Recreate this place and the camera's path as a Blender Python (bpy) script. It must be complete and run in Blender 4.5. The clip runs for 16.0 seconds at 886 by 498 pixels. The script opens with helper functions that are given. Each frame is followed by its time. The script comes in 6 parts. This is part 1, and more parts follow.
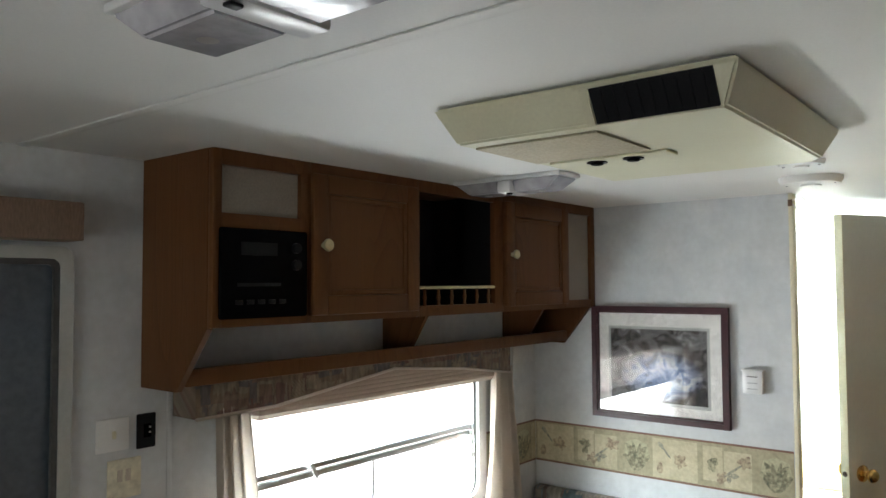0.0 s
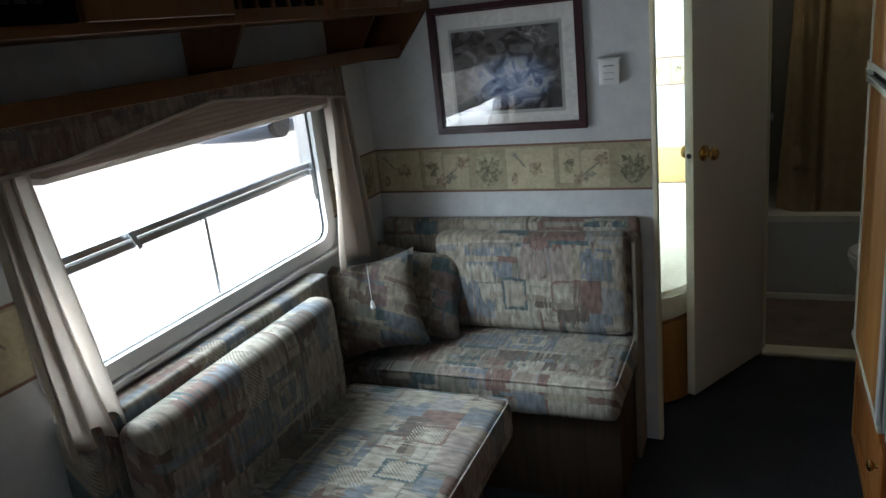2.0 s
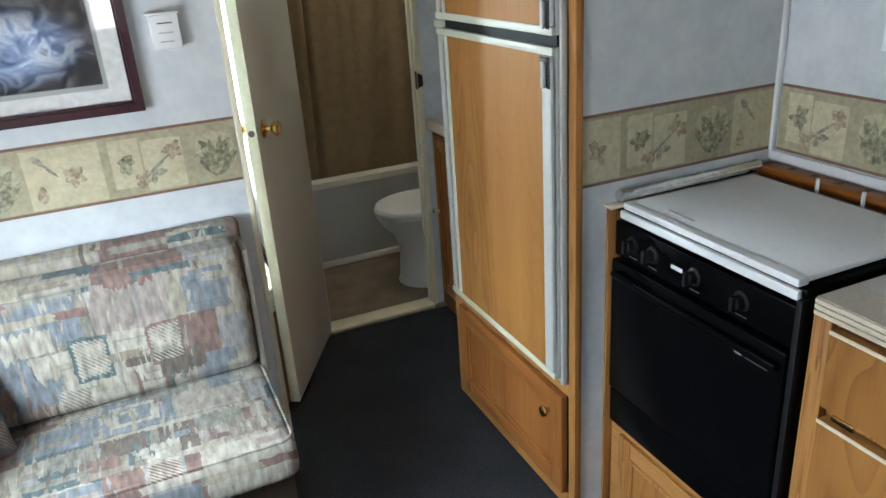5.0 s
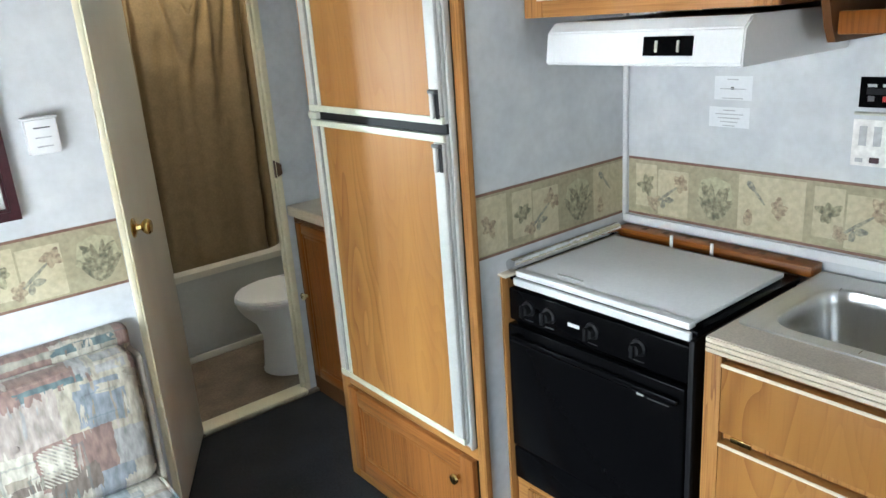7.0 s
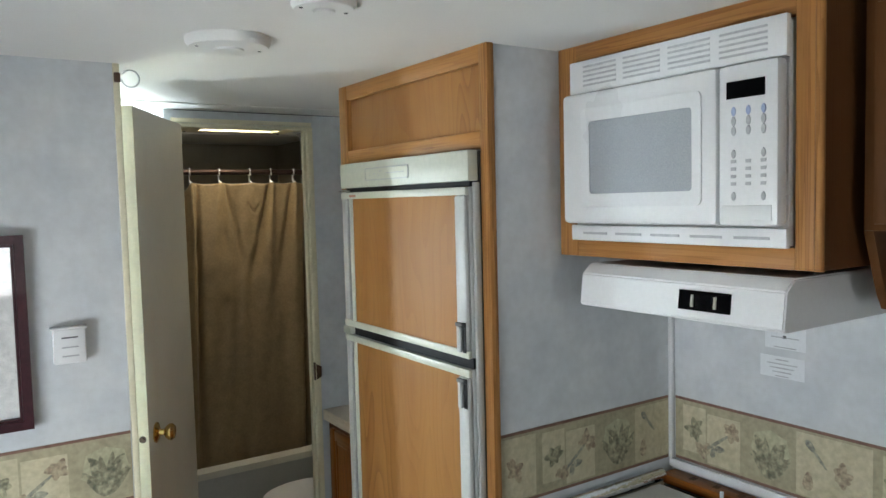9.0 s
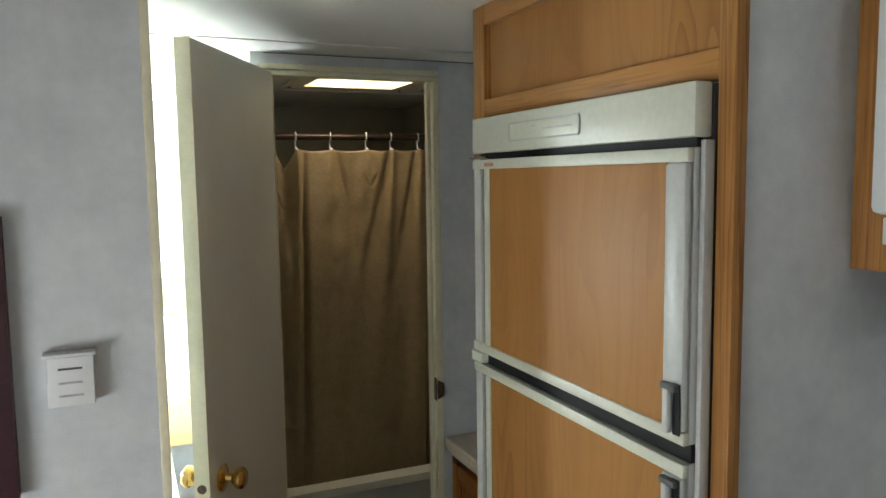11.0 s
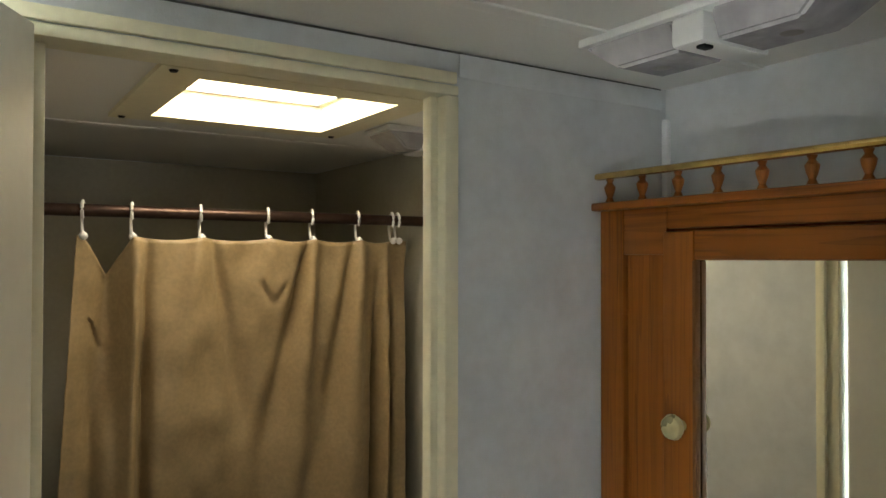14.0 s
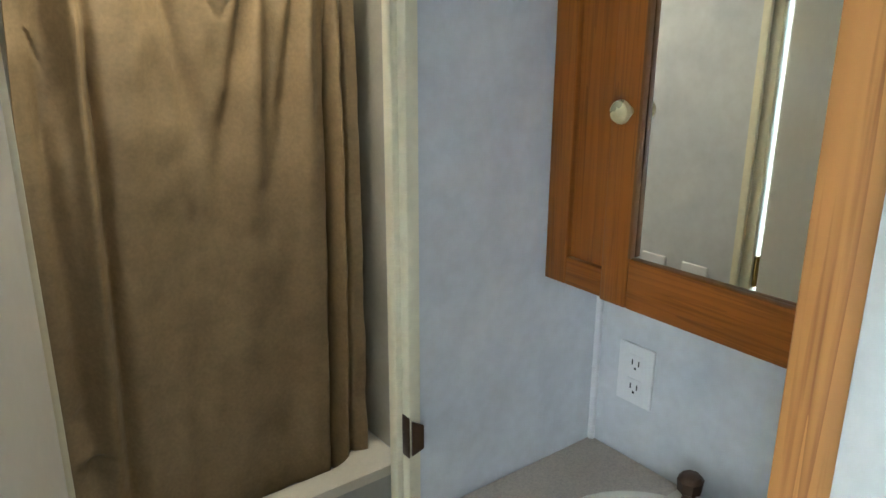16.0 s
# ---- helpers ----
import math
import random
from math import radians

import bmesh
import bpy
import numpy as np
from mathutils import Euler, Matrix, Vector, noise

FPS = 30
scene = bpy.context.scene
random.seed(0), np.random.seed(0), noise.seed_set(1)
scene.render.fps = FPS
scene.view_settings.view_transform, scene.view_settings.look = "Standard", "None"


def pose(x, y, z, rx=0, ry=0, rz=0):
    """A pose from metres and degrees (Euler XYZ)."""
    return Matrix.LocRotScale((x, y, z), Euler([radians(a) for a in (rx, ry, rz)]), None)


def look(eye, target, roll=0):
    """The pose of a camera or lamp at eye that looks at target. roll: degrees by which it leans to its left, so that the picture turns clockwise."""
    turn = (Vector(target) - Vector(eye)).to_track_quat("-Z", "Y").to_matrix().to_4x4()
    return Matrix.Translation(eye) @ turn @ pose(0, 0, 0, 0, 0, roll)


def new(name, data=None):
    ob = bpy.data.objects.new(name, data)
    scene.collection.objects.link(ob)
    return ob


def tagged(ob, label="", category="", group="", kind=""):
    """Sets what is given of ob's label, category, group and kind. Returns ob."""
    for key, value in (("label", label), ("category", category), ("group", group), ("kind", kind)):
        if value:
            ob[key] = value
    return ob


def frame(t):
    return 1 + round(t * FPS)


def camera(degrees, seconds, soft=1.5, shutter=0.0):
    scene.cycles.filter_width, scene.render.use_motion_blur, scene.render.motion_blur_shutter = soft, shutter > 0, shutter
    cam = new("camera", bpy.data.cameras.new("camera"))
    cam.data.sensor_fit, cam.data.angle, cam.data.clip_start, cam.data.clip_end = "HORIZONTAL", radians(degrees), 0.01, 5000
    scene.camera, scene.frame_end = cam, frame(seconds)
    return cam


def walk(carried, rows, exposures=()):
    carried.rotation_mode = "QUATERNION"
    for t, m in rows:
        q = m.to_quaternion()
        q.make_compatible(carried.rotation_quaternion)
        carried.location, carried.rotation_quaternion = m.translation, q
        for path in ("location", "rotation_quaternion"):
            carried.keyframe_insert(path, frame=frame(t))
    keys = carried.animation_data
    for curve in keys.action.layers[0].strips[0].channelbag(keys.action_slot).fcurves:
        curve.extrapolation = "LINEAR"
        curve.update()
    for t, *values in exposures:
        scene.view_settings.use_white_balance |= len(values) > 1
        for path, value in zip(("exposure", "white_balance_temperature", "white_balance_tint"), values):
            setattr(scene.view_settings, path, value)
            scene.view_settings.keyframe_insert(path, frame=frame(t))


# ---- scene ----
cam = camera(61.4, 16.0)
PATH = [
    (0, (1.688, -2.707, 1.679), (0.434, -1.152, 1.772), -0.3),
    (0.5, (1.597, -2.689, 1.665), (0.433, -1.063, 1.652), -0.4),
    (1, (1.489, -2.661, 1.617), (0.478, -0.942, 1.462), -1.8),
    (1.5, (1.435, -2.576, 1.54), (0.534, -0.828, 1.174), -4.5),
    (2, (1.341, -2.479, 1.541), (0.561, -0.73, 0.962), -6.3),
    (2.5, (1.235, -2.393, 1.528), (0.592, -0.611, 0.886), -7.6),
    (3, (1.071, -2.318, 1.528), (0.646, -0.493, 0.829), -8.0),
    (3.5, (0.924, -2.252, 1.501), (0.775, -0.407, 0.743), -8.3),
    (4, (0.864, -2.172, 1.495), (1.018, -0.332, 0.727), -4.8),
    (4.5, (0.825, -2.022, 1.493), (1.274, -0.224, 0.741), -2.4),
    (4.7, (0.799, -1.99, 1.492), (1.362, -0.229, 0.73), -3.0),
    (6.8, (0.533, -1.908, 1.519), (1.693, -0.429, 0.835), -4.4),
    (7, (0.536, -1.909, 1.54), (1.711, -0.408, 0.933), -4.2),
    (7.5, (0.542, -1.918, 1.585), (1.743, -0.365, 1.206), -3.4),
    (8, (0.537, -1.918, 1.635), (1.758, -0.342, 1.472), -2.7),
    (8.2, (0.544, -1.925, 1.649), (1.758, -0.34, 1.537), -2.5),
    (10.3, (0.919, -1.59, 1.625), (1.787, 0.199, 1.412), -0.9),
    (10.5, (0.926, -1.507, 1.632), (1.78, 0.288, 1.415), -0.7),
    (11, (0.977, -1.285, 1.638), (1.761, 0.545, 1.446), -0.8),
    (11.5, (1.074, -1.066, 1.645), (1.752, 0.811, 1.518), -0.8),
    (12, (1.147, -0.84, 1.658), (1.769, 1.059, 1.576), -1.3),
    (12.5, (1.186, -0.585, 1.649), (1.847, 1.302, 1.6), 0.4),
    (13, (1.232, -0.345, 1.679), (1.968, 1.514, 1.691), 0.4),
    (13.5, (1.28, -0.126, 1.702), (2.19, 1.655, 1.735), -0.1),
    (14, (1.304, -0.034, 1.704), (2.391, 1.645, 1.732), 0.1),
    (14.5, (1.294, -0.02, 1.697), (2.491, 1.582, 1.668), 0.2),
    (15, (1.266, -0.029, 1.653), (2.511, 1.529, 1.506), 0.6),
    (15.5, (1.263, -0.041, 1.615), (2.497, 1.494, 1.262), 0.7),
    (16, (1.26, -0.055, 1.612), (2.419, 1.461, 1.017), 0.2),
]
EXPOSURES = [
    (0, 2.4, 6700, 10), (1, 2.05, 6600, 10), (1.5, 1.3, 6400, 10), (2, 0.85, 6200, 10), (3, 0.88, 6200, 10), (4, 2.05, 6200, 10), (4.7, 2.45, 6200, 10), (6.8, 3.15, 6300, 10),
    (7.2, 3.08, 6200, 10), (8, 2.55, 6300, 10), (10.5, 2.2, 6500, 10), (11, 2.0, 6800, 10), (12, 1.75, 7400, 10), (13, 2.25, 8100, 10), (13.5, 2.7, 7600, 10), (14.5, 2.8, 6800, 10),
    (16, 3.35, 6000, 10),
]
walk(cam, [(t, look(eye, target, roll)) for t, eye, target, roll in PATH], EXPOSURES)

# ---- light ----
world = bpy.data.worlds.new("world")
scene.world = world
world.use_nodes = True
wn = world.node_tree
sky = wn.nodes.new("ShaderNodeTexSky")
sky.sky_type = 'NISHITA'
sky.sun_disc = False
sky.sun_elevation, sky.sun_rotation = radians(48), radians(124)
sky.air_density, sky.dust_density = 1.0, 4.0
wn.nodes["Background"].inputs["Strength"].default_value = 0.15
wn.links.new(sky.outputs[0], wn.nodes["Background"].inputs["Color"])


def sun_lamp():
    lamp = bpy.data.lights.new("sun", 'SUN')
    lamp.energy, lamp.angle, lamp.color = 5.0, radians(10), (1.0, 0.97, 0.92)
    ob = new("sun", lamp)
    ob.matrix_world = look((6, -4, 8), (0, 0, 0))


def daylight(name, eye, target, wide, high, watts, color=(0.80, 0.94, 1.0)):
    lamp = bpy.data.lights.new(name, 'AREA')
    lamp.shape, lamp.size, lamp.size_y, lamp.energy, lamp.color = 'RECTANGLE', wide, high, watts, color
    ob = new(name, lamp)
    ob.matrix_world = look(eye, target)


sun_lamp()
daylight("window_daylight", (-0.85, -1.15, 2.15), (0.35, -0.88, 0.95), 3.2, 1.3, 85)
daylight("lower_pane_daylight", (-0.047, -0.965, 1.017), (1.0, -0.965, 0.62), 1.06, 0.21, 4.6, (0.87, 0.95, 1.0))
daylight("bedroom_daylight", (-0.25, 1.60, 1.22), (0.65, 2.00, 1.14), 0.64, 0.6, 50)
# unseen fill lamp behind the camera, added to brighten the room
daylight("rear_fill", (1.15, -4.3, 1.3), (1.2, 0, 1.1), 0.8, 0.45, 0.8)
daylight("skylight_daylight", (1.77, 1.285, 2.072), (1.77, 1.285, 0), 0.29, 0.25, 0.60, (1.0, 0.95, 0.82))


# ---- materials ----
def material(name, color, rough=0.6, metal=0.0, color2=None, scale=6.0, stretch=(1, 1, 1), fine=60.0, fine_amount=0.15,
             bump=0.1, bump_scale=120.0, spread=0.5, coat=0.0, spec=0.5):
    m = bpy.data.materials.new(name)
    m.use_nodes = True
    t = m.node_tree
    n, l = t.nodes, t.links
    b = n["Principled BSDF"]
    b.inputs["Roughness"].default_value, b.inputs["Metallic"].default_value = rough, metal
    b.inputs["Coat Weight"].default_value = coat
    b.inputs["Specular IOR Level"].default_value = spec
    co = n.new("ShaderNodeTexCoord")
    mp = n.new("ShaderNodeMapping")
    mp.inputs["Scale"].default_value = stretch
    l.new(co.outputs["Object"], mp.inputs["Vector"])
    big = n.new("ShaderNodeTexNoise")
    big.inputs["Scale"].default_value, big.inputs["Detail"].default_value = scale, 4
    l.new(mp.outputs[0], big.inputs["Vector"])
    ramp = n.new("ShaderNodeMapRange")
    ramp.inputs["From Min"].default_value, ramp.inputs["From Max"].default_value = 0.5 - spread * 0.5, 0.5 + spread * 0.5
    l.new(big.outputs["Fac"], ramp.inputs["Value"])
    mix = n.new("ShaderNodeMix")
    mix.data_type = 'RGBA'
    c2 = color2 or tuple(c * 0.85 for c in color)
    mix.inputs[6].default_value, mix.inputs[7].default_value = (*color, 1), (*c2, 1)
    l.new(ramp.outputs[0], mix.inputs[0])
    small = n.new("ShaderNodeTexNoise")
    small.inputs["Scale"].default_value, small.inputs["Detail"].default_value = fine, 3
    l.new(mp.outputs[0], small.inputs["Vector"])
    gain = n.new("ShaderNodeMapRange")
    gain.inputs["From Min"].default_value, gain.inputs["From Max"].default_value = 0.3, 0.7
    gain.inputs["To Min"].default_value, gain.inputs["To Max"].default_value = 1 - fine_amount, 1 + fine_amount
    l.new(small.outputs["Fac"], gain.inputs["Value"])
    mul = n.new("ShaderNodeVectorMath")
    mul.operation = 'SCALE'
    l.new(mix.outputs[2], mul.inputs[0])
    l.new(gain.outputs[0], mul.inputs["Scale"])
    l.new(mul.outputs[0], b.inputs["Base Color"])
    rr = n.new("ShaderNodeMapRange")
    rr.inputs["To Min"].default_value, rr.inputs["To Max"].default_value = max(rough - min(0.08, rough * 0.3), 0.0), min(rough + min(0.08, rough * 0.3), 1)
    l.new(big.outputs["Fac"], rr.inputs["Value"])
    l.new(rr.outputs[0], b.inputs["Roughness"])
    if bump:
        bn = n.new("ShaderNodeTexNoise")
        bn.inputs["Scale"].default_value, bn.inputs["Detail"].default_value = bump_scale, 3
        l.new(mp.outputs[0], bn.inputs["Vector"])
        bp = n.new("ShaderNodeBump")
        bp.inputs["Strength"].default_value, bp.inputs["Distance"].default_value = bump, 0.004
        l.new(bn.outputs["Fac"], bp.inputs["Height"])
        l.new(bp.outputs[0], b.inputs["Normal"])
    return m


def oak(name, light, dark, along="z", rough=0.4, grain=0.5, plain=False):
    """Varnished oak: fine open pores and long cathedral figure running along one axis."""
    m = bpy.data.materials.new(name)
    m.use_nodes = True
    n, l = m.node_tree.nodes, m.node_tree.links
    b = n["Principled BSDF"]
    b.inputs["Specular IOR Level"].default_value = 0.14 if plain else 0.2
    co = n.new("ShaderNodeTexCoord")

    def streaks(cross, length, detail, lacuna=0.0):
        mp = n.new("ShaderNodeMapping")
        mp.inputs["Scale"].default_value = (cross, cross, length) if along == "z" else (cross, length, cross)
        l.new(co.outputs["Object"], mp.inputs["Vector"])
        q = n.new("ShaderNodeTexNoise")
        q.inputs["Scale"].default_value, q.inputs["Detail"].default_value, q.inputs["Distortion"].default_value = 1.0, detail, lacuna
        l.new(mp.outputs[0], q.inputs["Vector"])
        return q.outputs["Fac"]

    def ranged(a, lo, hi, to_lo=0.0, to_hi=1.0):
        q = n.new("ShaderNodeMapRange")
        for key, v in (("From Min", lo), ("From Max", hi), ("To Min", to_lo), ("To Max", to_hi)):
            q.inputs[key].default_value = v
        l.new(a, q.inputs["Value"])
        return q.outputs[0]

    def calc(op, a, c):
        q = n.new("ShaderNodeMath")
        q.operation = op
        for k, v in enumerate((a, c)):
            if isinstance(v, (int, float)):
                q.inputs[k].default_value = v
            else:
                l.new(v, q.inputs[k])
        return q.outputs[0]
    figure = streaks(5.5 if plain else 48.0, 1.15 if plain else 1.1, 1.6, 0.35)
    rings = calc('FRACT', calc('MULTIPLY', figure, 17.0 if plain else 6.0), 0.0)
    line = calc('POWER', rings, 2.5)
    zone = ranged(streaks(3.5, 0.4, 1), 0.47, 0.57, 0.30 if plain else 0.6, 1.0)
    pores = ranged(streaks(210.0, 6.0, 2), 0.54, 0.68)
    broad = ranged(streaks(9.0, 0.5, 3), 0.3, 0.7)
    tone = calc('ADD', calc('MULTIPLY', calc('MULTIPLY', line, zone), grain), calc('ADD', calc('MULTIPLY', broad, 0.30), calc('MULTIPLY', pores, 0.10 if plain else 0.45 * grain + 0.1)))
    mix = n.new("ShaderNodeMix")
    mix.data_type = 'RGBA'
    mix.inputs[6].default_value, mix.inputs[7].default_value = (*light, 1), (*dark, 1)
    l.new(tone, mix.inputs[0])
    l.new(mix.outputs[2], b.inputs["Base Color"])
    l.new(ranged(broad, 0, 1, rough - 0.06, rough + 0.06), b.inputs["Roughness"])
    bp = n.new("ShaderNodeBump")
    bp.inputs["Strength"].default_value, bp.inputs["Distance"].default_value = 0.12, 0.002
    l.new(calc('MULTIPLY', pores, -1.0), bp.inputs["Height"])
    l.new(bp.outputs[0], b.inputs["Normal"])
    return m


def fabric(name, palette, size, along="x", dull=1.0):
    """Woven upholstery printed with overlapping rectangles, nested frames, brushed fringes and hatching."""
    m = bpy.data.materials.new(name)
    m.use_nodes = True
    t = m.node_tree
    n, l = t.nodes, t.links
    b = n["Principled BSDF"]
    b.inputs["Roughness"].default_value = 0.9
    b.inputs["Sheen Weight"].default_value = 0.1

    def calc(op, *args):
        q = n.new("ShaderNodeMath")
        q.operation = op
        for k, v in enumerate(args):
            if isinstance(v, (int, float)):
                q.inputs[k].default_value = v
            else:
                l.new(v, q.inputs[k])
        return q.outputs[0]

    def pair(u, v):
        q = n.new("ShaderNodeCombineXYZ")
        for k, w in enumerate((u, v)):
            if isinstance(w, (int, float)):
                q.inputs[k].default_value = w
            else:
                l.new(w, q.inputs[k])
        return q.outputs[0]

    def speckle(vec, scale, detail=2):
        q = n.new("ShaderNodeTexNoise")
        q.inputs["Scale"].default_value, q.inputs["Detail"].default_value = scale, detail
        l.new(vec, q.inputs["Vector"])
        return calc('SUBTRACT', q.outputs["Fac"], 0.5)

    def white(vec):
        q = n.new("ShaderNodeTexWhiteNoise")
        q.noise_dimensions = '2D'
        l.new(vec, q.inputs["Vector"])
        s = n.new("ShaderNodeSeparateColor")
        l.new(q.outputs["Color"], s.inputs[0])
        return s.outputs

    co = n.new("ShaderNodeTexCoord")
    sp = n.new("ShaderNodeSeparateXYZ")
    l.new(co.outputs["Object"], sp.inputs[0])
    x, y, z = sp.outputs
    u0, v0 = (x, calc('ADD', y, z)) if along == "x" else (y, calc('ADD', x, z))
    flat = pair(u0, v0)
    fringe_v = speckle(pair(calc('MULTIPLY', u0, 95.0), calc('MULTIPLY', v0, 5.0)), 1.0)
    fringe_u = speckle(pair(calc('MULTIPLY', u0, 6.0), calc('MULTIPLY', v0, 80.0)), 1.0)
    soft_u, soft_v = speckle(flat, 38.0), speckle(flat, 44.0)

    def cells(wide, high, seed, fu, fv):
        """Staggered cells: three random values and the distance from the cell's middle (0 to 0.5)."""
        u = calc('ADD', u0, calc('ADD', calc('MULTIPLY', soft_u, 0.012), calc('MULTIPLY', fringe_u, fu)))
        v = calc('ADD', v0, calc('ADD', calc('MULTIPLY', soft_v, 0.012), calc('MULTIPLY', fringe_v, fv)))
        v = calc('ADD', calc('DIVIDE', v, high), seed * 1.31)
        row = calc('FLOOR', v)
        r = white(pair(row, seed))
        u = calc('ADD', calc('DIVIDE', u, wide), calc('ADD', calc('MULTIPLY', r[0], 1.0), seed))
        col = calc('FLOOR', u)
        rnd = white(pair(calc('ADD', col, seed * 3.7), row))
        du = calc('ABSOLUTE', calc('SUBTRACT', calc('SUBTRACT', u, col), 0.5))
        dv = calc('ABSOLUTE', calc('SUBTRACT', calc('SUBTRACT', v, row), 0.5))
        return rnd[0], rnd[1], rnd[2], calc('MAXIMUM', du, dv)

    def colours(socket, shift):
        cols = palette[shift % len(palette):] + palette[:shift % len(palette)]
        r = n.new("ShaderNodeValToRGB")
        r.color_ramp.interpolation = 'CONSTANT'
        while len(r.color_ramp.elements) < len(cols):
            r.color_ramp.elements.new(0.5)
        for i, (e, c) in enumerate(zip(r.color_ramp.elements, cols)):
            e.position, e.color = i / len(cols), (*[k * dull for k in c], 1)
        l.new(socket, r.inputs[0])
        return r.outputs[0]

    def over(base, top, fac):
        q = n.new("ShaderNodeMix")
        q.data_type = 'RGBA'
        l.new(fac, q.inputs[0])
        l.new(base, q.inputs[6])
        l.new(top, q.inputs[7])
        return q.outputs[2]

    def more(a, limit):
        return calc('GREATER_THAN', a, limit)

    streak = speckle(pair(calc('MULTIPLY', u0, 75.0), calc('MULTIPLY', v0, 11.0)), 1.0, 3)
    k = size
    a1, a2, a3, ad = cells(k * 1.15, k, 1.0, 0.0, 0.004)
    b1, b2, b3, bd = cells(k * 0.55, k * 0.75, 5.0, 0.006, 0.006)
    c1, c2, c3, cd = cells(k * 0.70, k * 0.42, 9.0, 0.0, 0.055)
    d1, d2, d3, dd = cells(k * 0.9, k * 0.15, 14.0, 0.045, 0.0)
    col = colours(a1, 0)
    ringed = calc('MULTIPLY', more(ad, 0.20), calc('MULTIPLY', calc('LESS_THAN', ad, 0.31), more(a2, 0.45)))
    col = over(col, colours(a3, 4), ringed)
    col = over(col, colours(b1, 3), more(b2, 0.62))
    rim = calc('MULTIPLY', more(bd, 0.38), more(b3, 0.72))
    col = over(col, colours(b2, 6), rim)
    col = over(col, colours(c1, 5), more(c2, 0.78))
    col = over(col, colours(d1, 1), calc('MULTIPLY', more(d2, 0.76), more(a3, 0.35)))
    col = over(col, colours(b3, 2), calc('MULTIPLY', more(streak, 0.09), more(a2, 0.3)))
    ink = n.new("ShaderNodeRGB")
    ink.outputs[0].default_value = (*[w * dull for w in palette[4]], 1)
    edge = calc('MULTIPLY', more(ad, 0.465), more(a3, 0.68))
    edge2 = calc('MULTIPLY', calc('MULTIPLY', more(ad, 0.185), calc('LESS_THAN', ad, 0.21)), more(a2, 0.45))
    col = over(col, ink.outputs[0], calc('MULTIPLY', calc('MAXIMUM', edge, edge2), 0.35))
    stripe = more(calc('SINE', calc('MULTIPLY', calc('ADD', u0, v0), 560.0)), 0.0)
    pale = n.new("ShaderNodeRGB")
    pale.outputs[0].default_value = (*[w * dull for w in palette[2]], 1)
    col = over(col, pale.outputs[0], calc('MULTIPLY', stripe, calc('MULTIPLY', more(b3, 0.86), calc('LESS_THAN', bd, 0.42))))
    fade = n.new("ShaderNodeTexNoise")
    fade.inputs["Scale"].default_value, fade.inputs["Detail"].default_value = 1.0, 4
    l.new(pair(calc('MULTIPLY', u0, 70.0), calc('MULTIPLY', v0, 22.0)), fade.inputs["Vector"])
    fg = n.new("ShaderNodeMapRange")
    fg.inputs["From Min"].default_value, fg.inputs["From Max"].default_value = 0.3, 0.7
    fg.inputs["To Min"].default_value, fg.inputs["To Max"].default_value = 0.58, 1.28
    l.new(fade.outputs["Fac"], fg.inputs["Value"])
    mul = n.new("ShaderNodeVectorMath")
    mul.operation = 'SCALE'
    l.new(col, mul.inputs[0])
    l.new(fg.outputs[0], mul.inputs["Scale"])
    l.new(mul.outputs[0], b.inputs["Base Color"])
    weave = n.new("ShaderNodeTexNoise")
    weave.inputs["Scale"].default_value = 420
    l.new(co.outputs["Object"], weave.inputs["Vector"])
    bp = n.new("ShaderNodeBump")
    bp.inputs["Strength"].default_value, bp.inputs["Distance"].default_value = 0.35, 0.002
    l.new(weave.outputs["Fac"], bp.inputs["Height"])
    l.new(bp.outputs[0], b.inputs["Normal"])
    return m


def glass(name, tint=(1, 1, 1), clear=0.9, rough=0.02):
    m = bpy.data.materials.new(name)
    m.use_nodes = True
    t = m.node_tree
    n, l = t.nodes, t.links
    n.remove(n["Principled BSDF"])
    tr, gl, mx, fr = (n.new("ShaderNodeBsdfTransparent"), n.new("ShaderNodeBsdfGlossy"), n.new("ShaderNodeMixShader"), n.new("ShaderNodeLayerWeight"))
    pw, sc = n.new("ShaderNodeMath"), n.new("ShaderNodeMath")
    pw.operation, sc.operation = 'POWER', 'MULTIPLY_ADD'
    pw.inputs[1].default_value, sc.inputs[1].default_value, sc.inputs[2].default_value = 4.0, 0.8, 0.05
    tr.inputs[0].default_value = (*[c * clear for c in tint], 1)
    gl.inputs["Roughness"].default_value = rough
    l.new(fr.outputs["Facing"], pw.inputs[0])
    l.new(pw.outputs[0], sc.inputs[0])
    l.new(sc.outputs[0], mx.inputs[0])
    l.new(tr.outputs[0], mx.inputs[1])
    l.new(gl.outputs[0], mx.inputs[2])
    l.new(mx.outputs[0], n["Material Output"].inputs[0])
    return m


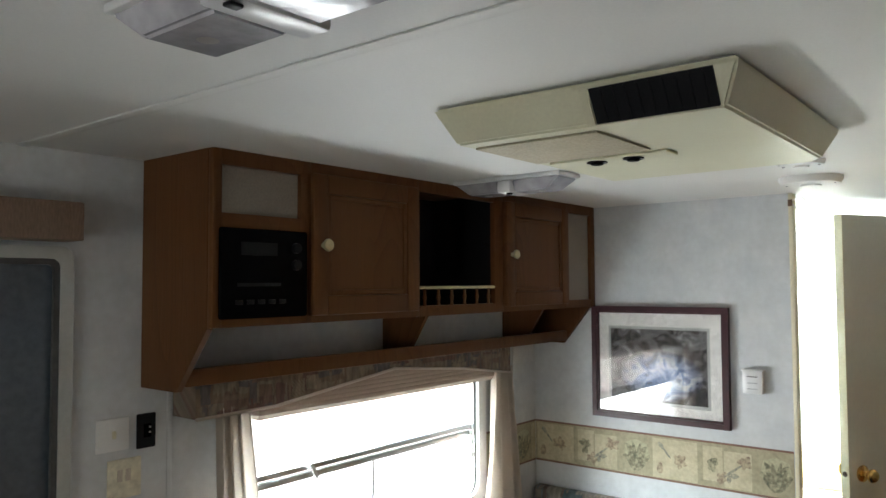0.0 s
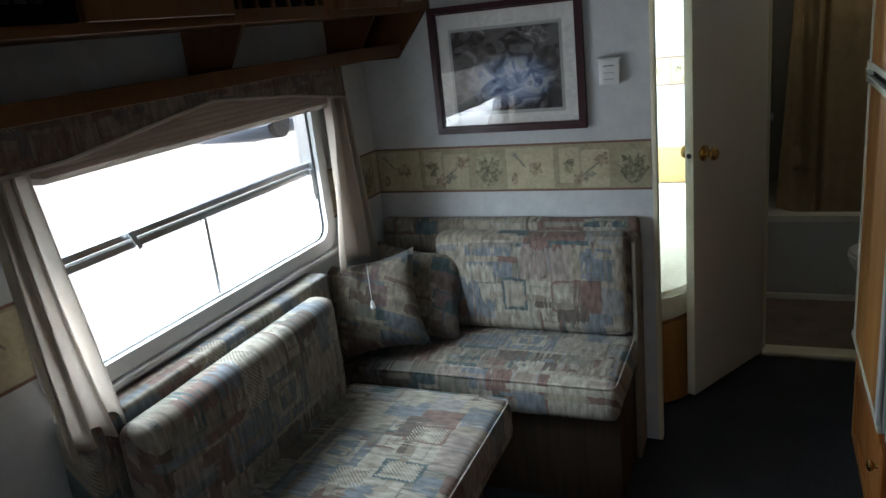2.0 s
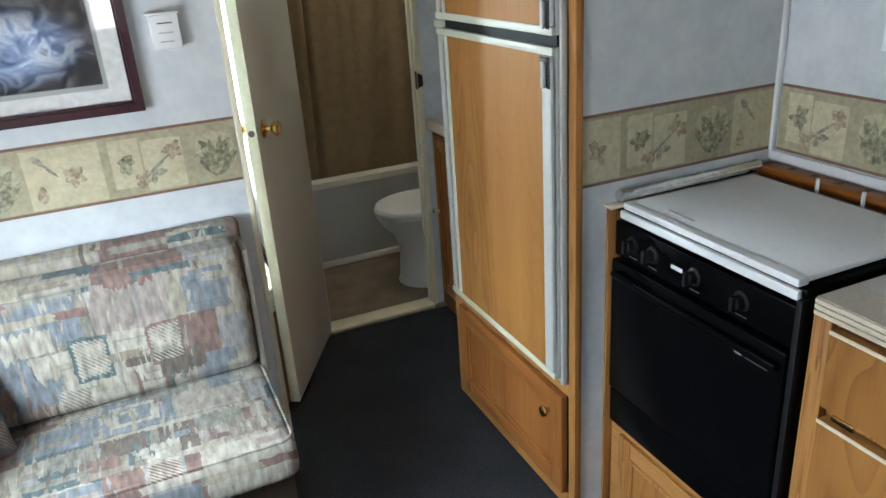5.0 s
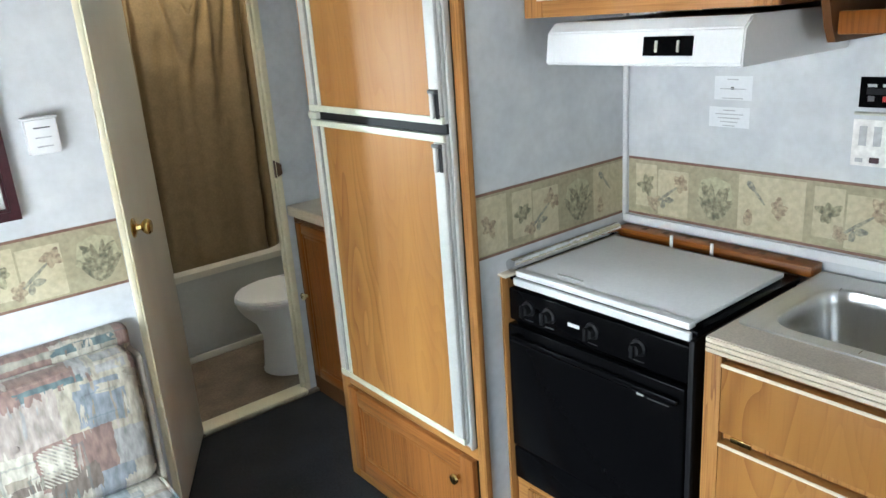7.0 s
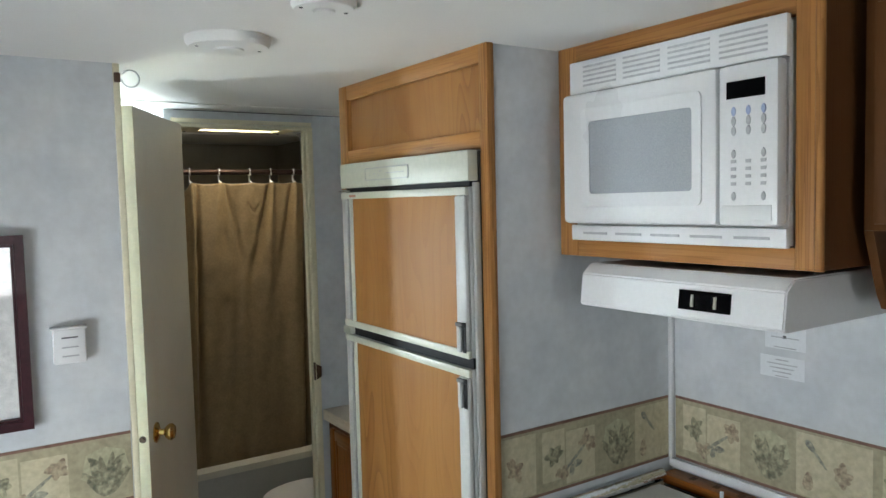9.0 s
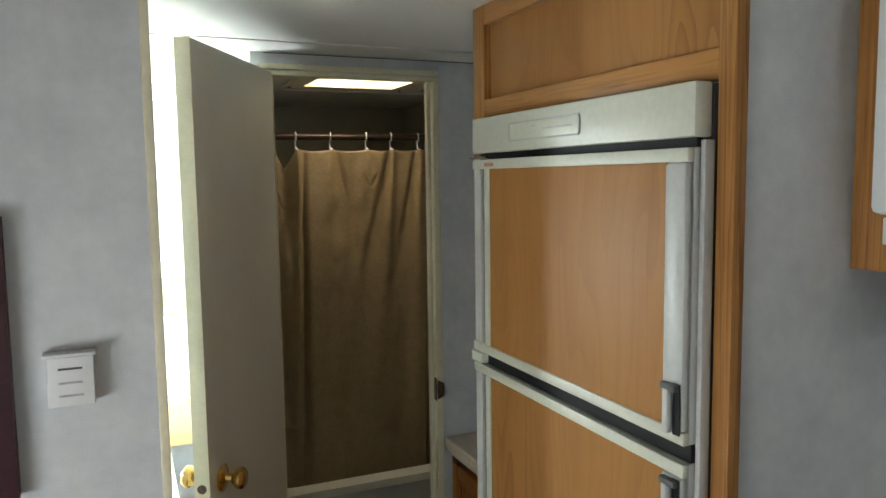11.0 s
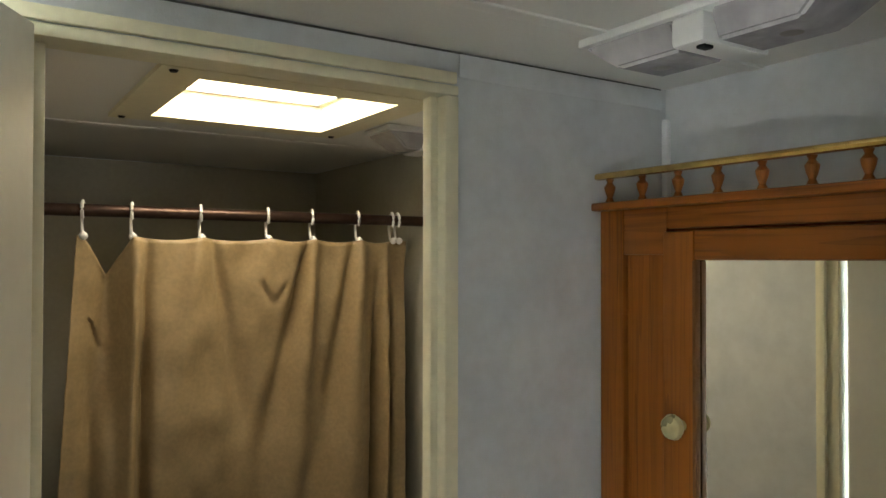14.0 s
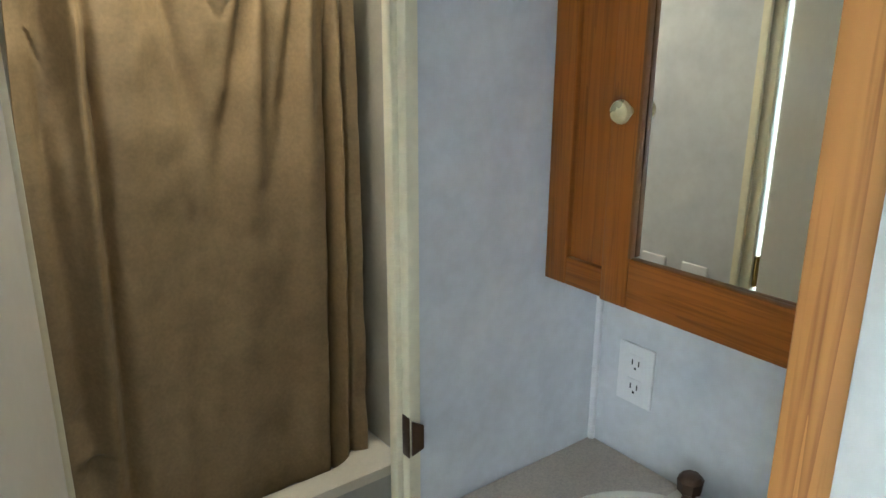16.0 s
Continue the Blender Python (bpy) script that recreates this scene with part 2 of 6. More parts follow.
M = {
    "wall": material("wallpaper", (0.605, 0.62, 0.625), 0.7, color2=(0.51, 0.535, 0.555), scale=12, spread=0.42, fine=48, fine_amount=0.06, bump=0.12, bump_scale=300),
    "ceiling": material("ceiling_panel", (0.74, 0.73, 0.70), 0.6, color2=(0.70, 0.695, 0.67), scale=3, fine=200, fine_amount=0.02, bump=0.06, bump_scale=260),
    "carpet": material("carpet", (0.014, 0.016, 0.022), 0.95, color2=(0.008, 0.0095, 0.013), scale=7, fine=150, fine_amount=0.95, bump=0.9, bump_scale=330),
    "lino": material("lino", (0.24, 0.185, 0.13), 0.5, color2=(0.14, 0.105, 0.075), scale=9, fine=90, fine_amount=0.2),
    "oak": oak("oak", (0.42, 0.200, 0.060), (0.15, 0.055, 0.013), "z", 0.42, 0.55),
    "oak_mid": oak("oak_mid", (0.28, 0.105, 0.026), (0.11, 0.038, 0.009), "z", 0.42, 0.6),
    "oak_mid_h": oak("oak_mid_across", (0.28, 0.105, 0.026), (0.11, 0.038, 0.009), "y", 0.42, 0.6),
    "oak_h": oak("oak_across", (0.42, 0.200, 0.060), (0.15, 0.055, 0.013), "y", 0.42, 0.42),
    "oak_panel": oak("oak_panel", (0.335, 0.155, 0.042), (0.15, 0.053, 0.012), "z", 0.42, 0.45, True),
    "oak_red": oak("oak_red", (0.28, 0.092, 0.014), (0.085, 0.023, 0.004), "z", 0.36, 0.5),
    "oak_red_h": oak("oak_red_across", (0.28, 0.092, 0.014), (0.085, 0.023, 0.004), "y", 0.36, 0.5),
    "oak_dark": oak("oak_deep_brown", (0.132, 0.056, 0.020), (0.060, 0.024, 0.008), "z", 0.45, 0.35, True),
    "cream": material("cream_paint", (0.74, 0.69, 0.51), 0.45, color2=(0.69, 0.64, 0.46), scale=5, fine=80, fine_amount=0.04, bump=0.05),
    "cream_ac": material("cream_plastic", (0.64, 0.62, 0.45), 0.45, color2=(0.58, 0.56, 0.40), scale=4, fine=180, fine_amount=0.03, bump=0.05, bump_scale=400),
    "door": material("door_skin", (0.65, 0.62, 0.53), 0.5, color2=(0.60, 0.57, 0.48), scale=5, stretch=(1, 1, 0.6), fine=90, fine_amount=0.02, bump=0.03, bump_scale=220),
    "white": material("white_enamel", (0.71, 0.715, 0.715), 0.3, color2=(0.68, 0.685, 0.68), scale=4, fine=120, fine_amount=0.02, bump=0.0),
    "range_top": material("range_cover", (0.80, 0.81, 0.82), 0.35, color2=(0.75, 0.76, 0.77), scale=7, fine=120, fine_amount=0.03, bump=0.02),
    "tub": material("tub_plastic", (0.53, 0.53, 0.49), 0.4, color2=(0.47, 0.47, 0.43), scale=5, fine=80, fine_amount=0.03, bump=0.03),
    "tub_rim": material("tub_rim_plastic", (0.72, 0.70, 0.60), 0.35, color2=(0.68, 0.65, 0.55), scale=5, fine=80, fine_amount=0.03, bump=0.03),
    "black": material("black_enamel", (0.0022, 0.0022, 0.0026), 0.22, color2=(0.0032, 0.0032, 0.0036), scale=5, fine=100, fine_amount=0.1, bump=0.01, spec=0.03),
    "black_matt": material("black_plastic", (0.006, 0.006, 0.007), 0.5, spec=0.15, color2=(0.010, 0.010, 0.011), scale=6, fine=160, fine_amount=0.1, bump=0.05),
    "grey": material("grey_trim", (0.45, 0.46, 0.44), 0.35, color2=(0.40, 0.41, 0.39), scale=5, fine=90, fine_amount=0.04, bump=0.03),
    "dark_grey": material("dark_grey_matt", (0.09, 0.09, 0.09), 0.5, color2=(0.06, 0.06, 0.06), bump=0.03),
    "pale_trim": material("pale_green_trim", (0.53, 0.54, 0.45), 0.35, color2=(0.48, 0.49, 0.40), scale=5, fine=90, fine_amount=0.04, bump=0.03),
    "alu": material("aluminium", (0.62, 0.63, 0.64), 0.35, 0.9, color2=(0.55, 0.56, 0.57), scale=6, fine=120, fine_amount=0.05, bump=0.03),
    "steel": material("stainless_steel", (0.60, 0.59, 0.57), 0.30, 1.0, color2=(0.55, 0.54, 0.52), scale=6, stretch=(1, 8, 1), fine=90, fine_amount=0.04, bump=0.0),
    "chrome": material("chrome", (0.75, 0.75, 0.75), 0.12, 1.0, bump=0.0),
    "brass": material("brass", (0.72, 0.49, 0.18), 0.22, 1.0, color2=(0.55, 0.36, 0.12), scale=20, bump=0.02),
    "brass_pale": material("pale_brass", (0.66, 0.60, 0.36), 0.3, 0.6, color2=(0.55, 0.49, 0.28), scale=20, bump=0.02),
    "bronze": material("dark_bronze", (0.12, 0.075, 0.05), 0.35, 0.8, color2=(0.08, 0.05, 0.035), scale=14, bump=0.03),
    "rod_bronze": material("rod_bronze", (0.060, 0.034, 0.024), 0.32, 0.7, color2=(0.035, 0.020, 0.015), scale=14, bump=0.03),
    "counter": material("laminate", (0.56, 0.49, 0.41), 0.4, color2=(0.50, 0.43, 0.35), scale=12, fine=240, fine_amount=0.12, bump=0.02),
    "counter_edge": material("counter_edge", (0.66, 0.58, 0.46), 0.4, color2=(0.54, 0.45, 0.33), scale=4, stretch=(1, 1, 14), bump=0.02),
    "curtain": material("shower_curtain", (0.25, 0.180, 0.092), 0.5, color2=(0.205, 0.145, 0.071), scale=26, spread=0.5, fine=110, fine_amount=0.10, bump=0.30, bump_scale=70),
    "drape": material("window_drape", (0.58, 0.50, 0.43), 0.85, color2=(0.50, 0.43, 0.37), scale=4, fine=140, fine_amount=0.06, bump=0.15, bump_scale=300),
    "shade": material("roller_shade", (0.50, 0.40, 0.33), 0.85, color2=(0.45, 0.36, 0.30), scale=4, fine=140, fine_amount=0.05, bump=0.1),
    "sheet": material("bed_linen", (0.78, 0.74, 0.60), 0.9, color2=(0.72, 0.67, 0.52), scale=6, fine=40, fine_amount=0.05, bump=0.2, bump_scale=40),
    "maroon": material("maroon_wood", (0.050, 0.011, 0.016), 0.42, color2=(0.028, 0.008, 0.011), scale=4, stretch=(14, 1, 14), fine=20, fine_amount=0.15, bump=0.04, coat=0.05, spec=0.3),
    "paper": material("mat_board", (0.78, 0.77, 0.74), 0.8, color2=(0.76, 0.75, 0.72), bump=0.03),
    "sticker": material("sticker_film", (0.73, 0.75, 0.76), 0.5, color2=(0.70, 0.72, 0.735), scale=20, fine=120, fine_amount=0.03, bump=0.0),
    "base_panel": material("seat_base", (0.07, 0.045, 0.027), 0.6, color2=(0.045, 0.03, 0.018), scale=4, stretch=(14, 14, 1), bump=0.05),
    "bench_end": material("bench_end", (0.26, 0.235, 0.19), 0.7, color2=(0.20, 0.18, 0.145), scale=6, fine=90, fine_amount=0.12),
    "beige_panel": material("beige_plate", (0.70, 0.66, 0.52), 0.5, color2=(0.66, 0.62, 0.48), bump=0.02),
    "lens": material("lamp_lens", (0.52, 0.51, 0.54), 0.22, color2=(0.26, 0.25, 0.27), scale=9, fine=30, fine_amount=0.15, bump=0.2, bump_scale=60),
    "mirror": material("mirror_silver", (0.86, 0.89, 0.86), 0.004, 1.0, color2=(0.85, 0.88, 0.85), fine_amount=0.0, bump=0.0),
    "gravel": material("gravel_lot", (0.66, 0.65, 0.62), 0.9, color2=(0.56, 0.55, 0.52), scale=1.5, fine=30, fine_amount=0.25, bump=0.3, bump_scale=40),
    "van_paint": material("vehicle_paint", (0.62, 0.63, 0.65), 0.35, color2=(0.58, 0.59, 0.61), bump=0.0),
    "dark_paint": material("blue_vehicle_paint", (0.34, 0.39, 0.47), 0.35, color2=(0.30, 0.345, 0.42), bump=0.0),
    "border": material("border_paper", (0.40, 0.355, 0.23), 0.7, color2=(0.30, 0.265, 0.17), scale=16, fine=70, fine_amount=0.14, bump=0.05),
    "border_light": material("border_paper_light", (0.53, 0.475, 0.325), 0.7, color2=(0.43, 0.375, 0.24), scale=18, fine=70, fine_amount=0.12, bump=0.05),
    "border_edge": material("border_edging", (0.15, 0.072, 0.052), 0.7, color2=(0.22, 0.13, 0.09), scale=16, bump=0.03),
    "leaf_green": material("leaf_print", (0.13, 0.125, 0.08), 0.75, color2=(0.37, 0.34, 0.22), spread=0.35, scale=75, fine=120, fine_amount=0.3, bump=0.0),
    "leaf_red": material("flower_print", (0.23, 0.165, 0.115), 0.75, color2=(0.45, 0.38, 0.25), spread=0.35, scale=75, fine=120, fine_amount=0.3, bump=0.0),
    "leaf_blue": material("blue_print", (0.16, 0.165, 0.14), 0.75, color2=(0.38, 0.35, 0.25), spread=0.35, scale=75, fine=120, fine_amount=0.3, bump=0.0),
    "pillow_white": material("white_card", (0.8, 0.8, 0.78), 0.7, bump=0.0),
    "yellowed_plastic": material("yellowed_plastic", (0.84, 0.79, 0.64), 0.5, color2=(0.80, 0.73, 0.55), scale=12, bump=0.02),
    "bath_panel": material("bath_panel", (0.40, 0.375, 0.30), 0.5, color2=(0.34, 0.32, 0.25), scale=6, fine=80, fine_amount=0.04, bump=0.05),
    "pale_wood": material("pale_wood", (0.62, 0.44, 0.21), 0.45, color2=(0.54, 0.36, 0.15), scale=3, stretch=(1, 9, 9), fine=40, fine_amount=0.08, bump=0.03),
    "rust_mark": material("rust_mark", (0.42, 0.20, 0.14), 0.5, bump=0.0),
    "red_dot": material("red_lamp", (0.45, 0.03, 0.03), 0.3, bump=0.0),
    "blue_key": material("blue_key", (0.35, 0.42, 0.62), 0.5, bump=0.0),
    "grey_key": material("grey_key", (0.45, 0.46, 0.47), 0.5, bump=0.0),
    "mw_glass": material("oven_window", (0.36, 0.38, 0.40), 0.25, color2=(0.33, 0.35, 0.37), scale=8, fine=500, fine_amount=0.12, bump=0.0),
    "tint_pane": material("tinted_pane", (0.075, 0.09, 0.11), 0.3, color2=(0.06, 0.075, 0.095), scale=2, bump=0.0),
    "wood_brown": material("brown_valance", (0.24, 0.165, 0.115), 0.6, color2=(0.19, 0.13, 0.09), scale=4, stretch=(1, 4, 1), bump=0.05),
    "foil": material("foil_roll", (0.80, 0.80, 0.80), 0.16, 1.0, color2=(0.6, 0.6, 0.6), scale=30, bump=0.6, bump_scale=60),
    "dome_glow": None,
}
PALETTE = [(0.44, 0.39, 0.30), (0.31, 0.29, 0.235), (0.52, 0.475, 0.39), (0.33, 0.28, 0.22), (0.12, 0.17, 0.175), (0.41, 0.345, 0.30), (0.27, 0.175, 0.145), (0.36, 0.35, 0.335), (0.46, 0.41, 0.335), (0.19, 0.15, 0.12), (0.25, 0.275, 0.30)]
M["fabric"] = fabric("bench_fabric", PALETTE, 0.155, "x", 0.68)
M["fabric_y"] = fabric("sofa_fabric", PALETTE, 0.155, "y", 0.66)
M["valance"] = fabric("valance_fabric", [(0.16, 0.105, 0.075), (0.20, 0.16, 0.12), (0.22, 0.18, 0.13), (0.11, 0.10, 0.095), (0.13, 0.075, 0.06), (0.18, 0.13, 0.09)], 0.10, "y")
# brown-striped pillow cloth, darkened further to paint in the corner's shade
M["pillow_fabric_shaded"] = fabric("pillow_fabric_shaded", [(0.22, 0.19, 0.14), (0.14, 0.16, 0.17), (0.33, 0.29, 0.22), (0.16, 0.12, 0.09), (0.08, 0.12, 0.12), (0.26, 0.22, 0.17), (0.19, 0.13, 0.12)], 0.12, "x", 0.72)


def let_light_through(m, share, color):
    """Thin cloth: part of the light passes and scatters."""
    n, l = m.node_tree.nodes, m.node_tree.links
    tr, mx = n.new("ShaderNodeBsdfTranslucent"), n.new("ShaderNodeMixShader")
    tr.inputs["Color"].default_value = (*color, 1)
    mx.inputs[0].default_value = share
    l.new(n["Principled BSDF"].outputs[0], mx.inputs[1])
    l.new(tr.outputs[0], mx.inputs[2])
    l.new(mx.outputs[0], n["Material Output"].inputs[0])


let_light_through(M["drape"], 0.55, (0.80, 0.75, 0.69))
M["glass"] = glass("window_glass")
M["picture_glass"] = glass("picture_glass", clear=0.97)


def dome_material():
    """Yellowed translucent skylight dome; its emission stands in for daylight coming through."""
    m = bpy.data.materials.new("skylight_dome_glow")
    m.use_nodes = True
    b = m.node_tree.nodes["Principled BSDF"]
    b.inputs["Base Color"].default_value = (0.95, 0.88, 0.68, 1)
    b.inputs["Roughness"].default_value = 0.5
    n, l = m.node_tree.nodes, m.node_tree.links
    co, cloud, ramp = n.new("ShaderNodeTexCoord"), n.new("ShaderNodeTexNoise"), n.new("ShaderNodeValToRGB")
    cloud.inputs["Scale"].default_value, cloud.inputs["Detail"].default_value = 5.0, 3
    ramp.color_ramp.elements[0].position, ramp.color_ramp.elements[0].color = 0.42, (0.26, 0.115, 0.022, 1)
    ramp.color_ramp.elements[1].position, ramp.color_ramp.elements[1].color = 0.62, (0.62, 0.52, 0.34, 1)
    l.new(co.outputs["Object"], cloud.inputs["Vector"])
    l.new(cloud.outputs["Fac"], ramp.inputs[0])
    l.new(ramp.outputs[0], b.inputs["Emission Color"])
    b.inputs["Emission Strength"].default_value = 1.0
    return m


M["dome_glow"] = dome_material()


# ---- mesh helpers ----
def box(bm, lo, hi, bevel=0.0, seg=2):
    """An axis-aligned block, with rounded edges."""
    lo, hi = [min(a, b) for a, b in zip(lo, hi)], [max(a, b) for a, b in zip(lo, hi)]
    m = Matrix.Translation([(a + b) / 2 for a, b in zip(lo, hi)]) @ Matrix.Diagonal([b - a for a, b in zip(lo, hi)] + [1])
    made = bmesh.ops.create_cube(bm, size=1, matrix=m)["verts"]
    if bevel:
        edges = list({e for v in made for e in v.link_edges})
        bmesh.ops.bevel(bm, geom=edges, offset=min(bevel, 0.45 * min(b - a for a, b in zip(lo, hi))), segments=seg, profile=0.5, affect='EDGES')
    return bm


def block(lo, hi, bevel=0.0, seg=2):
    return box(bmesh.new(), lo, hi, bevel, seg)


def rod(bm, a, b, r, r2=None, seg=16, caps=True):
    a, b = Vector(a), Vector(b)
    m = Matrix.Translation((a + b) / 2) @ (b - a).to_track_quat('Z', 'Y').to_matrix().to_4x4()
    bmesh.ops.create_cone(bm, cap_ends=caps, segments=seg, radius1=r, radius2=r if r2 is None else r2, depth=(b - a).length, matrix=m)
    return bm


def lathe(bm, profile, m, seg=20):
    """Turns (radius, height) pairs round local z, placed by m."""
    rings = []
    for r, h in profile:
        rings.append([bm.verts.new(m @ Vector((r * math.cos(2 * math.pi * i / seg), r * math.sin(2 * math.pi * i / seg), h))) for i in range(seg)])
    for p, q in zip(rings, rings[1:]):
        for i in range(seg):
            bm.faces.new((p[i], p[(i + 1) % seg], q[(i + 1) % seg], q[i]))
    bm.faces.new(rings[-1])
    bm.faces.new(rings[0][::-1])
    return bm


def axis(at, way):
    return Matrix.Translation(at) @ Vector(way).to_track_quat('Z', 'Y').to_matrix().to_4x4()


def tube(bm, pts, r, seg=10):
    pts = [Vector(p) for p in pts]
    rings = []
    for i, p in enumerate(pts):
        d = (pts[min(i + 1, len(pts) - 1)] - pts[max(i - 1, 0)]).normalized()
        q = d.to_track_quat('Z', 'Y').to_matrix()
        rings.append([bm.verts.new(p + q @ Vector((r * math.cos(2 * math.pi * k / seg), r * math.sin(2 * math.pi * k / seg), 0))) for k in range(seg)])
    for p, q in zip(rings, rings[1:]):
        for k in range(seg):
            bm.faces.new((p[k], p[(k + 1) % seg], q[(k + 1) % seg], q[k]))
    bm.faces.new(rings[0][::-1])
    bm.faces.new(rings[-1])
    return bm


def slab(bm, outline, way, depth):
    """A flat outline (3D points) pushed out along way by depth."""
    step = Vector(way).normalized() * depth
    a = [bm.verts.new(Vector(p)) for p in outline]
    b = [bm.verts.new(Vector(p) + step) for p in outline]
    bm.faces.new(a[::-1])
    bm.faces.new(b)
    n = len(a)
    for i in range(n):
        bm.faces.new((a[i], a[(i + 1) % n], b[(i + 1) % n], b[i]))
    bmesh.ops.recalc_face_normals(bm, faces=bm.faces)
    return bm


def rounded(w0, w1, h0, h1, r, seg=6):
    """Corners of a rounded rectangle, as (u, v)."""
    out = []
    for cu, cv, a in ((w1 - r, h0 + r, -90), (w1 - r, h1 - r, 0), (w0 + r, h1 - r, 90), (w0 + r, h0 + r, 180)):
        out += [(cu + r * math.cos(radians(a + 90 * k / seg)), cv + r * math.sin(radians(a + 90 * k / seg))) for k in range(seg + 1)]
    return out


def ring(bm, outer, inner, place, way, depth):
    """A frame between two outlines with equal point counts; place maps (u, v) to space."""
    step = Vector(way).normalized() * depth
    rows = [[bm.verts.new(Vector(place(*p)) + s) for p in line] for line, s in ((outer, step * 0), (inner, step * 0), (inner, step), (outer, step))]
    n = len(outer)
    for p, q in zip(rows, rows[1:] + rows[:1]):
        for i in range(n):
            bm.faces.new((p[i], p[(i + 1) % n], q[(i + 1) % n], q[i]))
    bmesh.ops.recalc_face_normals(bm, faces=bm.faces)
    return bm


def base_of(ob):
    at = Vector((0, 0, 0))
    while ob:
        at += ob.location
        ob = ob.parent
    return at


def finish(bm, name, mat, smooth=True):
    bmesh.ops.recalc_face_normals(bm, faces=bm.faces)
    me = bpy.data.meshes.new(name)
    bm.to_mesh(me)
    bm.free()
    me.materials.append(M[mat] if isinstance(mat, str) else mat)
    if smooth:
        me.shade_smooth()
        me.set_sharp_from_angle(angle=radians(38))
    return me


def thing(name, at, label, category, group=""):
    ob = new(name)
    ob.location = at
    ob.empty_display_size = 0.1
    return tagged(ob, label, category, group)


def part(name, bm, mat, parent, label=""):
    bmesh.ops.translate(bm, vec=-base_of(parent), verts=bm.verts)
    ob = new(name, finish(bm, name, mat))
    ob.parent = parent
    return tagged(ob, label)


def solo(name, bm, mat, label, category, group=""):
    return tagged(new(name, finish(bm, name, mat)), label, category, group)


def structure(name, bm, mat, label, category):
    return tagged(new(name, finish(bm, name, mat)), label, category, kind="structure")


def blocks(*pairs):
    bm = bmesh.new()
    for lo, hi in pairs:
        box(bm, lo, hi)
    return bm


# ---- structure: a travel trailer 2.27 m wide; x across, y along ----
H, XR, Y0, Y1 = 1.98, 2.265, -4.2, 2.2
structure("floor", block((-0.05, Y0, -0.06), (XR + 0.05, 0.76, 0)), "carpet", "dark blue-grey cut-pile carpet, worn flat", "floor")
structure("floor_bath", blocks(((1.30, 0.76, -0.06), (XR + 0.05, Y1, 0.012))), "lino", "tan patterned vinyl bathroom floor", "floor")
structure("floor_bedroom", blocks(((-0.05, 0.76, -0.06), (1.30, Y1, 0))), "carpet", "dark blue-grey bedroom carpet", "floor")


def ceiling():
    bm = blocks(((-0.05, Y0, H), (XR + 0.05, 1.085, H + 0.05)), ((-0.05, 1.085, H), (1.593, 1.43, H + 0.05)),
                ((1.945, 1.085, H), (XR + 0.05, 1.43, H + 0.05)), ((-0.05, 1.43, H), (XR + 0.05, Y1, H + 0.05)))
    structure("ceiling", bm, "ceiling", "off-white smooth ceiling panels", "ceiling")
    for y in (-2.04, 0.62, 1.62):
        structure("trim", block((0.0, y - 0.012, H - 0.003), (XR, y + 0.012, H + 0.001), 0.001), "ceiling", "flat white ceiling seam strip", "trim")


ceiling()


def wall_along_y(name, x0, x1, y0, y1, holes, label):
    """A wall with openings (y0, y1, z0, z1), in order along y."""
    bm, at = bmesh.new(), y0
    for a, b, z0, z1 in holes:
        box(bm, (x0, at, 0), (x1, a, H))
        if z0 > 0:
            box(bm, (x0, a, 0), (x1, b, z0))
        box(bm, (x0, a, z1), (x1, b, H))
        at = b
    box(bm, (x0, at, 0), (x1, y1, H))
    return structure(name, bm, "wall", label, "wall")


WIN = (-1.515, -0.415, 0.885, 1.42)
wall_along_y("wall_west", -0.05, 0, Y0, Y1, [(-2.62, -1.945, 0.10, 1.755), WIN, (1.36, 2.06, 0.85, 1.5)], "pale grey mottled wallpaper wall with windows")
wall_along_y("wall_east", XR, XR + 0.05, Y0, Y1, [], "pale grey mottled wallpaper wall behind the galley")
# the opening in the rear wall is invented, for the fill lamp
structure("wall_rear", blocks(((0, Y0 - 0.05, 0), (XR, Y0, 1.05)), ((0, Y0 - 0.05, 1.55), (XR, Y0, H)), ((0, Y0 - 0.05, 1.05), (0.7, Y0, 1.55)),
          ((1.6, Y0 - 0.05, 1.05), (XR, Y0, 1.55))), "wall", "pale grey wallpaper end wall", "wall")
structure("wall_front", block((0, Y1, 0), (XR, Y1 + 0.05, H)), "wall", "pale grey wallpaper end wall", "wall")
structure("wall_partition", block((0, 0, 0), (1.015, 0.035, H)), "wall", "pale grey mottled wallpaper partition", "wall")
structure("trim", block((1.015, -0.004, 0), (1.030, 0.039, H), 0.003), "cream", "cream edge moulding on the partition", "trim")
structure("wall_fridge_side", block((1.681, -0.58, 0), (XR, -0.562, H)), "wall", "pale grey wallpaper panel beside the refrigerator", "wall")
DX0, DX1, DZ, BY = 1.362, 1.835, 1.92, 0.785
structure("wall_bath", blocks(((1.31, BY, 0), (DX0 - 0.014, BY + 0.035, H)), ((DX1 + 0.022, BY, 0), (XR, BY + 0.035, H)), ((DX0 - 0.014, BY, DZ + 0.014), (DX1 + 0.022, BY + 0.035, H))),
          "wall", "pale grey wallpaper bathroom wall with doorway", "wall")
structure("wall_bath_side", block((1.31, BY + 0.035, 0), (1.345, Y1, H)), "wall", "pale grey wallpaper wall between bedroom and bathroom", "wall")


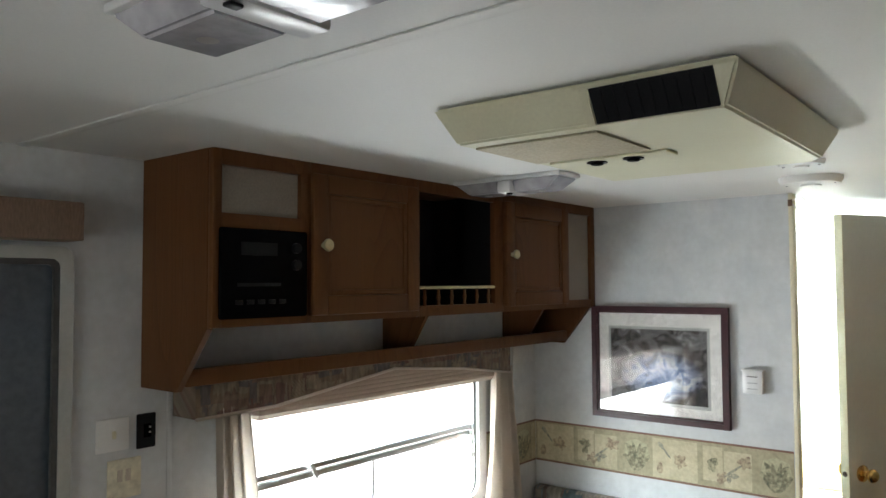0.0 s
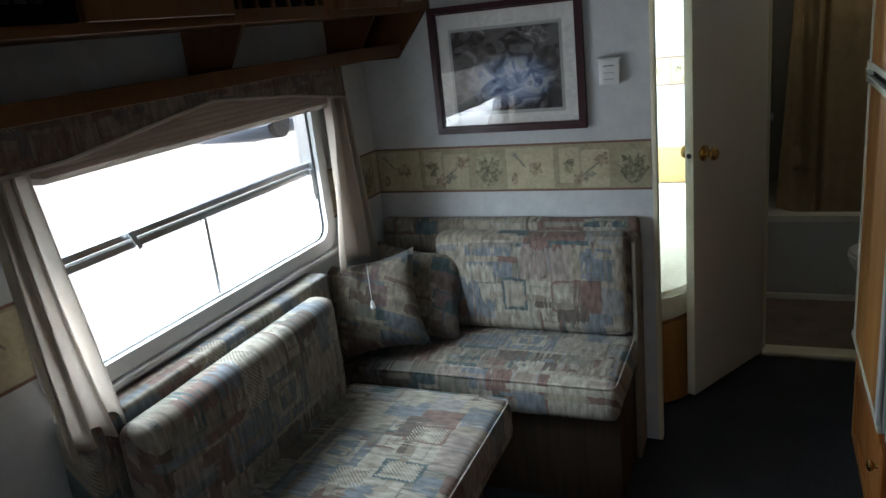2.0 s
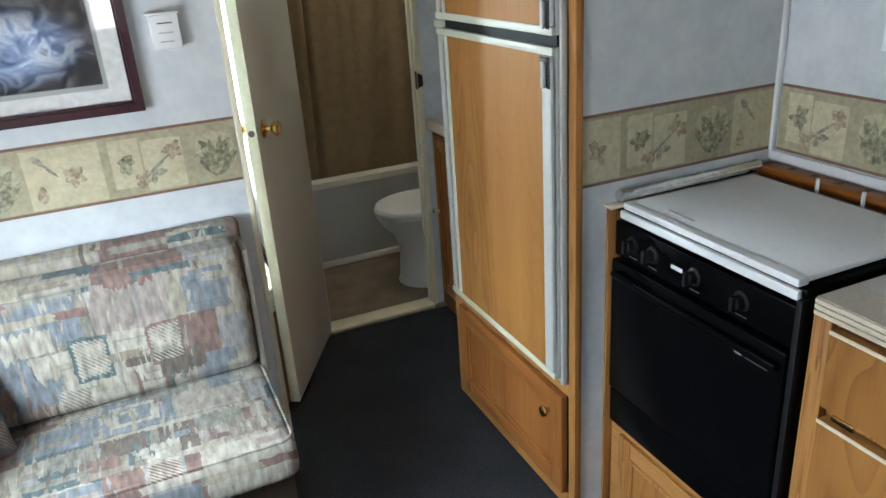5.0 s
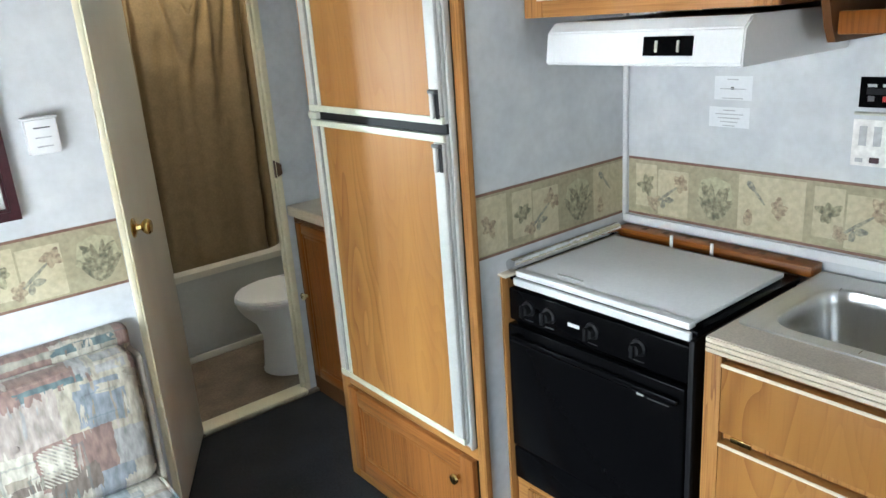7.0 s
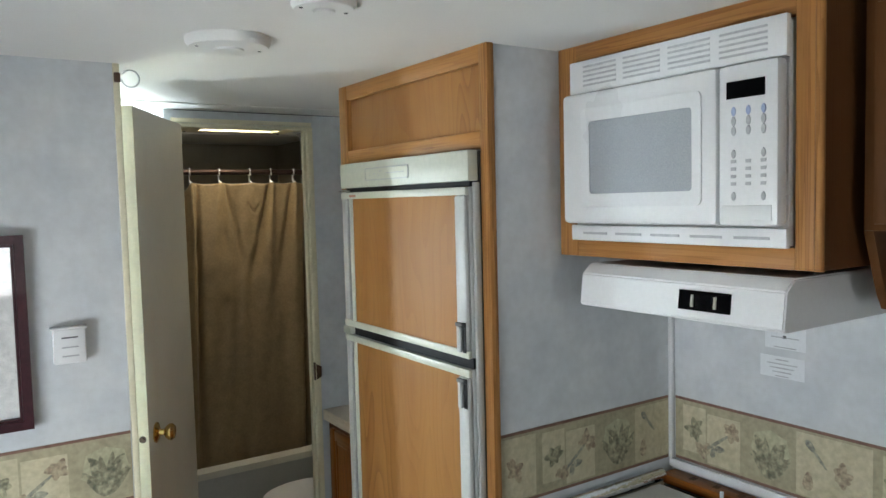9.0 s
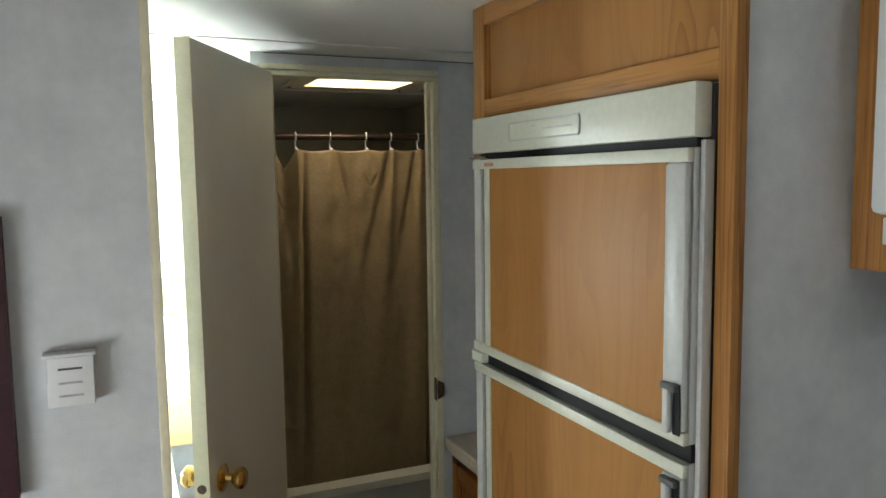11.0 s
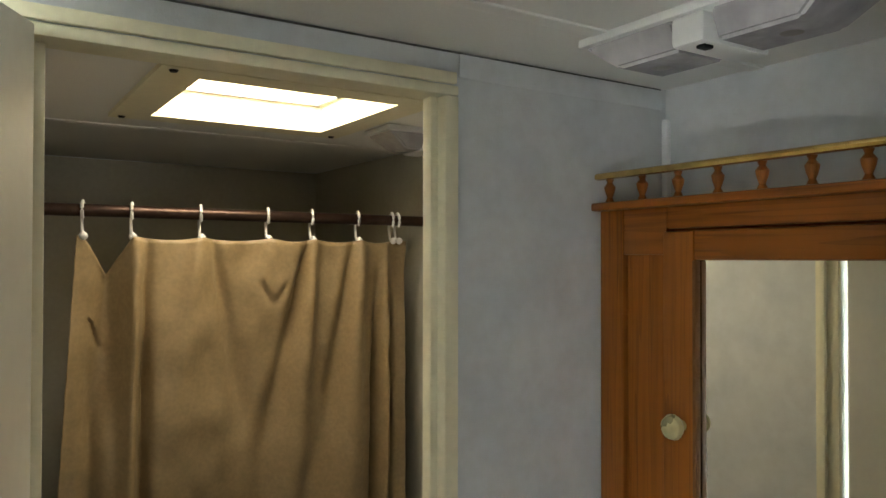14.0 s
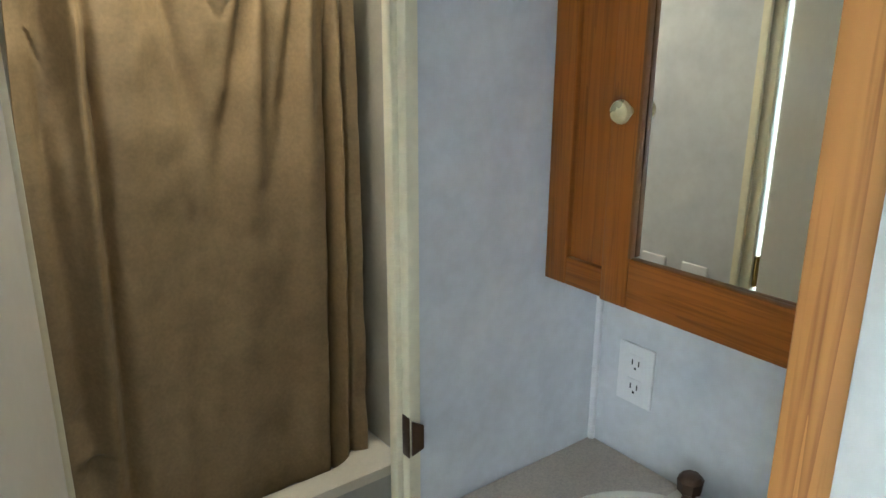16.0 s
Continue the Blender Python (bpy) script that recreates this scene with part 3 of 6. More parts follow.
def door_frame():
    bm = bmesh.new()
    for x0, x1 in ((DX0 - 0.014, DX0), (DX1, DX1 + 0.022)):
        box(bm, (x0, BY - 0.004, 0), (x1, BY + 0.045, DZ), 0.003)
    box(bm, (DX0 - 0.014, BY - 0.004, DZ), (DX1 + 0.022, BY + 0.045, DZ + 0.014), 0.003)
    box(bm, (DX0 - 0.002, BY + 0.02, 0), (DX0 + 0.012, BY + 0.035, DZ), 0.002)
    box(bm, (DX1 - 0.011, BY + 0.014, 0), (DX1 + 0.002, BY + 0.035, DZ), 0.002)
    structure("door_frame", bm, "cream", "cream-painted bathroom door frame", "door frame")
    bm = bmesh.new()
    box(bm, (DX0 - 0.03, BY - 0.009, DZ + 0.0145), (DX1 + 0.016, BY - 0.001, DZ + 0.030), 0.002)
    structure("trim", bm, "cream", "cream casing round the bathroom doorway", "trim")
    structure("threshold", block((DX0, 0.760, 0), (DX1, BY + 0.06, 0.024), 0.006), "cream", "cream raised bathroom threshold", "threshold")
    strike = thing("strike_plate", (DX1 - 0.001, BY, 0.95), "bronze strike plate on the door jamb", "latch plate")
    part("plate", block((DX1 - 0.0025, BY - 0.006, 0.955), (DX1, BY + 0.012, 1.025), 0.001), "bronze", strike)
    bm = bmesh.new()
    slab(bm, [(DX1 + 0.0015, BY - 0.0075, 0.96), (DX1 + 0.020, BY - 0.012, 0.97), (DX1 + 0.020, BY - 0.012, 1.01), (DX1 + 0.0015, BY - 0.0075, 1.02)], (0, -1, 0), 0.003)
    part("lip", bm, "bronze", strike)


door_frame()


def bath_door():
    """Flush door, standing open, hinged on the left jamb."""
    hinge, free = Vector((1.370, 0.774, 0)), Vector((1.119, 0.318, 0))
    u = (free - hinge).normalized()
    w = Vector((-u.y, u.x, 0))       # points to the bedroom side
    if w.x > 0:
        w = -w
    long = (free - hinge).length
    m = Matrix(((u.x, w.x, 0, hinge.x), (u.y, w.y, 0, hinge.y), (0, 0, 1, 0), (0, 0, 0, 1)))
    d = thing("door", (hinge.x, hinge.y, 0.02), "cream flush door standing open, brass knob", "door")

    def put(name, bm, mat, parent, label=""):
        bmesh.ops.transform(bm, matrix=m, verts=bm.verts)
        return part(name, bm, mat, parent, label)

    put("leaf", block((0.016, 0.001, 0.022), (long, 0.033, 1.925), 0.002), "door", d)
    put("edge_strip", block((long, 0.0, 0.022), (long + 0.004, 0.034, 1.925), 0.001), "cream", d)
    for z in (0.25, 1.0, 1.72):
        bm = rod(bmesh.new(), (0.009, 0.033, z), (0.009, 0.033, z + 0.075), 0.005)
        box(bm, (0.012, 0.0335, z), (0.035, 0.0355, z + 0.075))
        put("hinge", bm, "brass", d, "brass butt hinge")
    for side, name in ((-1, "knob"), (1, "knob")):
        y0 = 0.0 if side < 0 else 0.034
        mm = axis((long - 0.062, y0, 0.985), (0, side, 0))
        bm = lathe(bmesh.new(), [(0.030, 0.0005), (0.030, 0.004), (0.022, 0.008), (0.010, 0.011), (0.009, 0.024), (0.016, 0.028), (0.024, 0.038), (0.0245, 0.046), (0.019, 0.053), (0.006, 0.055)], mm)
        put(name, bm, "brass", d, "brass door knob")
    bm = lathe(bmesh.new(), [(0.010, 0.0), (0.010, 0.0015), (0.006, 0.002), (0.006, 0.006)], axis((long + 0.004, 0.017, 0.985), (1, 0, 0)))
    put("latch", bm, "bronze", d)


bath_door()


def west_window():
    y0, y1, z0, z1 = WIN
    at = lambda u, v: (0.004, u, v)  # noqa: E731
    w = thing("window_1", (0, (y0 + y1) / 2, z0), "wide aluminium-framed trailer window with sliding lower panes", "window")
    w["kind"] = "structure"
    bm = ring(bmesh.new(), rounded(y0 - 0.035, y1 + 0.035, z0 - 0.03, z1 + 0.03, 0.075), rounded(y0 + 0.012, y1 - 0.012, z0 + 0.012, z1 - 0.012, 0.05), at, (1, 0, 0), 0.014)
    part("window_frame", bm, "white", w)
    bm = ring(bmesh.new(), rounded(y0 + 0.002, y1 - 0.002, z0 + 0.002, z1 - 0.002, 0.055), rounded(y0 + 0.022, y1 - 0.022, z0 + 0.018, z1 - 0.02, 0.045), lambda u, v: (-0.045, u, v), (1, 0, 0), 0.045)
    part("sash", bm, "alu", w)
    bm = box(bmesh.new(), (-0.03, y0 + 0.015, 1.135), (-0.012, y1 - 0.015, 1.152), 0.003)
    box(bm, (-0.022, y0 + 0.015, 1.114), (-0.002, y1 - 0.015, 1.132), 0.003)
    part("transom_bar", bm, "alu", w)
    part("mullion", block((-0.024, -0.972, z0 + 0.016), (-0.008, -0.960, 1.116), 0.002), "alu", w)
    part("pane", block((-0.034, y0 + 0.015, z0 + 0.015), (-0.030, -0.963, 1.140)), "glass", w).visible_shadow = False
    part("pane", block((-0.028, -0.968, z0 + 0.015), (-0.026, y1 - 0.015, 1.140)), "glass", w).visible_shadow = False
    part("pane", block((-0.034, y0 + 0.015, 1.141), (-0.030, y1 - 0.015, z1 - 0.012)), "glass", w).visible_shadow = False
    bm = slab(bmesh.new(), [(-0.001, -1.24, 1.155), (-0.001, -1.228, 1.158), (-0.001, -1.205, 1.112), (-0.001, -1.217, 1.108)], (1, 0, 0), 0.006)
    part("latch", bm, "white", w, "white plastic window latch")
    bm = box(bmesh.new(), (-0.002, y1 - 0.05, 1.04), (0.010, y1 - 0.035, 1.135), 0.003)
    box(bm, (0.004, y1 - 0.055, 1.035), (0.014, y1 - 0.030, 1.05), 0.002)
    part("catch", bm, "alu", w)
    part("window_sill", block((0.003, y0 - 0.03, z0 - 0.050), (0.030, y1 + 0.03, z0 - 0.033), 0.004), "white", w)


west_window()


def entry_window():
    w = thing("window_2", (0, -2.3, 0.1), "tall dark-tinted pane in a white aluminium frame", "window")
    w["kind"] = "structure"
    at = lambda u, v: (0.002, u, v)  # noqa: E731
    part("window_frame", ring(bmesh.new(), rounded(-2.64, -1.934, 0.085, 1.765, 0.03), rounded(-2.60, -1.962, 0.115, 1.738, 0.02), at, (1, 0, 0), 0.014), "grey", w)
    part("seal_or_gap_strip", ring(bmesh.new(), rounded(-2.61, -1.955, 0.11, 1.745, 0.02), rounded(-2.595, -1.975, 0.125, 1.725, 0.015), at, (1, 0, 0), 0.010), "dark_grey", w)
    part("pane", block((-0.012, -2.615, 0.105), (-0.006, -1.95, 1.75)), "tint_pane", w)
    v = thing("valance_box", (0, -2.3, 1.775), "brown padded valance box over the tinted window", "valance")
    part("box", block((0.0, -2.68, 1.775), (0.085, -1.945, 1.858), 0.004), "wood_brown", v)


entry_window()


def outside():
    bm = bmesh.new()
    bmesh.ops.create_grid(bm, x_segments=2, y_segments=2, size=400, matrix=Matrix.Translation((0, 0, -0.75)))
    structure("ground", bm, "gravel", "pale gravel storage lot outside", "ground")
    van = thing("parked_trailer", (-16, 8, -0.75), "white parked trailer on the gravel lot", "trailer")
    part("body", block((-17.2, 4.5, -0.2), (-14.8, 11.5, 2.1), 0.15), "van_paint", van)
    for y in (7.0, 8.1):
        part("wheel", lathe(bmesh.new(), [(0.2, 0), (0.36, 0.02), (0.36, 0.2), (0.2, 0.22)], axis((-14.75, y, -0.39), (-1, 0, 0))), "black_matt", van)
    car = thing("parked_car", (-10.5, 14.5, -0.75), "blue-grey parked pickup on the gravel lot", "car")
    bm = box(bmesh.new(), (-11.4, 12.2, -0.4), (-9.6, 16.8, 0.20), 0.12)
    box(bm, (-11.3, 14.0, 0.15), (-9.7, 15.8, 0.95), 0.2)
    part("body", bm, "dark_paint", car)
    for y in (13.1, 15.9):
        part("wheel", lathe(bmesh.new(), [(0.2, 0), (0.35, 0.02), (0.35, 0.2), (0.2, 0.22)], axis((-9.55, y, -0.40), (-1, 0, 0))), "black_matt", car)


outside()


# ---- dinette corner ----
def cushion(bm, lo, hi, bevel=0.035, puff=0.012):
    """A stuffed cushion: rounded block, swollen in the middle and slightly uneven."""
    part_bm = block(lo, hi, bevel, 4)
    bmesh.ops.subdivide_edges(part_bm, edges=[e for e in part_bm.edges if e.calc_length() > 0.2], cuts=9, use_grid_fill=True)
    c = [(a + b) / 2 for a, b in zip(lo, hi)]
    s = [(b - a) / 2 for a, b in zip(lo, hi)]
    thin = s.index(min(s))
    others = [i for i in range(3) if i != thin]
    for v in part_bm.verts:
        q = [(v.co[i] - c[i]) / s[i] for i in range(3)]
        dome = (1 - q[others[0]] ** 4) * (1 - q[others[1]] ** 4)
        v.co[thin] += (1 if q[thin] > 0 else -1) * puff * dome
        v.co += 0.004 * noise.noise_vector(v.co * 7)
    me = bpy.data.meshes.new("tmp")
    part_bm.to_mesh(me)
    part_bm.free()
    bm.from_mesh(me)
    bpy.data.meshes.remove(me)
    return bm


def cord(bm, lo, hi, axis_n, at, r=0.005, inset=0.012):
    """Piping round a cushion's face."""
    o = [i for i in range(3) if i != axis_n]
    loop = rounded(lo[o[0]] + inset, hi[o[0]] - inset, lo[o[1]] + inset, hi[o[1]] - inset, 0.03)
    pts = []
    for u, v in loop + loop[:1]:
        p = [0, 0, 0]
        p[axis_n], p[o[0]], p[o[1]] = at, u, v
        pts.append(p)
    return tube(bm, pts, r, 6)


def seating():
    # bench against the partition
    s = thing("bench_seat", (0.5, -0.25, 0), "upholstered dinette bench against the partition, patchwork print", "bench")
    part("front_panel", block((0.02, -0.42, 0), (0.955, -0.40, 0.34), 0.002), "base_panel", s, "dark brown bench front")
    part("end_panel", block((0.935, -0.40, 0), (0.955, -0.005, 0.34), 0.002), "base_panel", s)
    part("seat_board", block((0.02, -0.40, 0.32), (0.935, -0.005, 0.34)), "base_panel", s)
    part("side_panel", block((0.957, -0.14, 0), (0.974, -0.005, 0.80), 0.006), "bench_end", s, "narrow grey-brown end panel")
    lo, hi = (0.02, -0.50, 0.342), (0.965, -0.075, 0.462)
    c = part("seat_cushion", cushion(bmesh.new(), lo, hi, 0.03), "fabric", s)
    part("piping", cord(bmesh.new(), lo, hi, 2, 0.455, 0.004, 0.006), "fabric", c)
    lo, hi = (0.27, -0.165, 0.475), (0.955, -0.065, 0.825)
    bm = cushion(bmesh.new(), lo, hi, 0.035, 0.016)
    for v in bm.verts:
        if v.co.y < -0.11:
            pull = math.exp(-((v.co.x - 0.665) / 0.045) ** 2 - ((v.co.z - 0.685) / 0.05) ** 2)
            crease = math.exp(-((v.co.x - 0.72) / 0.018) ** 2)
            v.co.y += 0.022 * pull + 0.008 * crease
    c = part("back_cushion", bm, "fabric", s)
    part("button", lathe(bmesh.new(), [(0.011, 0), (0.010, 0.005), (0.004, 0.008)], axis((0.665, -0.160, 0.685), (0, -1, 0)), 12), "fabric", c)
    part("piping", cord(bmesh.new(), lo, hi, 1, -0.150, 0.004, 0.008), "fabric", c)
    lo, hi = (0.02, -0.063, 0.50), (0.975, -0.006, 0.855)
    part("back_board", cushion(bmesh.new(), lo, hi, 0.02, 0.004), "fabric", s)
    # sofa under the window
    s = thing("sofa", (0.35, -1.15, 0), "upholstered sofa bench under the window, patchwork print", "sofa")
    part("base", blocks(((0.02, -1.62, 0), (0.60, -0.72, 0.36))), "base_panel", s, "dark brown sofa base")
    lo, hi = (0.155, -1.66, 0.362), (0.695, -0.655, 0.492)
    c = part("seat_cushion", cushion(bmesh.new(), lo, hi, 0.03), "fabric_y", s)
    part("piping", cord(bmesh.new(), lo, hi, 2, 0.485, 0.004, 0.006), "fabric_y", c)
    lo, hi = (0.092, -1.49, 0.44), (0.186, -0.70, 0.805)
    c = part("back_cushion", cushion(bmesh.new(), lo, hi, 0.035, 0.012), "fabric_y", s)
    part("ledge", cushion(bmesh.new(), (0.006, -1.555, 0.45), (0.088, -0.578, 0.825), 0.012, 0.001), "fabric_y", s, "padded ledge along the window wall")


seating()


def pillow(m, label):
    bm = bmesh.new()
    n = 14
    rows = []
    for side in (1, -1):
        grid = []
        for i in range(n + 1):
            line = []
            for j in range(n + 1):
                u, v = 2 * i / n - 1, 2 * j / n - 1
                pull = 1 - 0.15 * (1 - u * u) * abs(v) ** 2
                pull2 = 1 - 0.15 * (1 - v * v) * abs(u) ** 2
                t = max((1 - u ** 4) * (1 - v ** 4), 0) ** 0.55
                p = Vector((0.166 * u * pull2, 0.172 * v * pull, side * 0.056 * t))
                p += 0.006 * noise.noise_vector(p * 14) * (1 if t > 0 else 0)
                line.append(bm.verts.new(m @ p))
            grid.append(line)
        for i in range(n):
            for j in range(n):
                bm.faces.new((grid[i][j], grid[i + 1][j], grid[i + 1][j + 1], grid[i][j + 1]))
        rows.append(grid)
    bmesh.ops.remove_doubles(bm, verts=bm.verts, dist=0.001)
    return solo("throw_pillow", bm, "pillow_fabric_shaded", label, "pillow", "pillows on the bench")


pillow(Matrix.Translation((0.142, -0.405, 0.648)) @ Euler((radians(68), radians(-4), radians(28))).to_matrix().to_4x4(), "square patchwork throw pillow leaning in the bench corner")
pillow(Matrix.Translation((0.232, -0.240, 0.635)) @ Euler((radians(64), radians(12), radians(24))).to_matrix().to_4x4(), "square patchwork throw pillow behind another pillow")


def overhead_cabinet():
    fx, y0, y1, z0 = 0.288, -1.765, -0.006, 1.585
    c = thing("overhead_cabinet", (0.15, -0.9, z0), "dark oak overhead cabinet with two doors, stereo and open niche", "cabinet")
    # side panel with its slanted lower edge
    for ya, yb in ((y0, y0 + 0.016), (y1 - 0.016, y1)):
        out = [(0.0, ya, 1.436), (0.15, ya, 1.436), (fx - 0.0195, ya, z0 - 0.004), (fx - 0.0195, ya, H), (0.0, ya, H)]
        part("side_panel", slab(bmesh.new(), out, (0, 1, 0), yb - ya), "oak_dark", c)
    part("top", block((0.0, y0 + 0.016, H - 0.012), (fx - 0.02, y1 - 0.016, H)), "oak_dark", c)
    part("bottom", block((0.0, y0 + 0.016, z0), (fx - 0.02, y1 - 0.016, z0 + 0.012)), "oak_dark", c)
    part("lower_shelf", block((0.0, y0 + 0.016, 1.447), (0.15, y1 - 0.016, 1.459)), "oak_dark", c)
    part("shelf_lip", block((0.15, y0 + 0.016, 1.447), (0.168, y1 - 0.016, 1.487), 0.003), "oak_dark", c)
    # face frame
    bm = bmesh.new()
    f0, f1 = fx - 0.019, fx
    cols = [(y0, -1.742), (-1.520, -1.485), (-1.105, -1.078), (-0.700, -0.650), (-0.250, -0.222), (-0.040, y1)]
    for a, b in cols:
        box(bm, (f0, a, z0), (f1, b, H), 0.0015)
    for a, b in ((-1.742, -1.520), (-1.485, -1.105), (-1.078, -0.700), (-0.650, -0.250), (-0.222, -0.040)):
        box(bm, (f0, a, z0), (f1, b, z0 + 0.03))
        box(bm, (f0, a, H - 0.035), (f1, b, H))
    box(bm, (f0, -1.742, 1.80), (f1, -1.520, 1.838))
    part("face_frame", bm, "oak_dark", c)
    for a, b, za, zb in ((-1.742, -1.520, 1.838, H - 0.035), (-0.222, -0.040, z0 + 0.03, H - 0.035)):
        part("inset_panel", block((f0 + 0.002, a, za), (f0 + 0.007, b, zb)), "wall_dim", c, "grey cloth-faced inset panel")
    for a, b, k in ((-1.493, -1.100, -1.470), (-0.655, -0.245, -0.635)):
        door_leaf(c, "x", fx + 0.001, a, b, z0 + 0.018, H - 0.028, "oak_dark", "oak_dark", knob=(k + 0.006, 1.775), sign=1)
    # black sheets paint the niche's shade; then the little rail
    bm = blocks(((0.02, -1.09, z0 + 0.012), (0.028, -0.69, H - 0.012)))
    part("niche_shade_back", bm, "black_matt", c, "black sheet standing in for shade in the niche")
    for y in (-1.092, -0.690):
        part("niche_shade_side", block((0.028, y - 0.003, z0 + 0.012), (f0, y + 0.003, H - 0.012)), "black_matt", c)
    bm = tube(bmesh.new(), [(fx - 0.006, -1.078, 1.668), (fx - 0.006, -0.700, 1.668)], 0.005)
    part("rail", bm, "brass_pale", c, "thin pale gallery rail")
    for i in range(6):
        y = -1.05 + i * 0.064
        part("spindle", lathe(bmesh.new(), [(0.006, 0), (0.004, 0.012), (0.007, 0.024), (0.004, 0.036), (0.005, 0.05)], axis((fx - 0.006, y, z0 + 0.03), (0, 0, 1)), 8), "oak_dark", c)
    # brackets dividing the lower shelf
    for y in (-0.93, -0.24):
        out = [(0.0, y, 1.46), (0.11, y, 1.46), (0.19, y, z0), (0.0, y, z0)]
        part("bracket", slab(bmesh.new(), out, (0, 1, 0), 0.014), "oak_dark", c)
    st = thing("car_stereo_radio", (0.2, -1.62, 1.60), "black radio and disc player set into the cabinet", "radio")
    part("body", block((0.10, -1.735, z0 + 0.032), (fx - 0.002, -1.527, 1.798), 0.002), "black_matt", st)
    part("face", block((fx - 0.0015, -1.752, z0 + 0.018), (fx + 0.012, -1.506, 1.806), 0.006), "black", st)
    part("display", block((fx + 0.0125, -1.70, 1.745), (fx + 0.014, -1.60, 1.775)), "black_matt", st)
    part("slot", block((fx + 0.0125, -1.71, 1.675), (fx + 0.0145, -1.59, 1.683)), "black_matt", st)
    for i, z in enumerate((1.765, 1.725)):
        part("dial", lathe(bmesh.new(), [(0.013, 0), (0.012, 0.010), (0.004, 0.011)], axis((fx + 0.012, -1.545, z), (1, 0, 0)), 14), "black_matt", st)
    for i in range(5):
        part("button", block((fx + 0.0125, -1.715 + i * 0.03, 1.635), (fx + 0.0155, -1.695 + i * 0.03, 1.645), 0.001), "black_matt", st)


def door_leaf(parent, ax, face, a, b, z0, z1, frame_mat, panel_mat, knob=None, sign=-1, stile=0.048, thick=0.018, knob_mat="brass_pale", split=False):
    """A framed cabinet door with a recessed panel, standing on the plane face; sign: the way it looks along ax."""
    def P(u, v, d):
        return (face + sign * d, u, v) if ax == "x" else (u, face + sign * d, v)
    lo, hi = min(a, b), max(a, b)
    d = part("door", block(P(lo, z0, 0), P(hi, z1, 0.0028)), panel_mat, parent)
    across = {"oak": "oak_h", "oak_red": "oak_red_h", "oak_mid": "oak_mid_h"}.get(frame_mat, frame_mat)
    for u0, u1 in ((lo, lo + stile), (hi - stile, hi)):
        part("stile", block(P(u0, z0, 0.003), P(u1, z1, thick), 0.003), frame_mat, d)
    for v0, v1 in ((z0, z0 + stile), (z1 - stile, z1)):
        part("rail", block(P(lo + stile, v0, 0.003), P(hi - stile, v1, thick), 0.003), across, d)
    part("panel", block(P(lo + stile - 0.002, z0 + stile - 0.002, 0.003), P(hi - stile + 0.002, z1 - stile + 0.002, 0.009)), panel_mat, d)
    bm = bmesh.new()
    s = stile + 0.014
    for u0, u1, v0, v1 in ((lo + stile, lo + s, z0 + stile, z1 - stile), (hi - s, hi - stile, z0 + stile, z1 - stile), (lo + s, hi - s, z0 + stile, z0 + s), (lo + s, hi - s, z1 - s, z1 - stile)):
        box(bm, P(u0, v0, 0.009), P(u1, v1, 0.013), 0.002)
    part("moulding", bm, frame_mat, d)
    if knob:
        at = P(knob[0], knob[1], thick)
        way = (sign, 0, 0) if ax == "x" else (0, sign, 0)
        part("knob", lathe(bmesh.new(), [(0.007, 0), (0.006, 0.008), (0.013, 0.013), (0.016, 0.018), (0.014, 0.024), (0.006, 0.027)], axis(at, way), 16), knob_mat, d, "round brass knob")
    return d


M["wall_dim"] = material("inset_cloth", (0.27, 0.24, 0.20), 0.8, color2=(0.23, 0.20, 0.17), scale=8, fine=200, fine_amount=0.08, bump=0.1)
overhead_cabinet()


def valance():
    v = thing("window_valance", (0.09, -1.0, 1.33), "patchwork fabric valance with a stepped lower edge", "valance")
    x, y0, y1, zt = 0.10, -1.68, -0.335, 1.446
    low = [(y0, 1.357), (-1.44, 1.360), (-0.98, 1.416), (y1 - 0.30, 1.385), (y1, 1.343)]
    out = [(x, y, z) for y, z in low] + [(x, y1, zt), (x, y0, zt)]
    part("face", slab(bmesh.new(), out, (-1, 0, 0), 0.02), "valance", v)
    part("return", block((0.0, y0, 1.357), (x - 0.021, y0 + 0.018, zt)), "valance", v)
    part("return", block((0.0, y1 - 0.018, 1.343), (x - 0.021, y1, zt)), "valance", v)
    part("piping", tube(bmesh.new(), [(x + 0.001, y, z) for y, z in low], 0.0045, 6), "drape", v, "pale piping along the hem")
    s = thing("roller_shade", (0.05, -1.0, 1.34), "beige pleated shade drawn up under the valance", "blind")
    bm = bmesh.new()
    for i in range(7):
        box(bm, (0.028, -1.475, 1.335 + i * 0.013), (0.075, -0.405, 1.3476 + i * 0.013), 0.0015)
    part("pleats", bm, "shade", s)
    part("bottom_rail", block((0.032, -1.475, 1.322), (0.070, -0.405, 1.3345), 0.003), "drape", s)
    cd = thing("pull_cord", (0.15, -0.43, 0.69), "white pull cord with tassel", "cord")
    part("string", tube(bmesh.new(), [(0.128, -0.400, 0.792), (0.145, -0.430, 0.775), (0.158, -0.452, 0.730), (0.168, -0.468, 0.690)], 0.0010, 6), "white", cd)
    part("tassel", lathe(bmesh.new(), [(0.002, 0), (0.006, 0.006), (0.008, 0.026), (0.004, 0.030)], axis((0.168, -0.468, 0.692), (0.2, -0.2, -1)), 10), "white", cd)


valance()


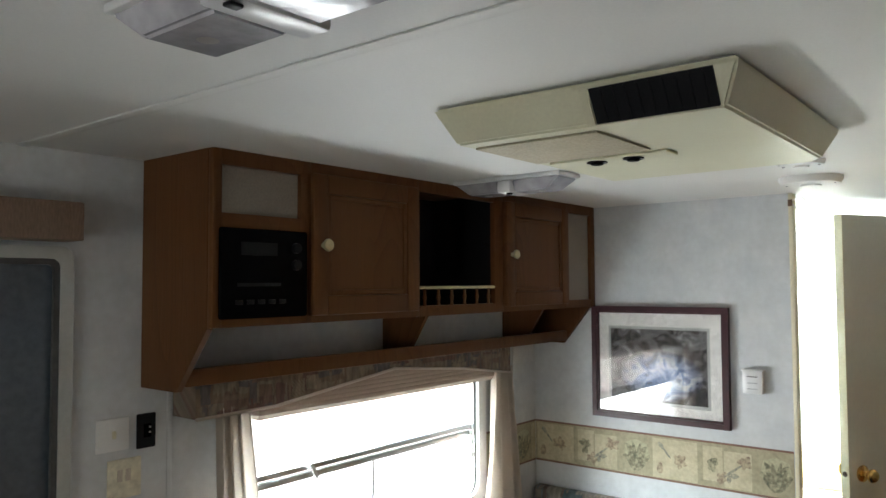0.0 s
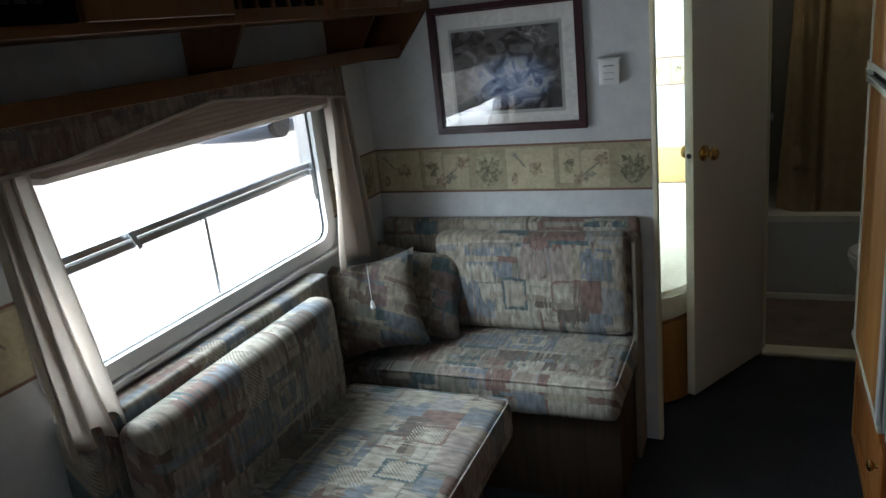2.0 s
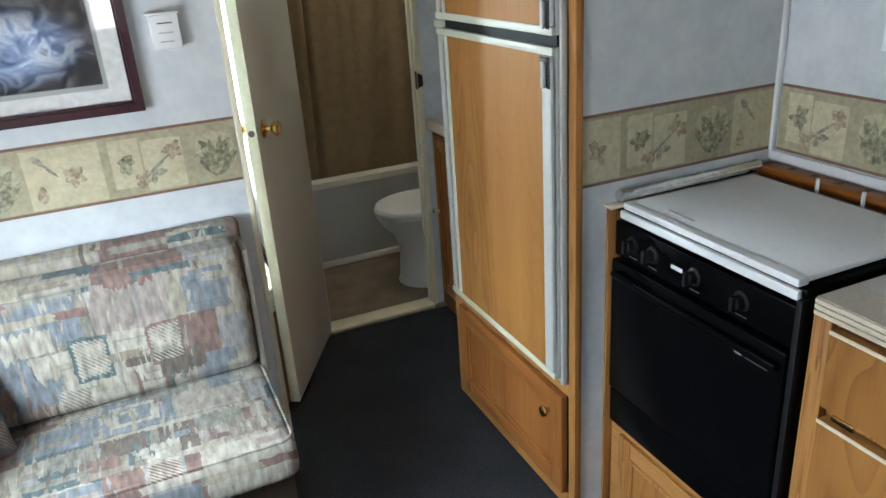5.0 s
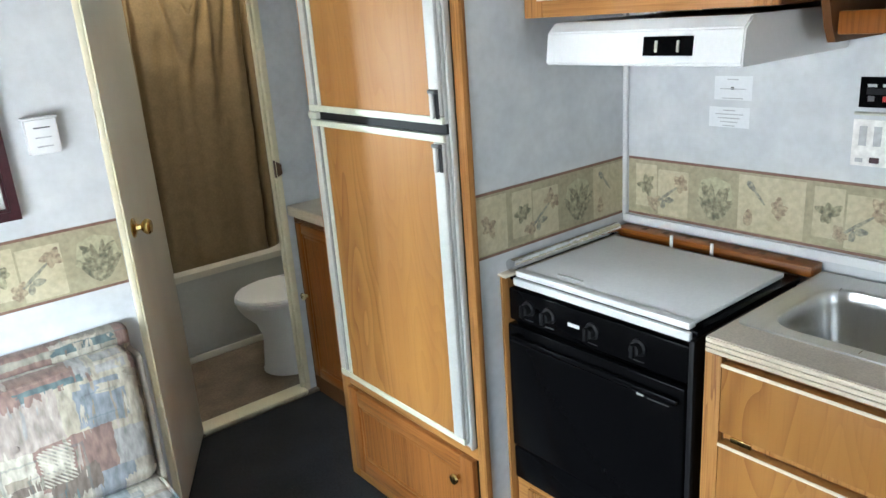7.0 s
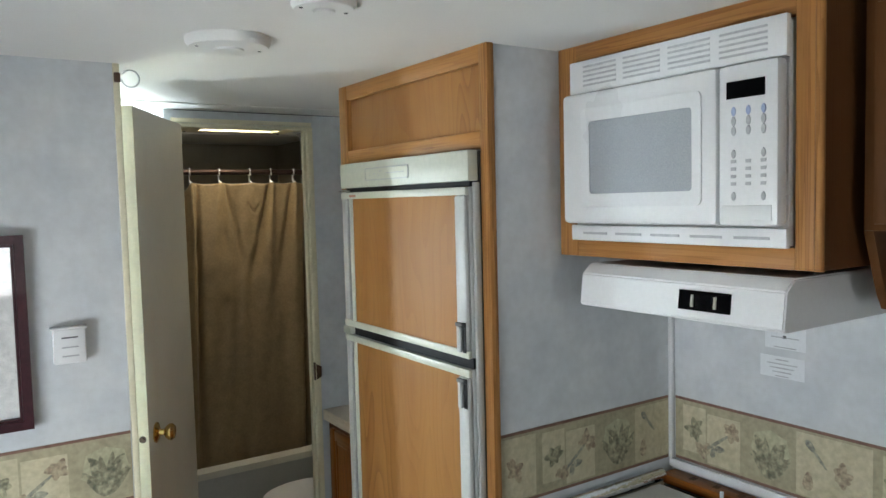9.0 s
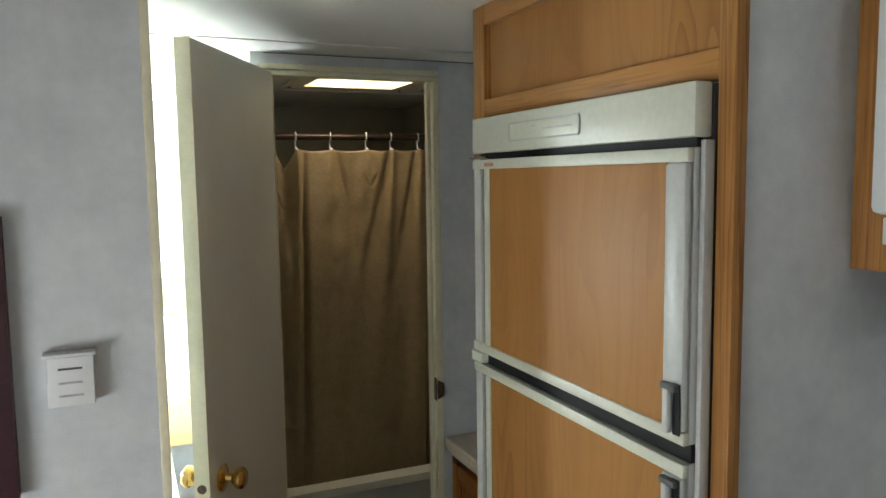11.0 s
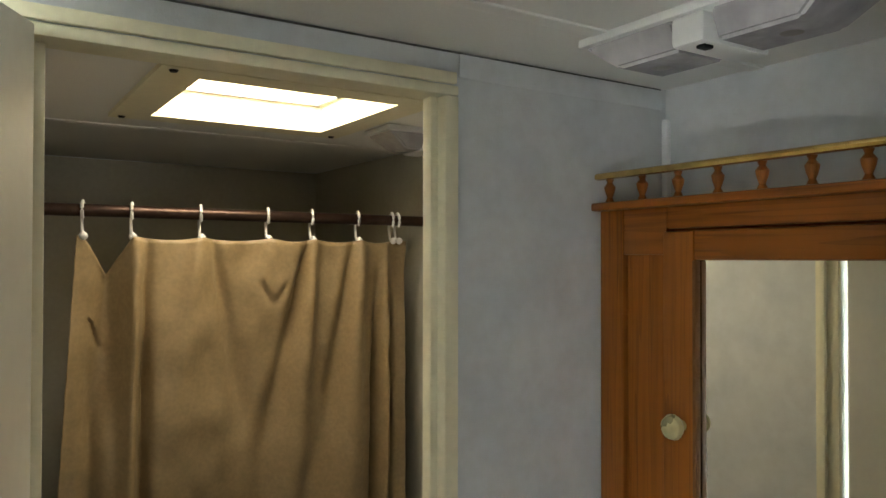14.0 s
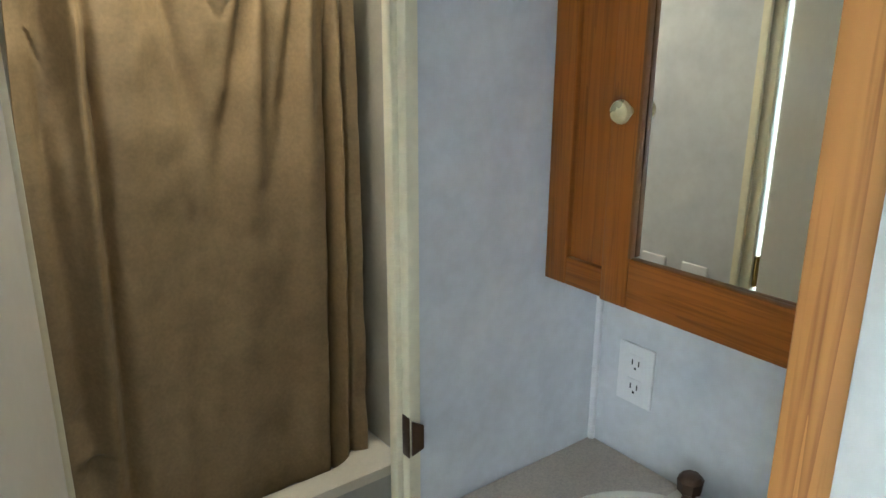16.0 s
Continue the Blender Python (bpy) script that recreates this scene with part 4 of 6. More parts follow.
def drape(y0, y1, yb0, yb1, zt, zb, x, folds, label, seed):
    """A gathered panel of cloth hung from zt to zb."""
    bm = bmesh.new()
    nu, nv = 60, 26
    rows = []
    for j in range(nv + 1):
        t = j / nv
        z = zt + (zb - zt) * t
        a, b = y0 + (yb0 - y0) * t ** 1.3, y1 + (yb1 - y1) * t ** 1.3
        line = []
        for i in range(nu + 1):
            s = i / nu
            ph = s * folds * 2 * math.pi + 0.8 * math.sin(3 * t + seed) + 1.2 * math.sin(s * 5 + seed)
            depth = 0.016 + 0.010 * math.sin(seed + s * 7)
            line.append(bm.verts.new((x + depth * math.sin(ph) + 0.01 * t, a + (b - a) * s + 0.006 * math.cos(ph), z - 0.01 * math.sin(s * 9 + seed) * t)))
        rows.append(line)
    for p, q in zip(rows, rows[1:]):
        for i in range(nu):
            bm.faces.new((p[i], p[i + 1], q[i + 1], q[i]))
    ob = solo("curtain", bm, "drape", label, "curtain", "window curtains")
    mod = ob.modifiers.new("thick", 'SOLIDIFY')
    mod.thickness = 0.003
    return ob


drape(-1.605, -1.525, -1.595, -1.450, 1.375, 0.790, 0.080, 3.2, "beige gathered window curtain tied back", 0.4)
drape(-0.405, -0.290, -0.495, -0.240, 1.365, 0.800, 0.062, 3.4, "beige gathered window curtain tied back", 2.1)


def picture():
    y = -0.002
    p = thing("framed_picture", (0.545, y, 1.16), "watercolour landscape print in a dark maroon frame under glass", "picture")
    x0, x1, z0, z1 = 0.279, 0.811, 1.158, 1.589
    at = lambda u, v: (u, y, v)  # noqa: E731
    rect = lambda i: [(x0 + i, z0 + i), (x1 - i, z0 + i), (x1 - i, z1 - i), (x0 + i, z1 - i)]  # noqa: E731
    part("frame", ring(bmesh.new(), rect(0), rect(0.020), at, (0, -1, 0), 0.022), "maroon", p)
    part("inner_frame", ring(bmesh.new(), rect(0.0205), rect(0.026), at, (0, -1, 0), 0.016), "maroon", p)
    part("mat_board", block((x0 + 0.02, y - 0.004, z0 + 0.02), (x1 - 0.02, y - 0.001, z1 - 0.02)), "paper", p)
    part("inner_mat", block((0.345, y - 0.0055, 1.218), (0.741, y - 0.0042, 1.512)), "grey", p)
    part("print", block((0.355, y - 0.007, 1.230), (0.731, y - 0.0056, 1.502)), "print", p, "blue, grey and brown watercolour")
    g = part("glass", block((x0 + 0.021, y - 0.0125, z0 + 0.021), (x1 - 0.021, y - 0.011, z1 - 0.021)), "picture_glass", p)
    g.visible_shadow = False


def print_material():
    m = bpy.data.materials.new("watercolour")
    m.use_nodes = True
    t = m.node_tree
    n, l = t.nodes, t.links
    b = n["Principled BSDF"]
    b.inputs["Roughness"].default_value = 0.8
    co = n.new("ShaderNodeTexCoord")
    mp = n.new("ShaderNodeMapping")
    mp.inputs["Scale"].default_value = (9, 9, 11)
    l.new(co.outputs["Object"], mp.inputs["Vector"])
    a = n.new("ShaderNodeTexNoise")
    a.inputs["Scale"].default_value, a.inputs["Detail"].default_value, a.inputs["Distortion"].default_value = 1.6, 7, 1.4
    l.new(mp.outputs[0], a.inputs["Vector"])

    def ramp(cols):
        r = n.new("ShaderNodeValToRGB")
        while len(r.color_ramp.elements) < len(cols):
            r.color_ramp.elements.new(0.5)
        for e, (q, c) in zip(r.color_ramp.elements, cols):
            e.position, e.color = q, (*c, 1)
        l.new(a.outputs["Fac"], r.inputs[0])
        return r.outputs[0]
    trees = ramp([(0.34, (0.015, 0.015, 0.016)), (0.45, (0.06, 0.05, 0.045)), (0.52, (0.17, 0.16, 0.16)), (0.58, (0.09, 0.085, 0.085)), (0.68, (0.34, 0.33, 0.33))])
    pool = ramp([(0.34, (0.05, 0.06, 0.09)), (0.44, (0.17, 0.24, 0.42)), (0.52, (0.33, 0.42, 0.62)), (0.60, (0.70, 0.74, 0.80)), (0.72, (0.14, 0.18, 0.28))])
    off = n.new("ShaderNodeVectorMath")
    off.operation = 'SUBTRACT'
    off.inputs[1].default_value = (0.54, 0.5, 0.36)
    l.new(co.outputs["Generated"], off.inputs[0])
    flat = n.new("ShaderNodeVectorMath")
    flat.operation = 'MULTIPLY'
    flat.inputs[1].default_value = (1.0, 0.0, 1.25)
    l.new(off.outputs[0], flat.inputs[0])
    far = n.new("ShaderNodeVectorMath")
    far.operation = 'LENGTH'
    l.new(flat.outputs[0], far.inputs[0])
    mask = n.new("ShaderNodeMapRange")
    mask.inputs["From Min"].default_value, mask.inputs["From Max"].default_value = 0.44, 0.20
    l.new(far.outputs["Value"], mask.inputs["Value"])
    mx = n.new("ShaderNodeMix")
    mx.data_type = 'RGBA'
    l.new(mask.outputs[0], mx.inputs[0])
    l.new(trees, mx.inputs[6])
    l.new(pool, mx.inputs[7])
    l.new(mx.outputs[2], b.inputs["Base Color"])
    return m


M["print"] = print_material()
picture()


def thermostat():
    t = thing("thermostat", (0.89, 0, 1.30), "small white thermostat box on the partition wall", "thermostat")
    part("body", block((0.858, -0.028, 1.294), (0.924, -0.001, 1.372), 0.003), "white", t)
    part("cap", block((0.853, -0.031, 1.3725), (0.928, -0.001, 1.377), 0.001), "white", t)
    for z in (1.352, 1.330, 1.310):
        part("slot", block((0.874, -0.0295, z), (0.908, -0.0282, z + 0.003)), "grey_key" if z < 1.35 else "dark_grey", t)


thermostat()


# ---- refrigerator and its cabinet ----
def fridge():
    fx, cx, y0, y1 = 1.661, 1.660, -0.590, 0.138
    c = thing("refrigerator_cabinet", (1.95, -0.24, 0), "tall oak cabinet housing the refrigerator", "cabinet")
    f1 = cx + 0.02
    part("stile", block((cx, y0, 0), (f1, -0.560, H), 0.002), "oak", c)
    part("stile", block((cx, 0.088, 0), (f1, y1, H), 0.002), "oak", c)
    for za, zb in ((0.0, 0.055), (0.370, 0.408), (1.754, 1.792), (1.940, H)):
        part("rail", block((cx + 0.0005, -0.560, za), (f1, 0.088, zb), 0.0015), "oak_h", c)
    part("upper_panel", block((cx + 0.015, -0.562, 1.79), (cx + 0.019, 0.090, 1.942)), "oak_panel", c)
    part("end_panel", block((f1, 0.120, 0), (XR, 0.1375, H)), "wall", c, "wallpapered end panel")
    door_leaf(c, "x", cx - 0.001, -0.555, 0.075, 0.058, 0.372, "oak_mid", "oak_mid", knob=(-0.495, 0.300), stile=0.055, knob_mat="brass")
    f = thing("refrigerator", (1.9, -0.24, 0.41), "two-door trailer refrigerator with oak-faced doors and grey trim", "refrigerator")
    a, b = -0.553, 0.085
    part("body", block((fx + 0.001, -0.553, 0.412), (2.22, 0.083, 1.75)), "dark_grey", f)
    for lo, hi in (((fx - 0.018, a - 0.006, 0.409), (fx - 0.002, a + 0.003, 1.680)), ((fx - 0.012, a + 0.0035, 0.409), (fx - 0.002, a + 0.020, 1.680)),
                   ((fx - 0.022, b - 0.022, 0.409), (fx - 0.002, b + 0.009, 1.680)), ((fx - 0.012, a + 0.0205, 0.409), (fx - 0.002, b - 0.0225, 0.424))):
        part("surround_strip", block(lo, hi, 0.002), "grey", f)
    # black strips put the shade of the door gaps into colour
    for za, zb in ((1.6712, 1.6832), (1.2625, 1.2865)):
        part("gap_shade", block((fx - 0.0225, a + 0.005, za), (fx - 0.0125, b - 0.0225, zb)), "black_matt", f, "black strip painting the shaded gap by the doors")
    part("control_band", block((fx - 0.030, a, 1.6835), (fx - 0.002, b, 1.752), 0.003), "pale_trim", f)
    bm = box(bmesh.new(), (fx - 0.0315, -0.30, 1.702), (fx - 0.030, -0.075, 1.732), 0.0005)
    part("label_panel", bm, "pale_trim", f)
    part("label_rim", ring(bmesh.new(), rounded(-0.302, -0.073, 1.700, 1.734, 0.006), rounded(-0.299, -0.076, 1.703, 1.731, 0.005), lambda u, v: (fx - 0.0316, u, v), (-1, 0, 0), 0.001), "grey", f)
    for y, w, z in ((-0.100, 0.006, 1.712), (-0.125, 0.010, 1.716), (-0.150, 0.008, 1.711), (-0.160, 0.014, 1.722), (-0.235, 0.09, 1.716)):
        part("mark", block((fx - 0.0322, y - w / 2, z), (fx - 0.0316, y + w / 2, z + 0.0022)), "grey_key", f)
    for name, za, zb in (("freezer_door", 1.287, 1.6705), ("fresh_food_door", 0.428, 1.262)):
        d = part(name, block((fx - 0.026, a + 0.004, za), (fx - 0.013, b - 0.034, zb), 0.003), "grey", f)
        p0, p1 = a + 0.044, b - 0.081
        part("panel", block((fx - 0.0325, p0, za + 0.016), (fx - 0.0262, p1, zb - 0.016)), "oak_panel", d)
        part("trim", block((fx - 0.036, a + 0.004, zb - 0.018), (fx - 0.0262, b - 0.012, zb), 0.002), "pale_trim", d)
        part("trim", block((fx - 0.036, a + 0.004, za), (fx - 0.0262, b - 0.012, za + 0.018), 0.002), "pale_trim", d)
        part("trim", block((fx - 0.036, p1, za + 0.018), (fx - 0.0262, p1 + 0.018, zb - 0.018), 0.002), "pale_trim", d)
        part("hinge_channel", block((fx - 0.0275, p1 + 0.019, za + 0.018), (fx - 0.0262, p1 + 0.036, zb - 0.018)), "dark_grey", d)
        part("hinge_post", block((fx - 0.034, p1 + 0.037, za + 0.018), (fx - 0.0262, p1 + 0.046, zb - 0.018), 0.002), "grey", d)
        part("handle_strip", block((fx - 0.040, a + 0.004, za + 0.018), (fx - 0.0262, p0, zb - 0.018), 0.006), "grey", d, "ribbed grey handle strip")
        hz = (za + 0.014, za + 0.082) if za > 1 else (zb - 0.088, zb - 0.020)
        h = part("handle", block((fx - 0.050, a + 0.020, hz[0]), (fx - 0.040, a + 0.032, hz[1]), 0.004), "grey", d)
        part("grip", block((fx - 0.0505, a + 0.006, hz[1] - 0.010), (fx - 0.040, a + 0.036, hz[1]), 0.003), "dark_grey", h)
        # black plate paints the shaded hollow beside the handle
        part("recess_shade", block((fx - 0.0415, a + 0.006, hz[0]), (fx - 0.0402, a + 0.019, hz[1])), "black_matt", d)
        for k in (0, 1):
            z = zb - 0.10 if k else za + 0.08
            part("screw", lathe(bmesh.new(), [(0.004, 0), (0.003, 0.002)], axis((fx - 0.012, b - 0.010, z), (-1, 0, 0)), 8), "black_matt", d)
    part("hinge_plate", block((fx - 0.038, b - 0.05, 1.2645), (fx - 0.005, b - 0.005, 1.284), 0.002), "pale_trim", f)
    part("hinge_plate", block((fx - 0.038, b - 0.06, 1.6725), (fx - 0.023, b - 0.005, 1.677), 0.001), "chrome", f)
    part("badge", block((fx - 0.0372, b - 0.105, 1.657), (fx - 0.0362, b - 0.068, 1.664)), "rust_mark", f, "small plain badge")


fridge()


# ---- galley ----
def kitchen():
    fx = 1.782
    y0, y1 = -1.133, -0.591
    r = thing("range", (2.0, -0.87, 0.28), "black gas range with a white folding cover", "range")
    part("body", block((fx + 0.012, y0 + 0.004, 0.285), (2.20, y1 - 0.004, 0.868)), "black_matt", r)
    part("control_panel", block((fx - 0.012, y0 + 0.012, 0.765), (fx + 0.010, y1 - 0.003, 0.852), 0.004), "black", r)
    part("oven_door", block((fx - 0.022, y0 + 0.012, 0.395), (fx + 0.010, y1 - 0.003, 0.757), 0.006), "black", r)
    part("drawer_front", block((fx - 0.018, y0 + 0.012, 0.290), (fx + 0.010, y1 - 0.003, 0.390), 0.005), "black", r)
    part("oven_handle", block((fx - 0.040, y0 + 0.02, 0.716), (fx - 0.0225, y1 - 0.02, 0.735), 0.008), "black", r)
    part("badge", block((fx - 0.0235, -1.020, 0.703), (fx - 0.0222, -1.002, 0.708)), "grey", r)
    part("name_strip", block((fx - 0.0235, -1.085, 0.703), (fx - 0.0222, -1.030, 0.705)), "dark_grey", r)
    for i, y in enumerate((-0.665, -0.735, -0.870, -1.000)):
        k = part("knob", lathe(bmesh.new(), [(0.021, 0), (0.020, 0.005), (0.014, 0.008), (0.013, 0.022), (0.006, 0.024)], axis((fx - 0.012, y, 0.812), (-1, 0, 0)), 18), "black_matt", r)
        part("grip", block((fx - 0.044, y - 0.005, 0.796), (fx - 0.034, y + 0.005, 0.828), 0.003), "black_matt", k)
        part("mark", block((fx - 0.0132, y - 0.014, 0.778), (fx - 0.0122, y + 0.014, 0.7805)), "dark_grey", r)
    part("badge", block((fx - 0.0135, -0.830, 0.804), (fx - 0.0122, -0.795, 0.813)), "white", r)
    part("side_trim", block((fx - 0.014, y0 - 0.002, 0.29), (fx + 0.011, y0 + 0.011, 0.868), 0.002), "black_matt", r)
    part("top_frame", block((fx - 0.004, y0 - 0.002, 0.870), (2.205, y1 + 0.002, 0.886), 0.004), "black", r)
    t = part("cover", block((fx + 0.017, y0 + 0.018, 0.889), (2.166, y1 - 0.030, 0.902), 0.004), "range_top", r, "white folding range cover")
    part("front_lip", block((fx - 0.016, y0 + 0.008, 0.8645), (fx - 0.0045, y1 - 0.024, 0.8840), 0.003), "white", r)
    part("front_lip", block((fx - 0.010, y0 + 0.014, 0.8867), (fx + 0.0165, y1 - 0.028, 0.9025), 0.003), "white", r)
    part("pull", block((fx + 0.035, -0.80, 0.9025), (fx + 0.041, -0.72, 0.9045), 0.001), "grey", t)
    for y in (-0.79, -0.91):
        part("pin", tube(bmesh.new(), [(2.190, y, 0.885), (2.190, y, 0.926)], 0.0045, 8), "white", r)
    # wooden strip behind the range
    w = thing("wooden_rack", (2.23, -0.87, 0.887), "reddish wooden strip with slots behind the range", "wooden rack")
    part("board", block((2.206, -1.158, 0.886), (2.262, -0.592, 0.912), 0.004), "oak_red_h", w)
    for i in range(7):
        part("slot", block((2.225, -1.10 + i * 0.07, 0.9122), (2.245, -1.085 + i * 0.07, 0.9130)), "oak_dark", w)
    # foil roll lying beside the range
    bm = bmesh.new()
    rod(bm, (1.775, -0.600, 0.911), (2.20, -0.600, 0.911), 0.017, seg=18)
    foil = solo("foil_roll", bm, "foil", "roll of crumpled foil lying beside the range", "foil roll")
    lo = thing("base_cabinet", (2.0, -0.85, 0), "oak base front round the range", "cabinet")
    part("end_stile", block((1.752, -0.590, 0), (1.80, -0.5815, 0.886), 0.002), "oak", lo)
    part("end_cap", block((1.744, -0.612, 0.8865), (2.20, -0.5815, 0.8935), 0.002), "counter_edge", lo)
    part("lower_front", block((1.775, -1.15, 0.0), (1.793, -0.592, 0.283), 0.002), "oak_h", lo)
    part("stile", block((1.775, -0.66, 0.284), (1.7765, -0.61, 0.2845)), "oak", lo)
    door_leaf(lo, "x", 1.774, -1.12, -0.64, 0.05, 0.27, "oak", "oak_panel", thick=0.012)
    # sink cabinet
    s = thing("sink_cabinet", (2.0, -1.9, 0), "oak base cabinet with drawers under the sink", "cabinet")
    part("carcass", blocks(((1.795, -2.75, 0.0), (1.81, -1.155, 0.855)), ((1.81, -1.17, 0), (2.262, -1.155, 0.86)), ((1.81, -2.75, 0), (2.262, -2.735, 0.86))), "oak", s)
    for a, b in ((-1.192, -1.155), (-1.83, -1.79), (-2.75, -2.70)):
        part("stile", block((1.775, a, 0.0), (1.795, b, 0.855), 0.002), "oak", s)
    for za, zb, k in ((0.688, 0.842, False), (0.472, 0.664, True), (0.25, 0.45, True), (0.05, 0.23, True)):
        d = part("drawer", block((1.768, -1.795, za), (1.794, -1.196, zb), 0.004), "oak_panel", s)
        part("edge_strip", block((1.7665, -1.795, zb - 0.008), (1.7685, -1.196, zb - 0.001)), "counter_edge", d)
        if k:
            part("knob", lathe(bmesh.new(), [(0.016, 0), (0.016, 0.003), (0.006, 0.006), (0.006, 0.012), (0.015, 0.018), (0.012, 0.025), (0.004, 0.027)], axis((1.768, -1.362, (za + zb) / 2 + 0.01), (-1, 0, 0)), 16), "brass", d)
        else:
            part("catch", block((1.7625, -1.27, za - 0.010), (1.768, -1.225, za + 0.002), 0.002), "brass", d)
    c = thing("countertop", (2.0, -1.9, 0.857), "beige laminate countertop with a striped edge", "countertop")
    sx0, sx1, sy0, sy1 = 1.878, 2.215, -1.78, -1.198
    part("top", ring(bmesh.new(), [(1.772, -2.76), (2.262, -2.76), (2.262, -1.160), (1.772, -1.160)], [(sx0, sy0), (sx1, sy0), (sx1, sy1), (sx0, sy1)], lambda u, v: (u, v, 0.858), (0, 0, 1), 0.031), "counter", c)
    for i in range(3):
        part("edge_band", block((1.766, -2.76, 0.857 + i * 0.011), (1.7715, -1.160, 0.866 + i * 0.011), 0.002), "counter_edge", c)
    k = thing("kitchen_sink", (2.05, -1.5, 0.889), "stainless steel kitchen sink set in the countertop", "sink")
    outer = rounded(1.860, 2.248, -1.80, -1.168, 0.022)
    inner = rounded(1.892, 2.172, -1.750, -1.214, 0.06)
    part("rim", ring(bmesh.new(), outer, inner, lambda u, v: (u, v, 0.8895), (0, 0, 1), 0.004), "steel", k)
    bm = bmesh.new()
    rows = []
    mx, my = (sx0 + sx1) / 2 - 0.01, (sy0 + sy1) / 2
    for z, g in ((0.893, 1.0), (0.888, 0.985), (0.86, 0.965), (0.79, 0.93), (0.765, 0.88), (0.755, 0.75)):
        rows.append([bm.verts.new((mx + (u - mx) * g, my + (v - my) * g, z)) for u, v in inner])
    for p, q in zip(rows, rows[1:]):
        for i in range(len(p)):
            bm.faces.new((p[i], p[(i + 1) % len(p)], q[(i + 1) % len(p)], q[i]))
    bm.faces.new(rows[-1])
    bowl = part("bowl", bm, "steel", k)
    md = bowl.modifiers.new("thick", 'SOLIDIFY')
    md.thickness, md.offset = 0.002, 0
    # white caulked edge where the counter meets the wall
    structure("trim", block((2.252, -2.76, 0.917), (2.2645, -0.581, 0.940), 0.003), "white", "white moulding along the back of the counter", "trim")
    structure("trim", block((2.250, -0.592, 0.94), (2.2645, -0.5805, H), 0.003), "white", "white corner moulding beside the range", "trim")


kitchen()


def hood():
    h = thing("range_hood", (2.05, -0.93, 1.40), "white enamel range hood with a black switch panel", "range hood")
    y0, y1 = -1.173, -0.690
    out = [(1.835, y0, 1.404), (1.828, y0, 1.408), (1.836, y0, 1.474), (1.862, y0, 1.4955), (2.262, y0, 1.4955), (2.262, y0, 1.404)]
    bm = slab(bmesh.new(), out, (0, 1, 0), y1 - y0)
    bmesh.ops.bevel(bm, geom=bm.edges[:], offset=0.003, segments=2, affect='EDGES')
    part("shell", bm, "white", h)
    def F(y, z, d):
        t = (z - 1.412) / 0.062
        return (1.8285 + 0.0075 * t - d, y, z)
    bm = slab(bmesh.new(), [F(-1.070, 1.425, 0.0), F(-0.957, 1.425, 0.0), F(-0.957, 1.462, 0.0), F(-1.070, 1.462, 0.0)], (-1, 0, 0.1), 0.003)
    p = part("switch_panel", bm, "black", h)
    for y in (-1.040, -0.990):
        bm = slab(bmesh.new(), [F(y - 0.002, 1.432, 0.004), F(y + 0.002, 1.432, 0.004), F(y + 0.002, 1.454, 0.004), F(y - 0.002, 1.454, 0.004)], (-1, 0, 0.1), 0.004)
        part("switch", bm, "pale_trim", p)
    part("filter", block((1.90, y0 + 0.05, 1.4005), (2.22, y1 - 0.05, 1.4035)), "alu", h)


hood()


